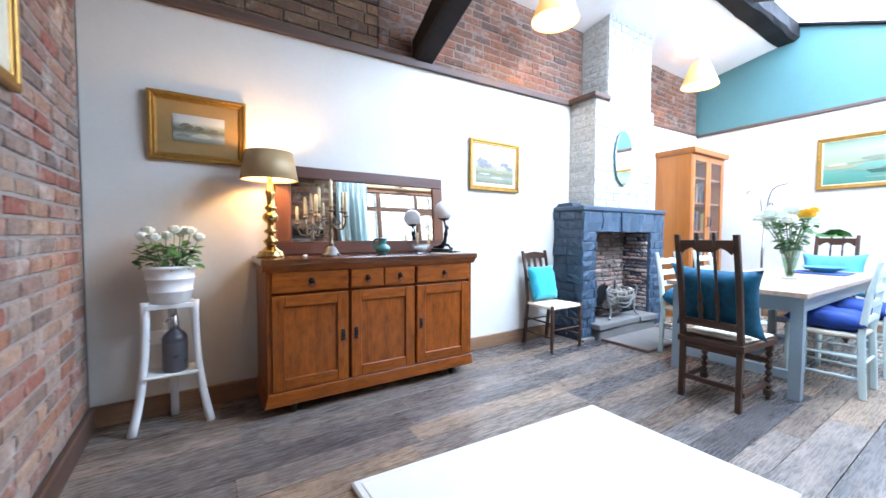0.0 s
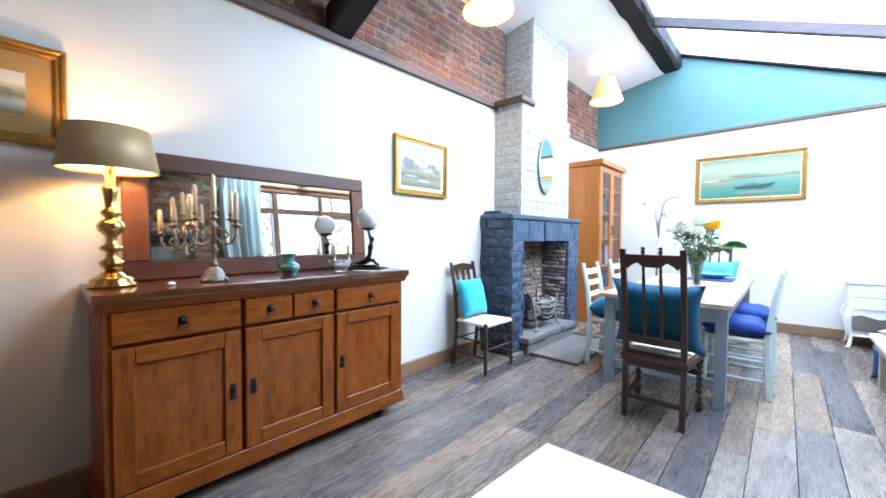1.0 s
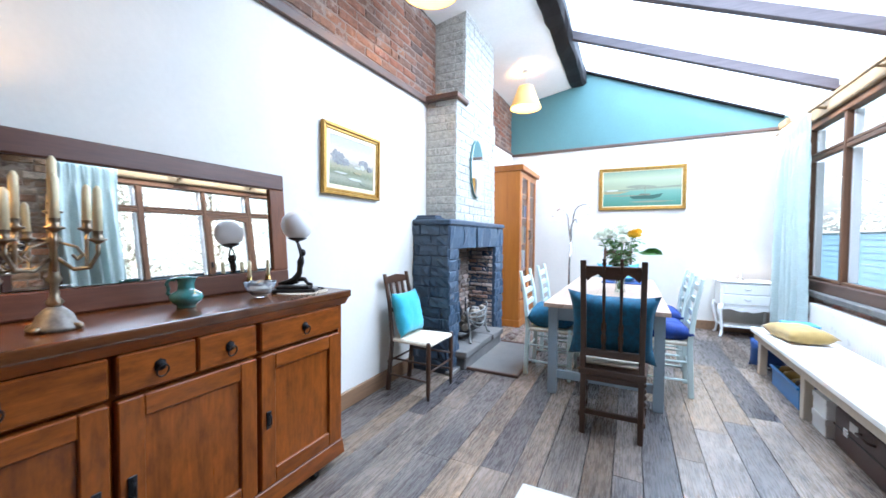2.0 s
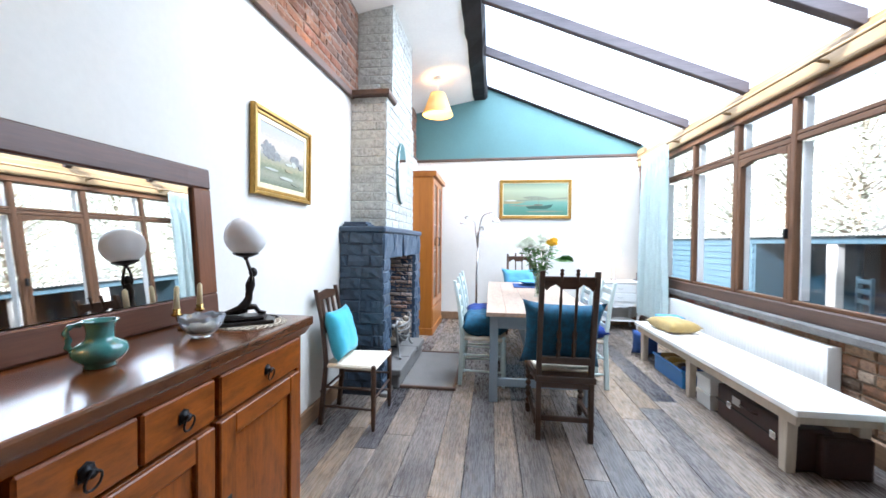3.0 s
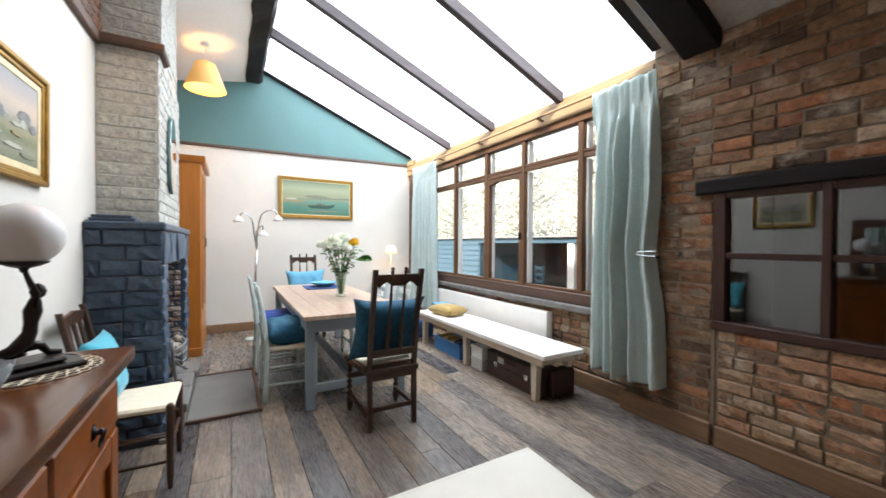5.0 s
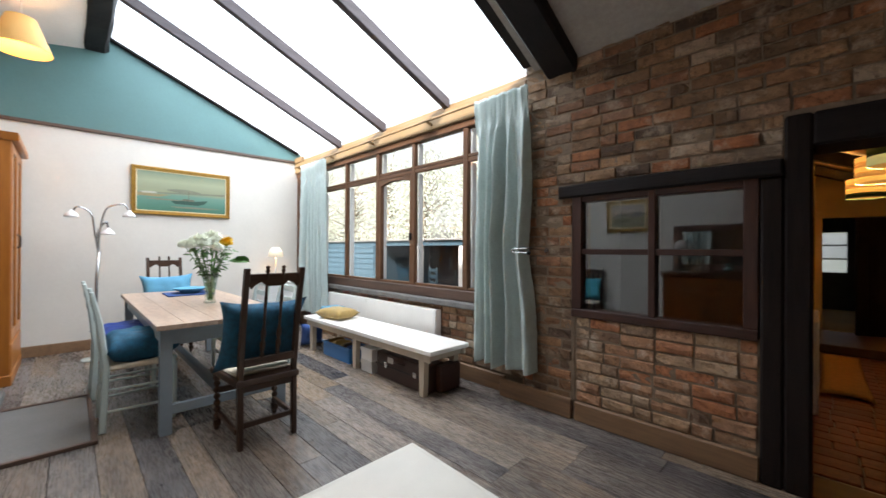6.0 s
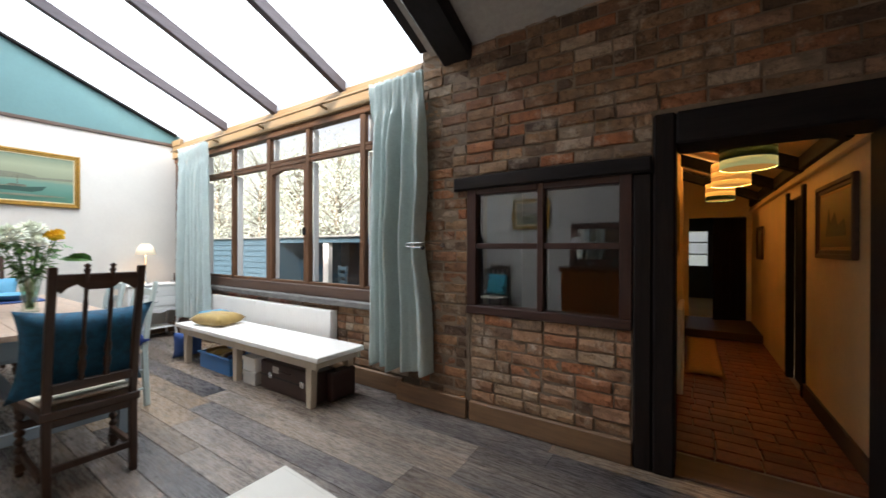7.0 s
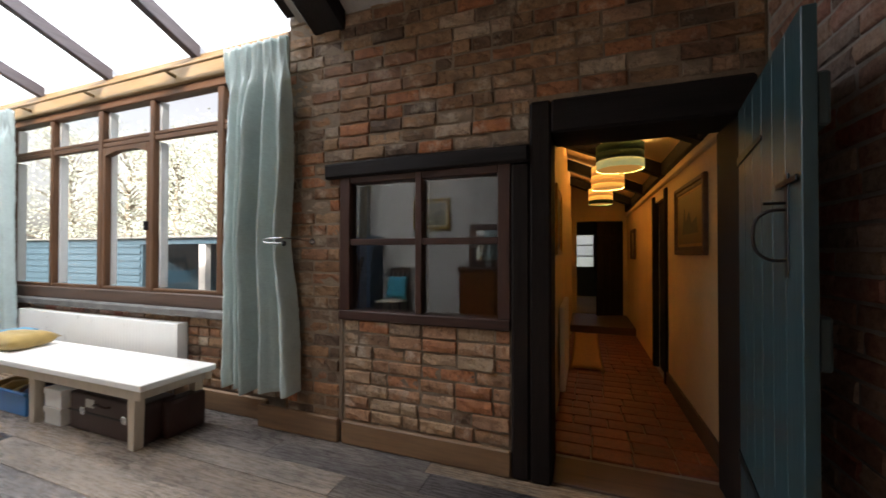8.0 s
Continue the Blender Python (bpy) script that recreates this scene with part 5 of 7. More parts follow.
def bench():
    s = thing("bench", "long white topped bench with limed wooden legs", "bench", pose(3.95, -0.285, 0))
    part("top", box(-1.37, 1.02, -0.235, 0.25, 0.392, 0.434, 0.006), BENCH_TOP, s, "white painted top")
    for y in (-0.235, 0.20):
        part("apron", box(-1.33, 0.98, y, y + 0.025, 0.325, 0.391, 0.003), BENCH_LEG, s)
    for x in (-1.30, 0.95):
        part("apron", box(x, x + 0.025, -0.21, 0.20, 0.325, 0.391, 0.003), BENCH_LEG, s)
    for x in (-1.235, -0.14, 0.88):
        for y in (-0.205, 0.175):
            part("leg", prism([(x + 0.008, 0.0), (x + 0.062, 0.0), (x + 0.075, 0.391), (x - 0.005, 0.391)], "y", y - 0.035, y + 0.024, 0.004), BENCH_LEG, s)
bench()
single("cushion", moved(cushion(0.46, 0.34, 0.13, 14, 31), pose(4.52, -0.26, 0.497, 0, 0, 12)), MUSTARD, "mustard cushion lying on the bench", "cushion")
for i, (z, mt) in enumerate(((0.436, PALE_BLUE_CLOTH), (0.470, TEAL_VELVET), (0.503, PALE_BLUE_CLOTH))):
    single("folded_cloth", box(4.69 + 0.01 * i, 4.95 - 0.012 * i, -0.48, -0.22 - 0.01 * i, z, z + 0.031, 0.012, 2), mt, "folded blue cloth stacked on the bench end", "folded cloth", None, "cloths on the bench")


def radiator():
    s = thing("radiator", "long white enamelled panel radiator under the window", "radiator", pose(4.31, -0.665, 0.14))
    part("panel", box(-1.14, 1.14, -0.015, 0.025, 0.0, 0.51, 0.01, 2), RADIATOR, s)
    for i in range(56):
        x = -1.12 + 2.24 * i / 55
        part("rib", prism([(x - 0.012, 0.024), (x + 0.012, 0.024), (x + 0.006, 0.0268), (x - 0.006, 0.0268)], "z", 0.03, 0.48, 0), RADIATOR, s)
    part("rear_panel", box(-1.14, 1.14, -0.055, -0.04, 0.0, 0.51, 0.006), RADIATOR, s)
    for x in (-1.155, 1.14):
        part("end_cap", box(x, x + 0.015, -0.06, 0.028, 0.005, 0.512, 0.003), RADIATOR, s)
    part("grille", box(-1.13, 1.13, -0.04, -0.015, 0.495, 0.507, 0), RADIATOR, s)
    for x in (-1.05, 1.05):
        part("pipe", tube([(x, -0.02, -0.13), (x, -0.02, 0.02)], 0.008), CHROME, s)
    for x in (-0.8, 0.8):
        part("bracket", box(x - 0.02, x + 0.02, -0.10, -0.05, 0.15, 0.35, 0.002), RADIATOR, s)
radiator()

# rug
rug = single("rug", prism([(0.53, 1.635), (2.155, 1.535), (2.175, 0.495), (0.56, 0.58)], "z", 0.0, 0.028, 0.008), RUG, "thick ivory wool rug on the board floor", "rug")
part("hem", prism([(0.565, 1.60), (2.125, 1.505), (2.142, 0.528), (0.592, 0.61)], "z", 0.0275, 0.031, 0.003), RUG, rug, "raised ivory field inside the hem")


def curtain(name, x0, x1, y, z0, z1, folds, label, seed, waist=None, spread=0.0, depth=0.056, flare=0.10):
    """A pleated curtain: a closed sheet with folds that wander down its length."""
    bm = bmesh.new()
    rng = random.Random(seed)
    ph = rng.uniform(0, 9)
    nu, nv = folds * 16, 84
    fronts, backs = [], []
    for j in range(nv + 1):
        v = j / nv
        z = z1 + (z0 - z1) * v
        rowf, rowb = [], []
        for i in range(nu + 1):
            u = i / nu
            drop = min(1.0, max(0.0, (v - 0.035) / 0.12))
            drop = drop * drop * (3 - 2 * drop)
            phase = 2 * math.pi * folds * (u + 0.030 * math.sin(6.3 * u + ph) + drop * (0.010 * math.sin(2.6 * v + ph + 9 * u) + 0.030 * noise.noise(Vector((u * 3, v * 1.6, seed + 1)))))
            amp = (0.020 + depth * min(1, v * 4)) * (0.8 + 0.55 * noise.noise(Vector((u * 6, v * 0.5, seed))))
            wave = 0.5 * (2 * abs(math.sin(phase / 2)) ** 0.8 - 1.2) + 0.5 * (0.2 * math.sin(2 * phase + 1.0) - math.cos(phase) - 0.1)
            pleat = 0.020 * math.sin(2 * phase) + 0.008 * math.sin(5 * phase + 3 * v)
            crinkle = 0.007 * noise.noise(Vector((u * 22, v * 26, seed + 8))) + 0.005 * noise.noise(Vector((u * 40, v * 60, seed + 5)))
            yy = y + crinkle + (1 - drop) * pleat + drop * (amp * wave * (0.8 + 0.4 * math.sin(1.7 * math.pi * u * 2 + ph)) + 0.010 * math.sin(2.3 * phase + 4 * v))
            c = (x0 + x1) / 2 + spread * v
            w = (x1 - x0) * (0.90 + flare * v)
            if waist:
                k = math.exp(-((z - waist[0]) / 0.35) ** 2) * waist[1]
                w *= 1 - k
                c += (x1 - x0) * k * 0.5
            xx = c + (u - 0.5) * w + 0.012 * math.cos(phase) + 0.004 * noise.noise(Vector((u * 9, v * 9, seed + 3)))
            zz = z + 0.012 * math.sin(0.5 * phase + ph) * v + 0.010 * (1 - drop) * math.sin(2 * phase + ph) + 0.004 * noise.noise(Vector((u * 12, v * 14, seed)))
            rowf.append(bm.verts.new((xx, yy, zz)))
            rowb.append(bm.verts.new((xx, yy - 0.004, zz)))
        fronts.append(rowf), backs.append(rowb)
    for j in range(nv):
        for i in range(nu):
            bm.faces.new((fronts[j][i], fronts[j + 1][i], fronts[j + 1][i + 1], fronts[j][i + 1])).smooth = True
            bm.faces.new((backs[j][i], backs[j][i + 1], backs[j + 1][i + 1], backs[j + 1][i])).smooth = True
        for i in (0, nu):
            bm.faces.new((fronts[j][i], backs[j][i], backs[j + 1][i], fronts[j + 1][i]))
    for j in (0, nv):
        for i in range(nu):
            bm.faces.new((fronts[j][i], fronts[j][i + 1], backs[j][i + 1], backs[j][i]))
    bmesh.ops.recalc_face_normals(bm, faces=bm.faces[:])
    return single(name, bm, CURTAIN, label, "curtain", None, "curtains at the long window")
curtain("curtain", 1.93, 2.54, -0.525, 0.30, 2.635, 5, "duck egg silk curtain gathered beside the brick wall", 2, (1.28, 0.09), -0.01, 0.105, 0.20)
curtain("curtain", 5.42, 6.32, -0.575, 0.30, 2.63, 7, "duck egg silk curtain hanging at the end wall", 5)
pole = thing("curtain_pole", "thin pale timber curtain pole on pegs", "curtain pole")
part("rod", tube([(2.08, -0.615, 2.675), (6.62, -0.615, 2.665)], 0.013), PINE, pole)
for x in (2.10, 3.30, 4.40, 5.45, 6.55):
    part("bracket", tube([(x, -0.702, 2.655), (x, -0.615, 2.672)], 0.015), PINE, pole)
hold = thing("curtain_holdback", "steel curtain hook on the brick wall", "curtain hook", pose(1.855, YR, 1.285))
part("plate", moved(lathe([(0.02, 0), (0.022, 0.006), (0.008, 0.01), (0.008, 0.03)], 12), pose(0, 0.0, 0, -90, 0, 0)), CHROME, hold)
part("hook", tube(smoothed([(0, 0.02, 0), (0.0, 0.14, 0.012), (0.02, 0.235, 0.016), (0.07, 0.25, 0.016), (0.15, 0.25, 0.012), (0.168, 0.248, 0.0), (0.15, 0.25, -0.012), (0.07, 0.25, -0.016), (0.02, 0.25, -0.018)]), 0.005, 8), CHROME, hold, "bent steel loop")
part("knob", lathe([(0.004, -0.016), (0.013, -0.011), (0.016, 0), (0.013, 0.011), (0.004, 0.016)], 14, None, (0.01, 0.25, -0.018)), IRON, hold)
setting("trim", box(2.0605, 2.078, -0.712, YR + 0.004, 0.15, 2.74, 0.004), SKIRTING, "narrow brown timber strip closing the brick wall", "trim")

# ---- lamps ----
def pendant(m, label):
    s = thing("pendant_lamp", label, "ceiling lamp", m, "pendant lamps")
    part("ceiling_rose", lathe([(0.05, 0.50), (0.048, 0.515), (0.02, 0.535)], 16), WHITE_PAINT, s, "white ceiling rose")
    part("cord", tube([(0, 0, 0.30), (0, 0, 0.51)], 0.004, 6), WHITE_PAINT, s)
    part("shade", lathe([(0.213, 0.002), (0.216, 0.0), (0.219, 0.002), (0.105, 0.305), (0.101, 0.305)], 32), SHADE_CREAM, s, "lit cream cone shade")
    part("lamp_holder", lathe([(0.02, 0.20), (0.022, 0.30)], 12), WHITE_PAINT, s)
    return s
# open cones: drop the end caps so that the light comes out
def open_ends(ob, keep=4):
    bm = bmesh.new()
    bm.from_mesh(ob.data)
    bmesh.ops.delete(bm, geom=[f for f in bm.faces if len(f.verts) > keep], context="FACES_ONLY")
    bm.to_mesh(ob.data)
    bm.free()
first = pendant(pose(2.79, 2.45, 3.15), "white pendant lamp with a lit cream cone shade")
for o in first.children:
    if o.name.startswith("shade"):
        open_ends(o)
copy_thing(first, pose(5.63, 2.44, 3.155))

lamp = thing("table_lamp", "tall turned brass table lamp with a gold shade", "lamp", pose(0.365, 2.73, 1.006))
part("base", lathe([(0.088, 0), (0.09, 0.012), (0.075, 0.022), (0.078, 0.034), (0.055, 0.045), (0.04, 0.06), (0.022, 0.075)], 28), BRASS, lamp)
stem = [(0.020, 0.075), (0.034, 0.095), (0.036, 0.11), (0.018, 0.125), (0.015, 0.15), (0.033, 0.165), (0.033, 0.175), (0.016, 0.19), (0.016, 0.22), (0.036, 0.245), (0.041, 0.265), (0.034, 0.285), (0.016, 0.30), (0.03, 0.32), (0.03, 0.33), (0.015, 0.345), (0.02, 0.40), (0.026, 0.43), (0.014, 0.45), (0.014, 0.56)]
part("stem", lathe([(1.25 * r, z) for r, z in stem], 24), BRASS, lamp)
sh = part("shade", lathe([(0.170, 0.507), (0.174, 0.505), (0.178, 0.507), (0.146, 0.690), (0.143, 0.690)], 40), SHADE_GOLD, lamp, "gold cloth drum shade")
open_ends(sh)
ln = part("shade_lining", lathe([(0.1685, 0.511), (0.1695, 0.510), (0.1425, 0.687), (0.1415, 0.686)], 40), SHADE_INNER, lamp, "glowing shade lining")
open_ends(ln)
part("shade_ring", tube([(0.165 * math.cos(a * math.pi / 12), 0.165 * math.sin(a * math.pi / 12), 0.516) for a in range(25)], 0.002, 5), BRASS, lamp)

def cylinder_shade(name, label, m, r, h, mats, group):
    s = thing(name, label, "ceiling lamp", m, group)
    n = len(mats)
    for i, mt in enumerate(mats):
        z0, z1 = h * i / n, h * (i + 1) / n
        o = part("shade_band", lathe([(r - 0.004, z0), (r, z0), (r, z1), (r - 0.004, z1)], 32), mt, s)
        open_ends(o)
    part("diffuser", lathe([(r - 0.01, 0.006), (r - 0.01, 0.009)], 32), SHADE_CREAM, s, "glowing diffuser")
    part("cord", tube([(0, 0, h * 0.5), (0, 0, 2.30 - m.translation.z)], 0.004, 6), WHITE_PAINT, s)
    return s
cylinder_shade("corridor_lamp", "round corridor lamp with dark green and lit yellow bands", pose(-0.12, -2.0, 1.90), 0.182, 0.20, [SHADE_GREEN, SHADE_DARK, SHADE_DARK], "corridor lamps")
cylinder_shade("corridor_lamp", "round corridor lamp with lit amber stripes", pose(-0.088, -3.05, 1.915), 0.165, 0.23, [SHADE_YELLOW, SHADE_CREAM, SHADE_YELLOW, SHADE_CREAM, SHADE_YELLOW], "corridor lamps")
cylinder_shade("corridor_lamp", "round corridor lamp with lit amber stripes", pose(-0.07, -4.4, 1.91), 0.16, 0.22, [SHADE_DARK, SHADE_YELLOW, SHADE_CREAM, SHADE_YELLOW], "corridor lamps")

fl = thing("floor_lamp", "three-armed floor lamp with small white glass shades", "lamp", pose(6.20, 1.88, 0))
part("base", lathe([(0.13, 0), (0.13, 0.012), (0.03, 0.025), (0.012, 0.03)], 24), PALE_PAINT, fl)
part("stem", tube([(0, 0, 0.02), (0, 0.0, 0.9), (0, -0.02, 1.25)], 0.015), CHROME, fl)
for y1, zt, zl, lean in ((0.21, 1.74, 1.63, 0.10), (-0.29, 1.80, 1.66, -0.16), (-0.10, 1.58, 1.44, -0.06)):
    pts = [(0, -0.02, 1.20), (0.0, lean * 0.15, 1.45), (0, lean * 0.5, zt - 0.06), (0, (lean + y1) / 2, zt + 0.012), (0, y1 * 0.93, zt - 0.03), (0, y1, zl + 0.06)]
    arm = part("arm", tube(smoothed(pts), 0.0105), CHROME, fl, "bent steel arm")
    part("shade", lathe([(0.066, 0.0), (0.060, 0.022), (0.042, 0.05), (0.019, 0.07), (0.013, 0.085)], 16, None, (0, y1, zl)), OPAL, arm, "white glass bell shade")

gl = thing("globe_lamp", "bronze figure lamp with a white opal globe", "lamp", pose(1.685, 2.64, 1.008, 0, 0, -50))
part("plinth", prism([(-0.115, -0.06), (0.095, -0.07), (0.11, 0.0), (0.095, 0.07), (-0.115, 0.06), (-0.13, 0.0)], "z", 0.0, 0.016, 0.005), BRONZE, gl, "dark stepped plinth")
part("rock", prism([(-0.10, -0.045), (0.06, -0.05), (0.08, 0.0), (0.06, 0.05), (-0.10, 0.045)], "z", 0.0165, 0.032, 0.006), BRONZE, gl)
fig = tube([(-0.095, 0.0, 0.042), (-0.06, 0.0, 0.05), (-0.025, 0.0, 0.06), (0.0, 0.0, 0.078), (0.010, 0, 0.10), (0.012, 0, 0.125), (0.016, 0, 0.155), (0.020, 0, 0.18), (0.022, 0, 0.195)], [0.006, 0.009, 0.014, 0.019, 0.015, 0.014, 0.019, 0.013, 0.007], 12)
tube([(0.0, 0.0, 0.066), (0.035, 0.012, 0.062), (0.05, 0.012, 0.04), (0.075, 0.004, 0.036)], [0.014, 0.012, 0.009, 0.006], 8, fig)
tube([(0.016, 0.0, 0.165), (0.024, 0.016, 0.20), (0.008, 0.010, 0.245), (0.0, 0.0, 0.27)], [0.007, 0.006, 0.005, 0.005], 8, fig)
tube([(0.016, -0.01, 0.165), (0.018, -0.018, 0.20), (0.004, -0.008, 0.245), (0.0, 0.0, 0.27)], [0.007, 0.006, 0.005, 0.005], 8, fig)
tube([(0.0, 0.0, 0.055), (-0.03, 0.02, 0.042), (-0.08, 0.03, 0.038)], [0.013, 0.009, 0.006], 8, fig)
lathe([(0.002, 0.185), (0.013, 0.192), (0.017, 0.205), (0.013, 0.219), (0.002, 0.226)], 12, fig, (0.026, 0, 0))
part("figure", fig, BRONZE, gl, "dark bronze figure stem")
part("holder", lathe([(0.006, 0.255), (0.010, 0.266), (0.028, 0.271), (0.046, 0.280), (0.048, 0.285), (0.02, 0.285)], 24), BRONZE, gl, "shallow black globe holder")
part("globe", lathe([(0.038, 0.2835)] + [(0.079 * math.sin(a), 0.352 - 0.079 * math.cos(a)) for a in [0.5 + i * (math.pi - 0.5) / 18 for i in range(1, 19)]], 36), OPAL, gl, "white frosted glass globe")
part("cable", tube(smoothed([(0.09, 0.02, 0.006), (0.13, 0.05, 0.004), (0.10, 0.11, 0.004), (0.0, 0.15, 0.004), (-0.10, 0.17, 0.004)]), 0.003, 6), IRON, gl, "thin black cable")
doily_bm = bmesh.new()
for n, rad, loop in ((28, 0.118, 0.0135), (24, 0.098, 0.012), (20, 0.078, 0.012), (14, 0.057, 0.012), (9, 0.035, 0.012)):
    for i in range(n):
        a = i * 2 * math.pi / n
        cx, cy = rad * math.cos(a), rad * math.sin(a)
        tube([(cx + loop * math.cos(k * math.pi / 4), cy + loop * math.sin(k * math.pi / 4), 0.0016) for k in range(9)], 0.0022, 4, doily_bm)
single("doily", doily_bm, RUSH, "cream crocheted lace doily under a lamp", "doily", pose(1.70, 2.625, 1.0058))

# ---- things on the sideboard ----
CANDLE_STONE = plain("mottled_dark_stone", (0.17, 0.155, 0.13), 0.4, vary=0.7, scale=30, relief=0.3)
cd = thing("candelabrum", "tarnished brass candelabrum with seven ivory candles", "candelabrum", pose(0.745, 2.65, 1.006))
part("base", lathe([(0.062, 0), (0.065, 0.01), (0.05, 0.022), (0.042, 0.045), (0.03, 0.06), (0.016, 0.072)], 20), CANDLE_STONE, cd, "mottled stone base")
for i in range(4):
    a = i * math.pi / 2 + 0.6
    part("foot", tube([(0.045 * math.cos(a), 0.045 * math.sin(a), 0.012), (0.065 * math.cos(a), 0.065 * math.sin(a), 0.012), (0.078 * math.cos(a), 0.078 * math.sin(a), 0.006)], [0.008, 0.009, 0.006], 6), OLD_BRASS, cd)
part("stem", lathe([(0.014, 0.07), (0.022, 0.085), (0.012, 0.10), (0.010, 0.14), (0.02, 0.155), (0.012, 0.17), (0.009, 0.25), (0.018, 0.275), (0.010, 0.30), (0.009, 0.355)], 16), OLD_BRASS, cd)
def candle_cup(parent, x, y, z, length):
    cup = part("candle_cup", lathe([(0.006, 0), (0.012, 0.006), (0.024, 0.012), (0.024, 0.016), (0.012, 0.02), (0.013, 0.04), (0.015, 0.042)], 14, None, (x, y, z)), OLD_BRASS, parent)
    part("candle", lathe([(0.0125, 0.035), (0.0115, 0.035 + length * 0.9), (0.004, 0.035 + length)], 12, None, (x, y, z)), WAX, cup, "ivory candle")
candle_cup(cd, 0, 0, 0.35, 0.15)
for i in range(6):
    a = i * math.pi / 3 + 0.25
    r, z = (0.112, 0.265) if i % 2 else (0.092, 0.30)
    c, s_ = math.cos(a), math.sin(a)
    part("arm", tube([(0.01 * c, 0.01 * s_, 0.22), (0.05 * c, 0.05 * s_, 0.185), (0.09 * c, 0.09 * s_, 0.19), (r * c, r * s_, z - 0.03), (r * c, r * s_, z + 0.002)], 0.006, 7), OLD_BRASS, cd)
    part("scroll", tube([(0.012 * c, 0.012 * s_, 0.27), (0.06 * c, 0.06 * s_, 0.255), (0.075 * c, 0.075 * s_, 0.23), (0.06 * c, 0.06 * s_, 0.215), (0.05 * c, 0.05 * s_, 0.23)], 0.004, 6), OLD_BRASS, cd)
    candle_cup(cd, r * c, r * s_, z, 0.125 + 0.012 * (i % 3))

jug = thing("jug", "turquoise glazed pottery jug with a curled handle", "jug", pose(1.15, 2.685, 1.006, 0, 0, 148) @ Matrix.Scale(0.93, 4))
part("body", lathe([(0.036, 0), (0.038, 0.004), (0.035, 0.010), (0.050, 0.019), (0.062, 0.035), (0.065, 0.048), (0.060, 0.062), (0.044, 0.072), (0.034, 0.078), (0.032, 0.088), (0.032, 0.106), (0.036, 0.122), (0.043, 0.130), (0.044, 0.133), (0.040, 0.132), (0.030, 0.118), (0.027, 0.10)], 36), JUG_GLAZE, jug)
part("handle", tube(smoothed([(0.038, 0, 0.124), (0.060, 0, 0.122), (0.070, 0, 0.108), (0.064, 0, 0.088), (0.066, 0, 0.068), (0.058, 0, 0.056)]), [0.0075 + 0.0012 * math.sin(1.3 * k) for k in range(36)], 8), JUG_GLAZE, jug, "twisted glazed handle")

bowl = thing("glass_bowl", "pressed glass bowl with a shell rim", "bowl", pose(1.475, 2.66, 1.006) @ Matrix.Scale(0.85, 4))
bm = lathe([(0.032, 0), (0.034, 0.004), (0.05, 0.02), (0.066, 0.045), (0.074, 0.07), (0.071, 0.07), (0.062, 0.047), (0.046, 0.024), (0.02, 0.012)], 36)
for v in bm.verts:
    a = math.atan2(v.co.y, v.co.x)
    k = 1 + 0.07 * math.sin(10 * a) * v.co.z / 0.07
    v.co.x, v.co.y, v.co.z = 1.12 * v.co.x * k, 1.12 * v.co.y * k, 1.15 * v.co.z + 0.010 * abs(math.sin(5 * a)) * (v.co.z > 0.06)
part("dish", bm, PRESSED_GLASS, bowl)
part("contents", lathe([(0.03, 0.014), (0.056, 0.036), (0.062, 0.05), (0.01, 0.056)], 20), RUSH, bowl, "pale potpourri in the bowl")

ch = thing("candle_holder", "small polished brass double candle holder with ivory candles", "candle holder", pose(1.575, 2.80, 1.006))
part("base", lathe([(0.035, 0), (0.036, 0.006), (0.015, 0.014), (0.008, 0.02)], 18), BRASS, ch)
for x in (-0.055, 0.055):
    part("arm", tube([(0, 0, 0.015), (x * 0.5, 0, 0.02), (x * 0.9, 0, 0.04), (x, 0, 0.06)], 0.005, 7), BRASS, ch)
    c = part("cup", lathe([(0.008, 0.055), (0.018, 0.06), (0.018, 0.064), (0.012, 0.07), (0.013, 0.085)], 14, None, (x, 0, 0)), BRASS, ch)
    part("candle", lathe([(0.0105, 0.08), (0.009, 0.16), (0.003, 0.168)], 12, None, (x, 0, 0)), WAX, c, "ivory candle")
single("shell", lathe([(0.012, 0), (0.018, 0.006), (0.012, 0.014), (0.003, 0.018)], 10), WHITE_POT, "small pale shell on the sideboard", "shell", pose(0.555, 2.60, 1.006))

# ---- plant stand ----
ps = thing("plant_stand", "white painted plant stand with splayed curved legs", "plant stand", pose(-0.185, 2.80, 0))
for a in (math.radians(205), math.radians(335), math.radians(90)):
    c, s_ = math.cos(a), math.sin(a)
    pts, rad = [], []
    for i in range(13):
        t = i / 12
        r = 0.085 * (1 - t) ** 2.4 + 0.128 + 0.006 * t
        k = 0.6 if s_ > 0 else 1.0
        pts.append((r * c, max(-0.3, r * s_ * k), 0.002 + 0.755 * t)), rad.append(0.023 - 0.002 * math.sin(math.pi * t))
    part("leg", tube(pts, rad, 8), WHITE_PAINT, ps)
part("shelf", prism([(-0.135, -0.10), (0.135, -0.10), (0.135, 0.085), (-0.135, 0.085)], "z", 0.315, 0.33, 0.003), WHITE_PAINT, ps)
part("top_frame", prism([(-0.115, -0.085), (0.115, -0.085), (0.115, 0.08), (-0.115, 0.08)], "z", 0.715, 0.7455, 0.003), WHITE_PAINT, ps)
sb = thing("soda_siphon", "dark grey glass soda siphon with a metal top", "bottle", pose(-0.17, 2.78, 0.3305))
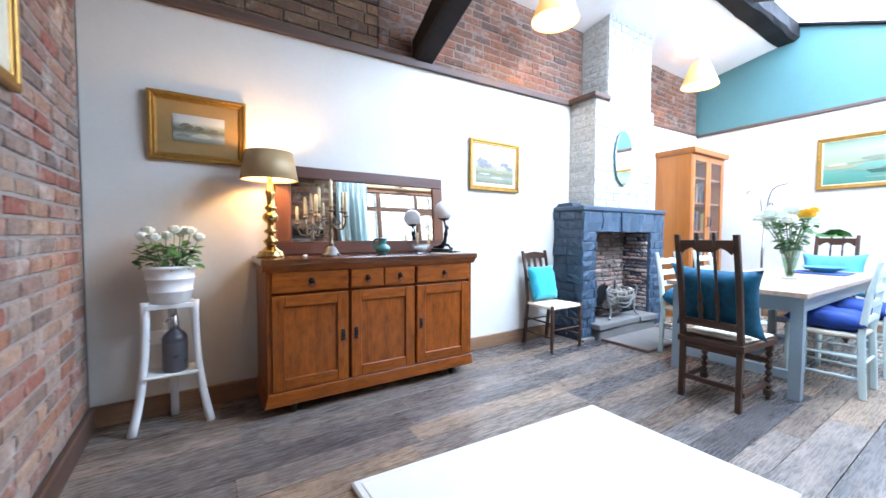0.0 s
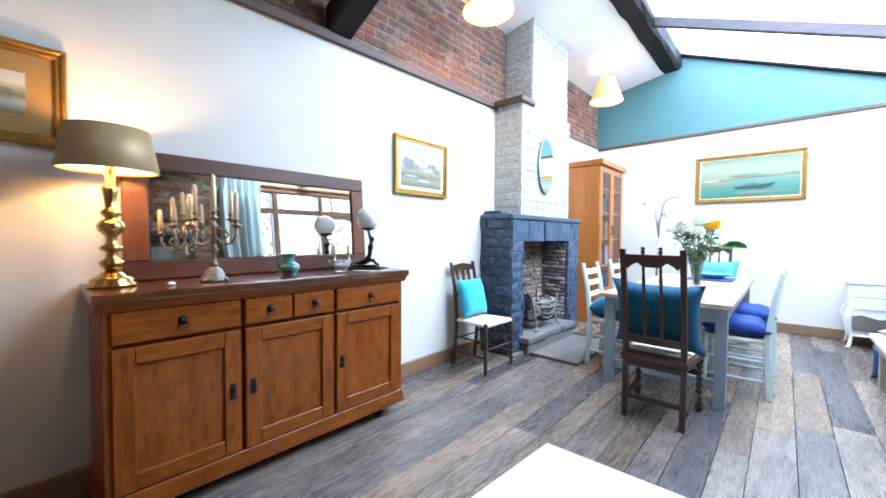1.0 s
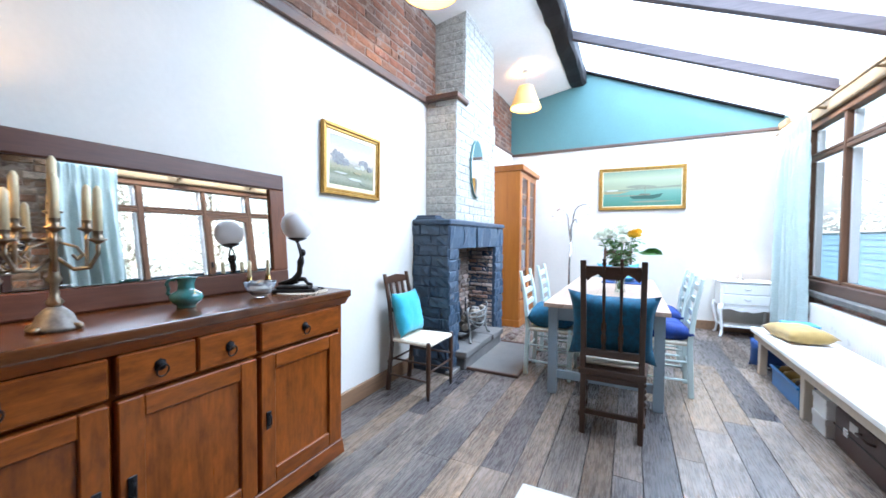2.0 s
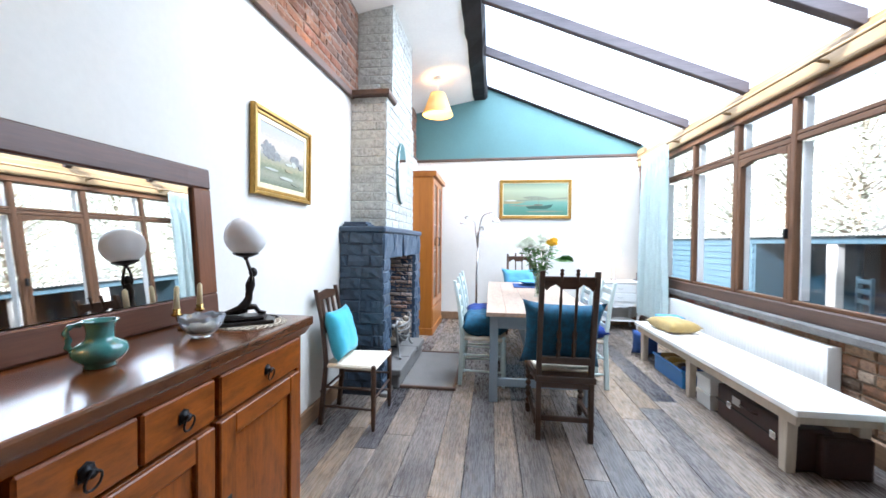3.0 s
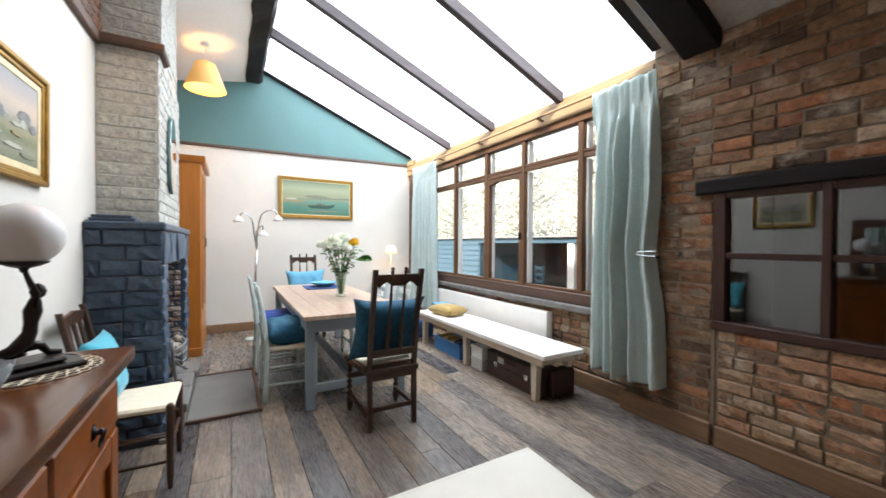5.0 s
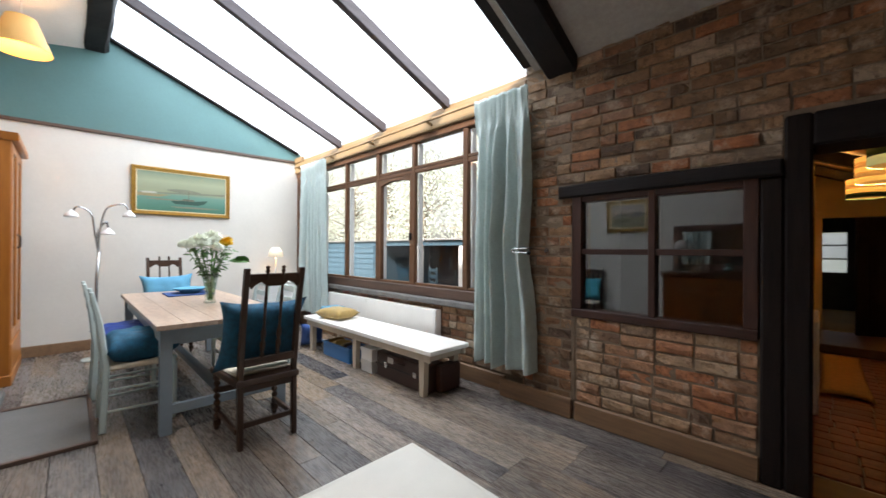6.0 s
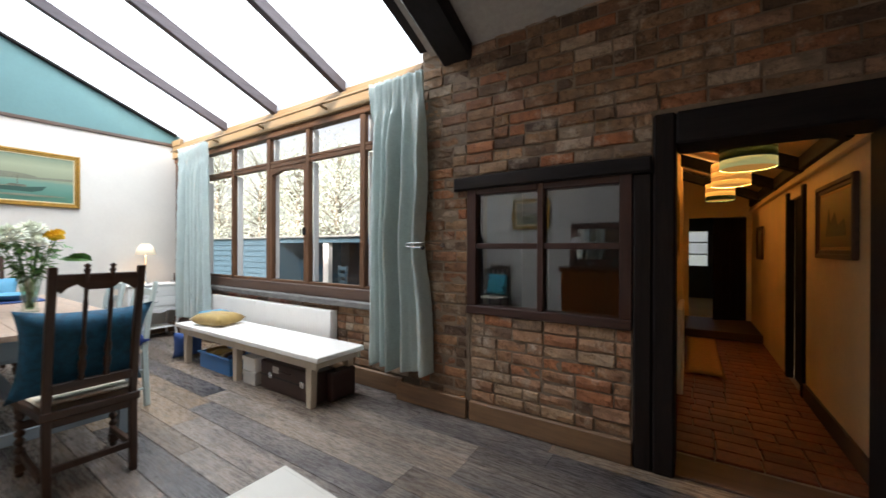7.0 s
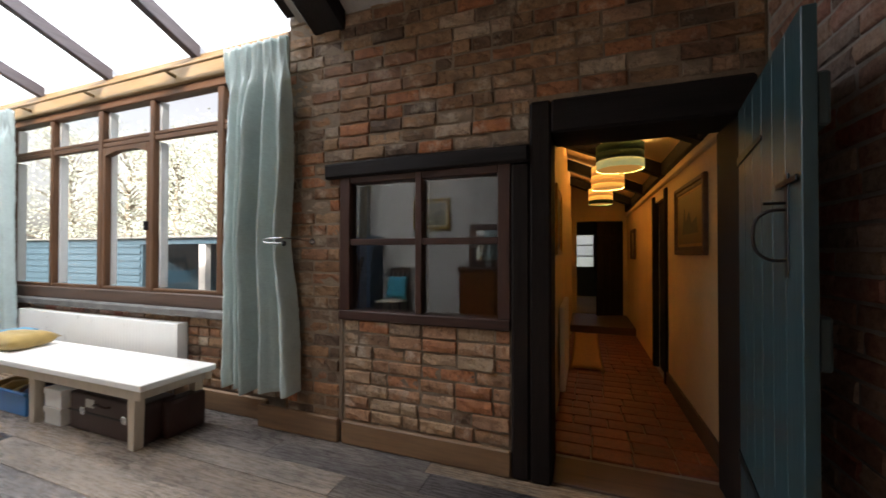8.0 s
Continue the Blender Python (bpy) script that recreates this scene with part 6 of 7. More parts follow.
part("bottle", lathe([(0.06, 0), (0.066, 0.01), (0.066, 0.175), (0.063, 0.18), (0.066, 0.185), (0.064, 0.205), (0.05, 0.228), (0.026, 0.248), (0.022, 0.262)], 24), GREY_BOTTLE, sb)
part("siphon_head", lathe([(0.023, 0.255), (0.025, 0.29), (0.018, 0.30), (0.02, 0.33), (0.008, 0.345)], 14), CHROME, sb, "metal siphon head")
part("spout", tube([(0, 0, 0.315), (-0.03, -0.01, 0.318), (-0.05, -0.015, 0.295)], 0.006, 6), CHROME, sb)
pot = thing("flower_pot", "whitewashed ribbed pot of white roses", "plant", pose(-0.185, 2.80, 0.746))
part("pot", lathe([(0.098, 0), (0.102, 0.005), (0.112, 0.065), (0.116, 0.068), (0.116, 0.074), (0.112, 0.077), (0.122, 0.14), (0.126, 0.143), (0.126, 0.149), (0.122, 0.152), (0.130, 0.20), (0.135, 0.203), (0.135, 0.222), (0.122, 0.222), (0.11, 0.19)], 32), WHITE_POT, pot)
part("soil", lathe([(0.10, 0.18), (0.10, 0.19), (0.01, 0.195)], 16), LEATHER, pot)


def leaf_bm(bm, at, heading, size, tilt, rng):
    m = Matrix.Translation(at) @ Matrix.Rotation(heading, 4, "Z") @ Matrix.Rotation(tilt, 4, "Y") @ Matrix.Rotation(rng.uniform(-0.5, 0.5), 4, "X")
    pts = [(0, 0, 0), (0.35, 0.26, 0.05), (0.75, 0.2, 0.03), (1.0, 0, -0.06), (0.75, -0.2, 0.03), (0.35, -0.26, 0.05), (0.45, 0, -0.03)]
    v = [bm.verts.new(m @ (Vector(p) * size)) for p in pts]
    for a, b in ((0, 1), (1, 2), (2, 3), (3, 4), (4, 5), (5, 0)):
        bm.faces.new((v[a], v[b], v[6])).smooth = True


def pompon(parent, at, r, material, rng):
    """A full round flower head: many pointed petals fanning from its heart."""
    bm = bmesh.new()
    n = 70
    for i in range(n):
        z = 1 - 1.35 * (i + 0.5) / n
        a, s_ = i * 2.39996, math.sqrt(max(0.0, 1 - z * z))
        d = Vector((s_ * math.cos(a), s_ * math.sin(a), z * 0.75)).normalized()
        side = d.cross(Vector((0.3, 0.2, 1))).normalized()
        top = side.cross(d)
        rr = r * rng.uniform(0.85, 1.02)
        w = r * 0.26
        pts = [at + d * rr * 0.2, at + d * rr * 0.65 + side * w, at + d * rr + top * w * 0.5, at + d * rr * 0.65 - side * w, at + d * rr * 0.72 + top * w * 0.7]
        v = [bm.verts.new(q) for q in pts]
        for f in ((0, 1, 4), (1, 2, 4), (2, 3, 4), (3, 0, 4)):
            bm.faces.new([v[k] for k in f])
    lathe([(0.05 * r, -0.3 * r), (0.5 * r, -0.12 * r), (0.68 * r, 0.1 * r), (0.52 * r, 0.40 * r), (0.02 * r, 0.56 * r)], 12, bm, at)
    return part("bloom", bm, material, parent)


def rosebud(parent, at, r, rng):
    """A half-open rose: an egg of wrapped petals with a few loose ones."""
    bm = bmesh.new()
    lathe([(0.15 * r, -0.35 * r), (0.5 * r, -0.15 * r), (0.62 * r, 0.2 * r), (0.55 * r, 0.6 * r), (0.38 * r, 0.85 * r), (0.16 * r, 0.80 * r), (0.02 * r, 0.92 * r)], 12, bm, at)
    turn = rng.uniform(0, 6)
    for i in range(6):
        a = turn + i * 1.05
        out, side, up = Vector((math.cos(a), math.sin(a), 0)), Vector((-math.sin(a), math.cos(a), 0)), Vector((0, 0, 1))
        k = rng.uniform(0.85, 1.15)
        pts = [at + out * 0.2 * r - up * 0.3 * r, at + out * 0.66 * r + side * 0.42 * r + up * 0.1 * r, at + out * 0.82 * r * k + side * 0.28 * r + up * 0.6 * r, at + out * 0.86 * r * k - side * 0.28 * r + up * 0.62 * r, at + out * 0.66 * r - side * 0.42 * r + up * 0.1 * r]
        bm.faces.new([bm.verts.new(q) for q in pts])
    return part("bloom", bm, PETAL_WHITE, parent)


rng = random.Random(44)
for i in range(9):
    side = -1 if i % 2 else 1
    top = (side * 0.085 + rng.uniform(-0.065, 0.065), rng.uniform(-0.09, 0.09), rng.uniform(0.37, 0.43))
    part("stem", tube([(0.3 * top[0], 0.3 * top[1], 0.18), (0.7 * top[0], 0.7 * top[1], 0.28), top], 0.003, 5), STEM, pot)
    rosebud(pot, Vector(top), 0.042, rng)
fol = bmesh.new()
for i in range(150):
    a, r, z = rng.uniform(0, 6.28), 0.14 * rng.random() ** 0.6, rng.uniform(0.20, 0.345)
    leaf_bm(fol, Vector((r * math.cos(a), r * math.sin(a) * 0.85, z)), a + rng.uniform(-0.8, 0.8), rng.uniform(0.045, 0.075), rng.uniform(-0.6, 0.6), rng)
part("foliage", fol, LEAF, pot, "dark green rose leaves")

sk = thing("wall_socket", "white plastic double wall socket low on the plaster", "socket", pose(-0.272, YL - 0.0205, 0.50))
part("plate", box(-0.073, 0.073, -0.009, 0.0, -0.043, 0.043, 0.004, 2), WHITE_PAINT, sk)
for x in (-0.045, 0.045):
    part("switch", box(x - 0.009, x + 0.009, -0.013, -0.0092, 0.010, 0.030, 0.002), WHITE_PAINT, sk)
    part("slot", box(x - 0.011, x + 0.011, -0.0096, -0.0088, -0.022, -0.004, 0), IRON_GREY, sk, "dark pin slots")

# ---- vase on the table ----
vs = thing("flower_vase", "clear glass vase of white and yellow flowers", "vase", pose(4.42, 1.142, 0.769) @ Matrix.Scale(1.15, 4))
part("vase", lathe([(0.045, 0), (0.047, 0.008), (0.036, 0.03), (0.042, 0.12), (0.06, 0.22), (0.064, 0.24), (0.061, 0.24), (0.057, 0.22), (0.038, 0.12), (0.02, 0.02)], 28), CLEAR_GLASS, vs, "clear glass vase")
part("water", lathe([(0.018, 0.022), (0.036, 0.12), (0.046, 0.165), (0.001, 0.166)], 24), VASE_WATER, vs, "greenish water")
rng = random.Random(12)
heads = [(-0.07, 0.09, 0.46, 0.095, PETAL_WHITE, 6), (-0.02, -0.01, 0.50, 0.085, PETAL_WHITE, 6), (-0.10, 0.16, 0.44, 0.07, PETAL_WHITE, 5), (-0.05, -0.10, 0.46, 0.062, PETAL_YELLOW, 5), (-0.02, -0.13, 0.49, 0.04, PETAL_YELLOW, 4), (0.08, 0.06, 0.47, 0.05, PETAL_YELLOW, 4), (0.05, 0.17, 0.44, 0.06, PETAL_WHITE, 4), (-0.12, -0.02, 0.42, 0.06, PETAL_WHITE, 5), (0.10, -0.05, 0.45, 0.075, PETAL_WHITE, 5)]
for x, y, z, r, mt, n in heads:
    z += 0.03
    part("stem", tube([(-x * 0.12, -y * 0.12, 0.03), (x * 0.15, y * 0.15, 0.18), (x * 0.35, y * 0.35, 0.27), (x, y, z)], 0.0035, 6), STEM, vs)
    pompon(vs, Vector((x, y, z)), r, mt, rng)
for i in range(9):
    a = 2.4 * i
    part("stem", tube([(0.015 * math.cos(a + 2), 0.015 * math.sin(a + 2), 0.03), (0.025 * math.cos(a), 0.025 * math.sin(a), 0.16), (0.05 * math.cos(a), 0.05 * math.sin(a), 0.26), (0.13 * math.cos(a), 0.13 * math.sin(a), 0.40 + 0.012 * i)], 0.0028, 5), STEM, vs)
fol = bmesh.new()
for i in range(230):
    a, z = rng.uniform(0, 6.28), rng.uniform(0.22, 0.47)
    r = (0.035 + 0.62 * (z - 0.22)) * rng.random() ** 0.6
    leaf_bm(fol, Vector((r * math.cos(a), r * math.sin(a), z)), a + rng.uniform(-0.8, 0.8), rng.uniform(0.035, 0.065), rng.uniform(-0.5, 0.7), rng)
for i in range(5):
    leaf_bm(fol, Vector((0.0, -0.13 - 0.018 * i, 0.345 + 0.010 * i)), -1.57 + 0.22 * (i - 1.5), 0.15, 0.05 + 0.07 * i, rng)
part("foliage", fol, LEAF, vs, "loose green leaves")
single("folded_cloth", box(5.15, 5.55, 0.92, 1.36, 0.770, 0.783, 0.006), NAVY_CLOTH, "folded dark blue cloth on the table", "folded cloth")
dish = thing("dish", "pale blue shallow dish on a folded cloth", "dish", pose(5.36, 1.12, 0.784))
part("body", lathe([(0.08, 0), (0.085, 0.006), (0.15, 0.04), (0.17, 0.055), (0.165, 0.056), (0.14, 0.042), (0.05, 0.014)], 28), PALE_BLUE_CLOTH, dish)

# ---- hearth ----
grate = thing("fire_grate", "black iron fire basket with a bowed front", "fire grate", pose(4.16, 2.60, 0.186))
part("base", box(-0.24, 0.24, -0.02, 0.24, 0.10, 0.115, 0.003), IRON, grate)
for x in (-0.24, 0.24):
    # front iron greyer than the rear: light falling on it is coloured in
    part("front_leg", tube(smoothed([(x * 1.22, -0.07, 0.008), (x * 1.08, -0.05, 0.03), (x * 0.98, -0.04, 0.10), (x * 1.06, -0.03, 0.19), (x * 1.2, -0.03, 0.27), (x * 1.24, -0.03, 0.34), (x * 1.05, -0.03, 0.37)]), 0.0115, 8), IRON_GREY, grate, "curled iron leg")
    part("rear_leg", tube([(x, 0.22, 0.0), (x, 0.22, 0.40)], 0.011, 8), IRON, grate)
for z, sag, b in ((0.31, 0.0, 0.05), (0.27, 0.02, 0.055), (0.25, 0.08, 0.05), (0.245, 0.125, 0.04)):
    part("front_bar", tube([(x, -0.03 - b * (1 - (x / 0.25) ** 2), z - sag * (1 - (x / 0.25) ** 2)) for x in [-0.25 + 0.05 * i for i in range(11)]], 0.008, 7), IRON_GREY, grate, "bowed iron bar")
for i in range(5):
    x = -0.16 + 0.08 * i
    low = 0.245 - 0.125 * (1 - (x / 0.25) ** 2)
    part("upright", tube([(x, -0.055, low), (x, -0.08, 0.22), (x, -0.075, 0.31)], 0.005, 6), IRON_GREY, grate)
for i in range(9):
    x, a = -0.2 + 0.05 * i, 0.35 * (i % 3)
    part("coal", moved(cushion(0.075, 0.06, 0.055, 6, 200 + i), pose(x, -0.01 + 0.05 * (i % 2), 0.265 + 0.02 * (i % 3), 20 * a, 15, 40 * i)), HEARTH if i % 2 else BARK, grate, "pale split kindling and ash")
part("back_plate", prism([(-0.16, 0.10), (0.16, 0.10), (0.16, 0.26), (0.09, 0.34), (0, 0.37), (-0.09, 0.34), (-0.16, 0.26)], "y", 0.225, 0.24, 0.004), IRON, grate)
for i, (x, y, z, a) in enumerate(((-0.08, 0.06, 0.15, 12), (0.07, 0.10, 0.15, -8), (0.0, 0.08, 0.215, 25), (0.1, 0.05, 0.21, -30))):
    single("log", moved(lathe([(0.03, -0.17), (0.038, -0.16), (0.036, 0.0), (0.04, 0.15), (0.03, 0.165)], 10), pose(4.16 + x, 2.60 + y, 0.186 + z, 0, 90, a)), BARK, "rough split log in the grate", "log", None, "logs in the grate")
om = thing("oval_mirror", "oval frameless mirror with a dark rim on the chimney", "mirror", pose(4.185, 2.60, 2.06))
def oval(a, b, y0, y1):
    return prism([(a * math.cos(i * math.pi / 24), b * math.sin(i * math.pi / 24)) for i in range(48)], "y", y0, y1, 0.002)
part("back", oval(0.173, 0.317, 0.0, 0.02), TEAL, om, "thin blue-green painted rim")
part("glass", oval(0.168, 0.312, -0.004, -0.001), MIRROR, om, "oval mirror glass")
for i, (x0, x1, y0, y1) in enumerate(((3.43, 3.61, 2.72, 2.95), (3.44, 3.59, 2.74, 2.94))):
    single("slate_tile", box(x0, x1, y0, y1, 1.476 + 0.02 * i, 1.495 + 0.02 * i, 0.003), BLUE_MORTAR, "dark slate block stacked on the mantel", "slate block", None, "slate blocks")

# ---- under the bench and by the window ----
tub = thing("storage_tub", "blue plastic tub full of shoes under the bench", "tub", pose(4.30, -0.25, 0))
for x0, x1, y0, y1 in ((-0.30, 0.30, 0.12, 0.13), (-0.30, 0.30, -0.13, -0.12), (-0.30, -0.29, -0.12, 0.12), (0.29, 0.30, -0.12, 0.12)):
    part("wall", box(x0, x1, y0, y1, 0.0, 0.17, 0.004), BLUE_PLASTIC, tub)
part("bottom", box(-0.29, 0.29, -0.12, 0.12, 0.0, 0.01, 0), BLUE_PLASTIC, tub)
part("rim", box(-0.315, 0.315, 0.125, 0.15, 0.155, 0.175, 0.005), BLUE_PLASTIC, tub)
rng = random.Random(3)
for i in range(6):
    x = 4.09 + 0.085 * i
    sole = cushion(0.24, 0.09, 0.09, 8, 60 + i)
    single("shoe", moved(sole, pose(x, -0.25, 0.13 + 0.02 * (i % 2), 10, rng.uniform(-15, 15), 80 + rng.uniform(-20, 20))), rng.choice([LEATHER, OLIVE_MOUNT, NAVY_CLOTH, MUSTARD]), "worn shoe lying in the blue tub", "shoe", None, "shoes in the tub")
for i, (z0, z1, mt) in enumerate(((0.0, 0.12, CARD), (0.121, 0.25, WHITE_PAINT))):
    b = single("storage_box", box(3.56, 3.76, -0.42, -0.12, z0, z1, 0.004), mt, "pale lidded cardboard box under the bench", "box", None, "boxes under the bench")
    part("lid", box(3.555, 3.765, -0.425, -0.115, z1 - 0.04, z1 + 0.0005, 0.003), mt, b)
sc = thing("suitcase", "old brown leather suitcase under the bench", "suitcase", pose(3.12, -0.27, 0))
part("body", box(-0.38, 0.38, -0.09, 0.13, 0.0, 0.255, 0.02, 3), LEATHER, sc)
part("strap", box(-0.385, 0.385, 0.128, 0.134, 0.125, 0.137, 0.002), IRON, sc)
for x in (-0.22, 0.22):
    part("lock", box(x - 0.025, x + 0.025, 0.131, 0.139, 0.115, 0.165, 0.003), CHROME, sc, "tarnished metal lock")
part("handle", tube([(-0.07, 0.13, 0.20), (-0.06, 0.155, 0.205), (0.06, 0.155, 0.205), (0.07, 0.13, 0.20)], 0.008, 7), LEATHER, sc)
part("label", box(0.10, 0.19, 0.131, 0.1335, 0.17, 0.225, 0), CARD, sc, "torn pale paper label")
sc2 = single("suitcase", box(2.68, 2.79, -0.52, -0.26, 0.0, 0.24, 0.02, 2), LEATHER, "dark leather case standing under the bench end", "suitcase")
bag = single("cloth_bag", moved(cushion(0.30, 0.30, 0.20, 12, 77), pose(5.12, -0.22, 0.15, 85, 0, 80)), NAVY_CLOTH, "slumped navy cloth bag beside the bench", "bag")


def nightstand():
    s = thing("nightstand", "white painted nightstand with two drawers and cabriole legs", "nightstand", pose(6.54, -0.32, 0, 0, 0, -90))
    w, d = 0.29, 0.19
    part("top", prism([(-w - 0.02, -d - 0.02), (w + 0.02, -d - 0.02), (w + 0.02, d), (-w - 0.02, d)], "z", 0.735, 0.76, 0.008), WHITE_PAINT, s)
    part("body", box(-w, w, -d, d, 0.42, 0.735, 0.006), WHITE_PAINT, s)
    for z in (0.455, 0.59):
        dr = part("drawer", box(-w + 0.03, w - 0.03, -d - 0.012, -d + 0.01, z, z + 0.125, 0.006), WHITE_PAINT, s)
        part("handle", tube([(-0.035, -d - 0.012, z + 0.07), (-0.02, -d - 0.03, z + 0.06), (0.02, -d - 0.03, z + 0.06), (0.035, -d - 0.012, z + 0.07)], 0.004, 6), CHROME, dr)
    part("skirt", prism([(-w, 0.42), (w, 0.42), (w, 0.36), (0.18, 0.39), (0.06, 0.35), (0, 0.37), (-0.06, 0.35), (-0.18, 0.39), (-w, 0.36)], "y", -d, -d + 0.015, 0.003), WHITE_PAINT, s)
    for x in (-1, 1):
        for y in (-1, 1):
            pts = [(x * (w - 0.03 + o), y * (d - 0.03 + o), z) for o, z in ((0.02, 0.45), (0.035, 0.38), (0.02, 0.25), (0.0, 0.12), (0.012, 0.03), (0.03, 0.004))]
            part("leg", tube(pts, [0.028, 0.03, 0.021, 0.015, 0.016, 0.02], 10), WHITE_PAINT, s)
    part("shelf", box(-w + 0.03, w - 0.03, -d + 0.03, d - 0.03, 0.14, 0.155, 0.003), WHITE_PAINT, s)
nightstand()
nl = thing("bedside_lamp", "small lit lamp with a white shade and brass stem", "lamp", pose(6.55, -0.28, 0.761))
part("base", lathe([(0.05, 0), (0.05, 0.01), (0.015, 0.022), (0.006, 0.03), (0.006, 0.42)], 18), CHROME, nl)
o = part("shade", lathe([(0.116, 0.40), (0.118, 0.40), (0.09, 0.50), (0.05, 0.55), (0.048, 0.55)], 28), glowing("lit_white_shade", (1.0, 0.88, 0.70), 0.35), nl, "lit white shade")
open_ends(o)

# ---- open plank door and corridor things ----
leaf = thing("plank_door", "teal painted plank door standing open with iron latch", "door", pose(-0.50, -0.60, 0.012, 0, 0, 81))
for i in range(6):
    a, b = 0.82 * i / 6, 0.82 * (i + 1) / 6
    part("board", box(a + 0.0005, b - 0.0005, -0.02, 0.012, 0.0, 1.825, 0.0025), DOOR_TEAL, leaf)
for z in (0.25, 0.90, 1.52):
    part("ledge", box(0.04, 0.80, 0.0125, 0.042, z, z + 0.14, 0.006), DOOR_TEAL, leaf)
part("handle", tube(smoothed([(0.70, -0.02, 1.32), (0.70, -0.06, 1.318), (0.695, -0.088, 1.295), (0.693, -0.095, 1.25), (0.695, -0.088, 1.205), (0.70, -0.06, 1.18), (0.70, -0.02, 1.178)]), 0.0048, 8), IRON, leaf, "black iron D handle")
part("latch_plate", box(0.685, 0.715, -0.024, -0.02, 1.13, 1.42, 0.002), IRON, leaf)
part("thumb_latch", prism([(0.69, -0.075), (0.71, -0.075), (0.705, -0.024), (0.695, -0.024)], "z", 1.335, 1.343, 0.002), IRON, leaf)
part("latch_bar", box(0.62, 0.81, -0.03, -0.0245, 1.385, 1.402, 0.002), IRON, leaf)
for z in (0.30, 1.58):
    part("hinge", prism([(0.0, z), (0.42, z + 0.012), (0.42, z + 0.028), (0.0, z + 0.04)], "y", -0.026, -0.0205, 0.001), IRON, leaf, "black iron strap hinge")
framed("painting", "dark framed town view on the corridor wall", pose(-0.563, -1.74, 1.46, 0, 0, 90), 0.80, 0.52, ROAD, TRIM_WOOD_Y, 0.06, GILT, 0.02, 0.03, blobs=[([(0.2, 0.2), (0.3, 0.75), (0.36, 0.45), (0.5, 0.65), (0.6, 0.4), (0.8, 0.5), (0.85, 0.2)], DARK_TREE)])
framed("painting", "small dark framed picture in the corridor", pose(-0.563, -5.0, 1.35, 0, 0, 90), 0.45, 0.45, ROAD, TRIM_WOOD_Y, 0.05, None, 0.0, 0.03)
framed("painting", "gilt framed picture on the corridor wall", pose(0.358, -1.6, 1.45, 0, 0, -90), 0.6, 0.5, ROAD, GILT, 0.05, None, 0.0, 0.03)
fleece = cushion(0.34, 2.0, 0.05, 14, 90)
single("corridor_mat", moved(fleece, pose(0.13, -3.65, 0.026)), MAT_CLOTH, "tan sheepskin runner on the corridor tiles", "mat")
rad2 = single("corridor_radiator", box(0.30, 0.345, -2.55, -1.75, 0.10, 0.78, 0.01), RADIATOR, "white panel radiator on the corridor wall", "radiator")
part("pipe", tube([(0.325, -2.5, 0.0), (0.325, -2.5, 0.12)], 0.008), CHROME, rad2)
part("valve", lathe([(0.016, 0.06), (0.02, 0.07), (0.02, 0.10), (0.01, 0.11)], 10, None, (0.325, -2.5, 0.0)), WHITE_PAINT, rad2)
dl = thing("corridor_door", "dark stained door half open at the corridor end", "door", pose(-0.50, -6.0, 0.111, 0, 0, 25))
for i in range(4):
    part("board", box(0.01 + 0.12 * i, 0.128 + 0.12 * i, -0.02, 0.02, 0.0, 1.66, 0.004), DARK_POST, dl)
part("ledge", box(0.02, 0.48, 0.0205, 0.04, 1.3, 1.42, 0.004), DARK_POST, dl)

# ---- garden ----
setting("ground", box(-60, 60, -120, -1.02, -0.30, -0.14, 0), LAWN, "rough garden ground behind the house", "ground")
shed = thing("garden_shed", "low blue-grey clad shed with open bays and corrugated roof", "shed", pose(0, -3.7, -0.14))
for i in range(11):
    z = 0.02 + 0.145 * i
    part("cladding_board", prism([(-0.02, z), (0.03, z), (0.002, z + 0.147), (-0.02, z + 0.147)], "x", 8.75, 14.5, 0), SHED_BLUE, shed)
part("back_wall", box(3.9, 14.5, -2.0, -1.95, 0.0, 1.6, 0), SHED_SHADE, shed)
part("floor_slab", box(3.9, 14.5, -1.95, 0.02, 0.0, 0.015, 0), SHED_SHADE, shed)
for x in (4.4, 8.75):
    part("partition", box(x - 0.05, x, -1.95, 0.0, 0.0, 1.6, 0), SHED_BLUE, shed)
for x in (5.58, 6.98):
    part("post", box(x - 0.09, x + 0.09, -0.12, 0.0, 0.0, 1.6, 0.008), WHITE_PAINT, shed, "white painted post")
part("fascia", box(3.9, 14.5, -0.02, 0.025, 1.52, 1.64, 0.004), SHED_BLUE, shed)
corr = bmesh.new()
prev = None
for i in range(0, 621):
    x = 3.8 + 0.0175 * i
    z = 0.018 * math.sin(i * math.pi / 2)
    ring = [corr.verts.new((x, y, zz + z)) for y, zz in ((0.12, 1.66), (-2.1, 1.60), (-2.1, 1.59), (0.12, 1.65))]
    if prev:
        for k in range(4):
            corr.faces.new((prev[k], ring[k], ring[(k + 1) % 4], prev[(k + 1) % 4]))
    prev = ring
part("corrugated_roof", corr, SHED_ROOF, shed, "grey corrugated sheet roof")
gc = thing("garden_chair", "blue painted garden chair in the open shed bay", "chair", pose(6.6, -4.1, -0.125, 0, 0, 160))
part("seat", box(-0.22, 0.22, -0.22, 0.22, 0.42, 0.45, 0.005), SHED_BLUE, gc)
for x in (-0.2, 0.2):
    for y in (-0.2, 0.2):
        part("leg", box(x - 0.02, x + 0.02, y - 0.02, y + 0.02, 0.0, 0.42 if y > 0 else 1.0, 0.003), SHED_BLUE, gc)
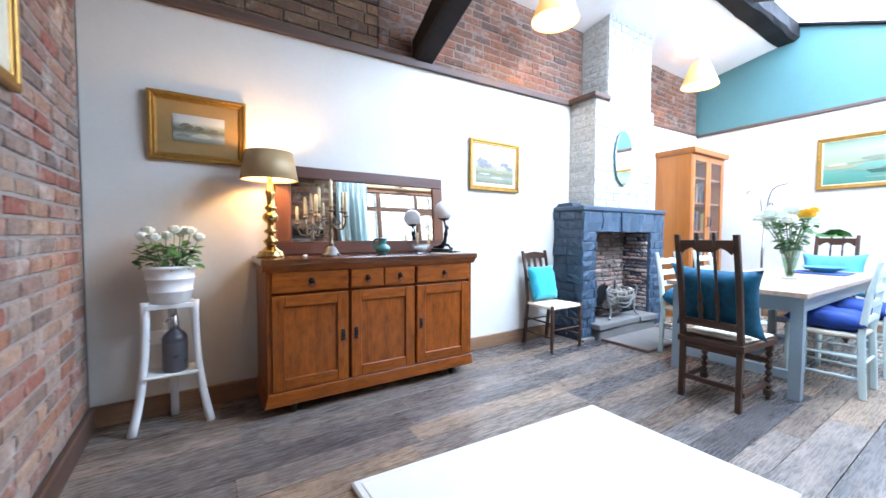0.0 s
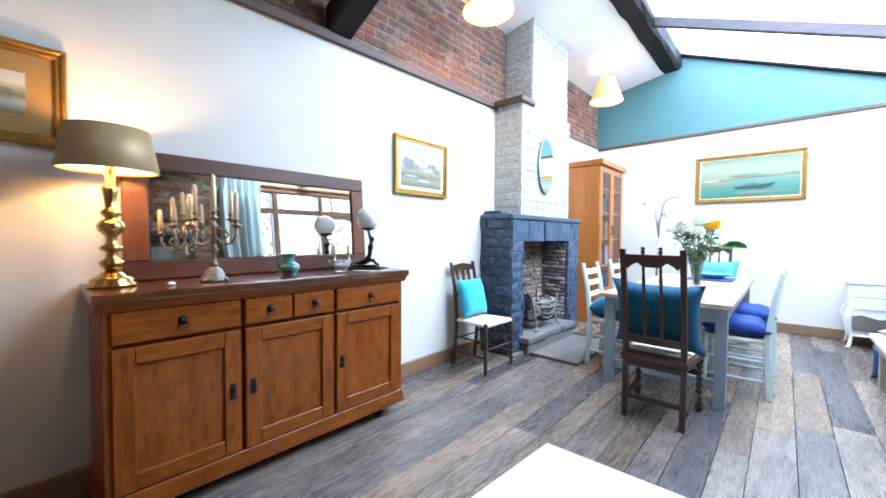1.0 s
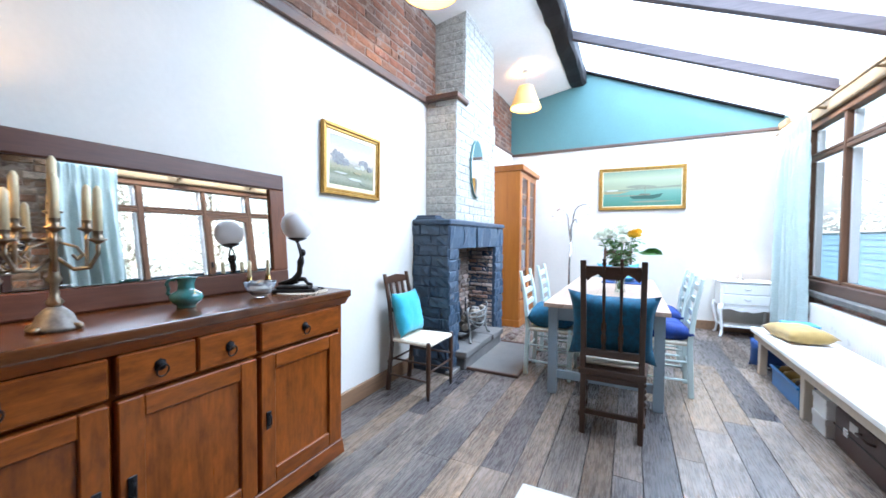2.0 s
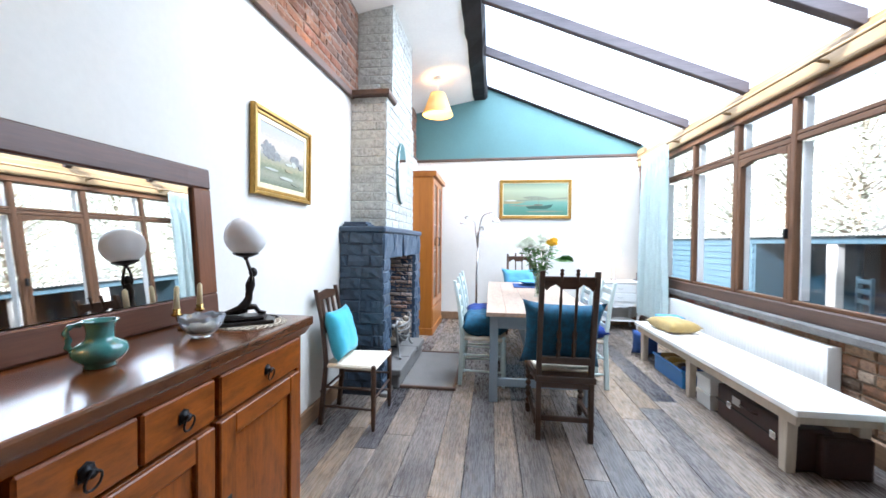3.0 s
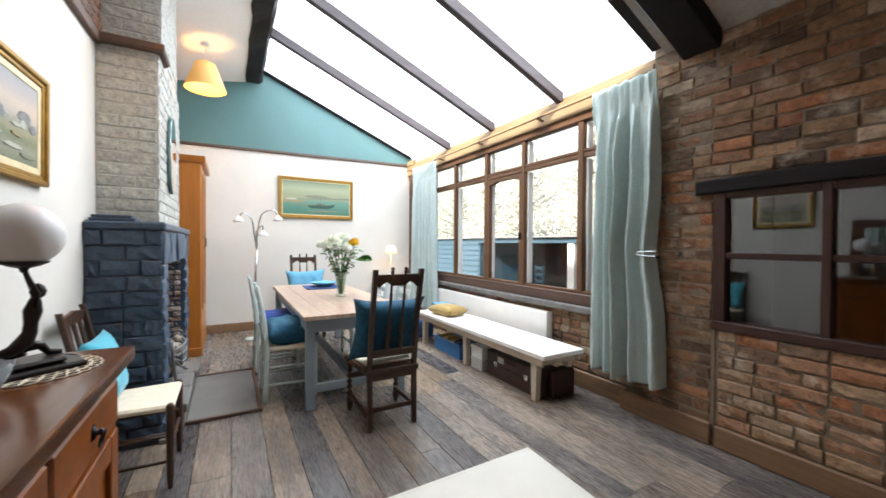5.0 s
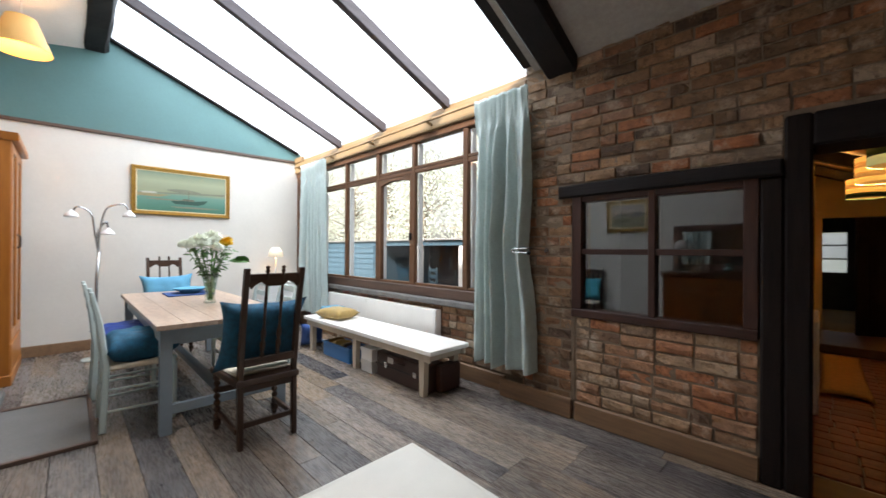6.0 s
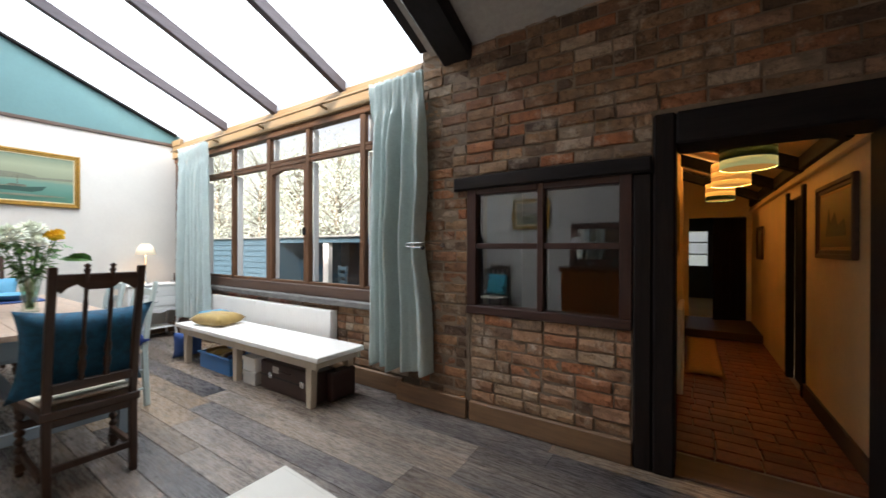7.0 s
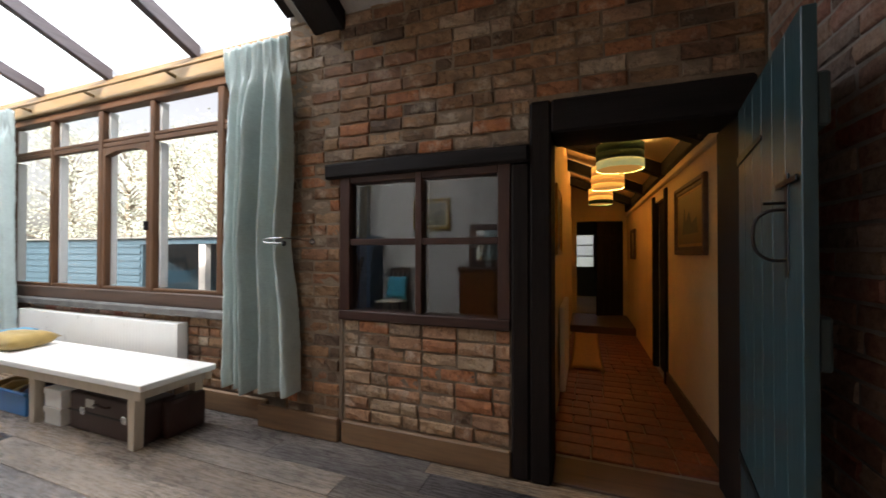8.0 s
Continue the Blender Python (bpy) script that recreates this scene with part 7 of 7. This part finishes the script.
for z in (0.6, 0.75, 0.9):
    part("slat", box(-0.18, 0.18, -0.21, -0.19, z, z + 0.07, 0.003), SHED_BLUE, gc)


def tree(x, y, h, spread, seed, label):
    s = thing("tree", label, "tree", pose(x, y, -0.15), "garden trees")
    rng = random.Random(seed)
    part("trunk", tube([(0, 0, 0), (0.05, 0.02, h * 0.25), (0.0, 0.08, h * 0.5), (0.08, 0.0, h * 0.75)], [0.16, 0.12, 0.09, 0.04], 10), BARK, s)
    twigs, leaves = bmesh.new(), []
    faces = []
    for i in range(70):
        a, z = rng.uniform(0, 6.28), h * rng.uniform(0.12, 0.9)
        r = spread * rng.uniform(0.5, 1.0) * math.sin(math.pi * min(0.97, 0.15 + 0.8 * z / h))
        end = Vector((r * math.cos(a), r * math.sin(a), z + rng.uniform(0.1, 0.6)))
        mid = end * 0.5 + Vector((0, 0, z * 0.45))
        tube([(0.02, 0.02, z * 0.85), tuple(mid), tuple(end)], [0.03, 0.018, 0.006], 5, twigs)
        for k in range(135):
            c = end.lerp(mid, rng.random() * 0.9) + Vector((rng.gauss(0, 0.28), rng.gauss(0, 0.28), rng.gauss(0, 0.26)))
            u = Vector((rng.uniform(-1, 1), rng.uniform(-1, 1), rng.uniform(-1, 0.4))).normalized() * rng.uniform(0.05, 0.11)
            w = u.orthogonal().normalized() * rng.uniform(0.015, 0.035)
            n = len(leaves)
            leaves += [tuple(c), tuple(c + u * 0.5 + w), tuple(c + u), tuple(c + u * 0.5 - w)]
            faces.append((n, n + 1, n + 2, n + 3))
    part("branches", twigs, BARK, s)
    me = bpy.data.meshes.new("crown")
    me.from_pydata(leaves, [], faces)
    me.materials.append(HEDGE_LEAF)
    ob = new("crown", me)
    ob.parent = s
for i, (x, y, h, sp) in enumerate(((3.0, -7.6, 5.5, 1.7), (5.6, -7.4, 5.2, 1.7), (8.2, -7.8, 5.9, 1.8), (10.8, -7.4, 5.5, 1.8), (13.6, -7.8, 6.0, 2.0), (17.0, -8.2, 6.4, 2.2), (20.5, -8.0, 7.4, 2.5))):
    tree(x, y, h, sp, 100 + i, "bushy sunlit evergreen behind the shed")

# ---- pieces of floor, walls and chimney ----
def plank_mesh(width, seed):
    rng = random.Random(seed)
    h, b = width / 2, 0.0012
    ring = [(-h, -0.02), (-h, -b), (-h + b, 0), (h - b, 0), (h, -b), (h, -0.02)]
    verts = [(x, y + (0 if abs(y) < h - b else rng.uniform(-0.0006, 0.0006)), z + (rng.uniform(-0.0008, 0.0008) if z > -0.01 else 0)) for x in (0.0, 1.0) for y, z in ring]
    faces = [(i, i + 1, i + 7, i + 6) for i in range(5)] + [tuple(range(5, -1, -1)), tuple(range(6, 12))]
    me = bpy.data.meshes.new("plank")
    me.from_pydata(verts, [], faces)
    me.materials.append(BOARD)
    return me
rng = random.Random(20)
y, k = -0.70, 0
while y < YL:
    w = rng.choice([0.15, 0.18, 0.20, 0.22])
    w = min(w, YL + 0.03 - y)
    me = plank_mesh(w - 0.0035, k)
    x = XW - rng.uniform(0.0, 1.5)
    while x < XE:
        L = rng.uniform(0.9, 2.6)
        a, b = max(x, XW), min(x + L, XE)
        if b - a > 0.05:
            ob = new("plank", me)
            ob.parent = floor
            ob.matrix_basis = Matrix.Translation((a, y + w / 2, 0)) @ Matrix.Diagonal((b - a - 0.003, 1, 1, 1))
        x += L
    y += w
    k += 1


def brick_verts(L, H, D, rng, rough=0.004, c=0.006):
    """A brick with worn, uneven edges and face: u along, v up, front at d = 0, back at d = -D."""
    j = lambda: rng.uniform(-rough, rough)
    nx = 4
    verts, faces, rows = [], [], []
    # outline of each layer, low edge then high edge: back, shoulder, front
    for d, inset, wob in ((-D, 0.0, 0.3), (-c, 0.0, 0.6), (0.0, c, 1.0)):
        layer = []
        for v in (inset, H - inset):
            layer.append([(inset + (L - 2 * inset) * i / nx + (j() * wob if inset else j() * 0.4), v + j() * wob * 0.7, d + (j() * 0.8 if inset else 0.0)) for i in range(nx + 1)])
        idx = []
        for line in layer:
            idx.append(list(range(len(verts), len(verts) + nx + 1)))
            verts += line
        rows.append(idx)
    mid = list(range(len(verts), len(verts) + nx + 1))
    verts += [(c * 0.6 + (L - 1.2 * c) * i / nx + j() * 0.6, H / 2 + j(), j() + 0.0015) for i in range(nx + 1)]
    back, shoulder, front = rows
    for i in range(nx):
        faces += [(front[0][i], front[0][i + 1], mid[i + 1], mid[i]), (mid[i], mid[i + 1], front[1][i + 1], front[1][i])]
        for a, b in ((back, shoulder), (shoulder, front)):
            faces += [(a[0][i], a[0][i + 1], b[0][i + 1], b[0][i]), (b[1][i], b[1][i + 1], a[1][i + 1], a[1][i])]
    for e, flip in ((0, False), (nx, True)):
        for a, b in ((back, shoulder), (shoulder, front)):
            q = (a[0][e], b[0][e], b[1][e], a[1][e])
            faces.append(q[::-1] if flip else q)
        q = (front[0][e], mid[e], front[1][e])
        faces.append(q[::-1] if flip else q)
    return verts, faces


def lay(parent, basis, spans, course, length, material, seed, joint=0.012, depth=0.05, joined=None, rough=0.004, vmax=None, jut=0.004):
    """Lay bricks in rows. basis: matrix that takes (along, up, out) to the room; spans: rectangles (u0, u1, v0, v1).
    joined: a material, to make one mesh of them all instead."""
    rng = random.Random(seed)
    H = course - joint
    shared = []
    if joined is None:
        for s in range(14):
            v, f = brick_verts(length - joint, H, depth, rng, rough)
            me = bpy.data.meshes.new("brick")
            me.from_pydata(v, [], f)
            me.materials.append(material)
            shared.append(me)
    allv, allf = [], []
    for u0, u1, v0, v1 in spans:
        rows = int((v1 - v0) / course + 0.35)
        for r in range(rows):
            z = v0 + r * course + joint / 2
            u = u0 - (length * 0.5 if r % 2 else 0.0) - rng.uniform(0, 0.03)
            while u < u1 - 0.02:
                L = length if rng.random() > 0.18 else length * 0.52
                a, b = max(u, u0), min(u + L, u1)
                u += L
                if b - a < 0.035:
                    continue
                off = rng.uniform(-jut, jut)
                if joined is None:
                    ob = new("brick", rng.choice(shared))
                    ob.parent = parent
                    ob.matrix_basis = basis @ Matrix.Translation((a + joint / 2, z, off)) @ Matrix.Rotation(rng.uniform(-0.006, 0.006), 4, "Z") @ Matrix.Diagonal(((b - a - joint) / (length - joint), 1, 1, 1))
                else:
                    v, f = brick_verts(b - a - joint, H, depth, rng, rough)
                    n = len(allv)
                    allv += [tuple(basis @ Vector((p[0] + a + joint / 2, p[1] + z, p[2] + off))) for p in v]
                    allf += [tuple(i + n for i in q) for q in f]
    if joined is not None:
        me = bpy.data.meshes.new("bricks")
        me.from_pydata(allv, [], allf)
        me.materials.append(joined)
        ob = new("bricks", me)
        ob.parent = parent
        tagged(ob, kind="stuff")


def plane(origin, along, out):
    """A basis for lay(): along the wall, up, and out of it."""
    a, n = Vector(along), Vector(out)
    m = Matrix((a, Vector((0, 0, 1)), n)).transposed().to_4x4()
    return Matrix.Translation(origin) @ m
SOUTH = plane((0, YR, 0), (1, 0, 0), (0, 1, 0))
SOUTH_IN = plane((0, YR - 0.006, 0), (1, 0, 0), (0, 1, 0))
lay(wall_south, SOUTH, [(1.64, 2.06, 0.12, 1.80), (0.43, 2.06, 1.80, 2.04), (-0.60, 2.06, 2.04, 2.85)], 0.080, 0.225, ROOM_BRICK, 1, rough=0.006, jut=0.007, joint=0.011)
lay(wall_south, SOUTH_IN, [(0.535, 1.605, 0.145, 0.785)], 0.080, 0.22, PANEL_BRICK, 2, rough=0.006, jut=0.006, joint=0.011)
WEST = plane((XW, 0, 0), (0, 1, 0), (1, 0, 0))
lay(wall_west, WEST, [(1.15, 2.93, 0.13, 2.60)], 0.078, 0.225, REAR_BRICK, 3, rough=0.004, jut=0.003, joint=0.013)
lay(wall_west, WEST, [(-0.62, 1.15, 0.13, 3.9), (1.15, 2.93, 2.626, 3.7)], 0.078, 0.225, REAR_BRICK, 4, joined=REAR_BRICK_FAR)
NORTH = plane((0, YL, 0), (1, 0, 0), (0, -1, 0))
lay(wall_north, NORTH, [(1.25, 3.90, 2.60, 3.64)], 0.075, 0.225, BAND_BRICK, 5, joint=0.010, depth=0.03)
lay(wall_north, NORTH, [(4.80, XE, 2.68, 3.64)], 0.075, 0.225, BAND_BRICK, 6, joint=0.010, depth=0.03)
lay(wall_north, NORTH, [(XW, 1.25, 2.54, 3.64)], 0.085, 0.25, BAND_BRICK, 7, joint=0.010, depth=0.03, joined=BAND_BRICK_FAR)
LOW = plane((0, -0.73, 0), (1, 0, 0), (0, 1, 0))
lay(wall_window, LOW, [(2.06, 3.70, 0.155, 0.70)], 0.078, 0.22, ROOM_BRICK, 8)
lay(wall_window, LOW, [(3.70, XE, 0.155, 0.70)], 0.078, 0.22, ROOM_BRICK, 9, joined=REAR_BRICK_FAR)
# chimney: side faces and fronts
lay(chimney, plane((3.67, 0, 0), (0, 1, 0), (-1, 0, 0)), [(2.64, YL - 0.02, 1.475, 2.68)], 0.082, 0.23, GREY_BRICK, 10, joint=0.004, rough=0.003, jut=0.0025, depth=0.03)
lay(chimney, plane((0, 2.627, 0), (1, 0, 0), (0, -1, 0)), [(3.672, 4.86, 1.475, 2.71)], 0.082, 0.24, GREY_BRICK, 11, joint=0.004, rough=0.003, jut=0.0025, depth=0.03)
lay(chimney, plane((3.91, 0, 0), (0, 1, 0), (-1, 0, 0)), [(2.655, YL, 2.735, 3.66)], 0.082, 0.23, GREY_BRICK, 12, joint=0.004, rough=0.003, jut=0.0025, depth=0.03)
lay(chimney, plane((0, 2.64, 0), (1, 0, 0), (0, -1, 0)), [(3.912, 4.80, 2.71, 3.72)], 0.082, 0.24, GREY_BRICK, 13, joint=0.004, rough=0.003, jut=0.0025, depth=0.03)
lay(fireplace, plane((3.41, 0, 0), (0, 1, 0), (-1, 0, 0)), [(2.575, YL - 0.02, 0.035, 1.42)], 0.099, 0.21, BLUE_BRICK, 14, joint=0.007, rough=0.008, jut=0.008, depth=0.03)
lay(fireplace, plane((0, 2.57, 0), (1, 0, 0), (0, -1, 0)), [(3.415, 3.67, 0.035, 1.19), (4.74, 5.07, 0.035, 1.19)], 0.105, 0.24, BLUE_BRICK, 15, joint=0.007, rough=0.009, jut=0.008, depth=0.03)
lay(fireplace, plane((0, 2.565, 0), (1, 0, 0), (0, -1, 0)), [(3.415, 5.07, 1.19, 1.42)], 0.23, 0.36, BLUE_BRICK, 16, joint=0.007, rough=0.012, jut=0.007, depth=0.03)
# rough stones inside the firebox
lay(fireplace, plane((0, YL - 0.075, 0), (1, 0, 0), (0, -1, 0)), [(3.67, 4.74, 0.18, 1.40)], 0.055, 0.17, SOOT_STONE, 17, rough=0.009, jut=0.014, depth=0.03)
lay(fireplace, plane((4.735, 0, 0), (0, 1, 0), (-1, 0, 0)), [(2.60, YL - 0.07, 0.18, 1.19)], 0.05, 0.15, SOOT_STONE, 18, rough=0.009, jut=0.014, depth=0.03)
# corridor tiles
TILES = Matrix.Translation((0, 0, 0)) @ Matrix(((1, 0, 0, 0), (0, 1, 0, 0), (0, 0, 1, 0), (0, 0, 0, 1)))
lay(bpy.data.objects["floor_corridor"], TILES, [(-0.565, 0.36, -4.75, -0.93)], 0.15, 0.23, CORRIDOR_TILE, 19, joint=0.006, rough=0.001, depth=0.012, jut=0.0005)
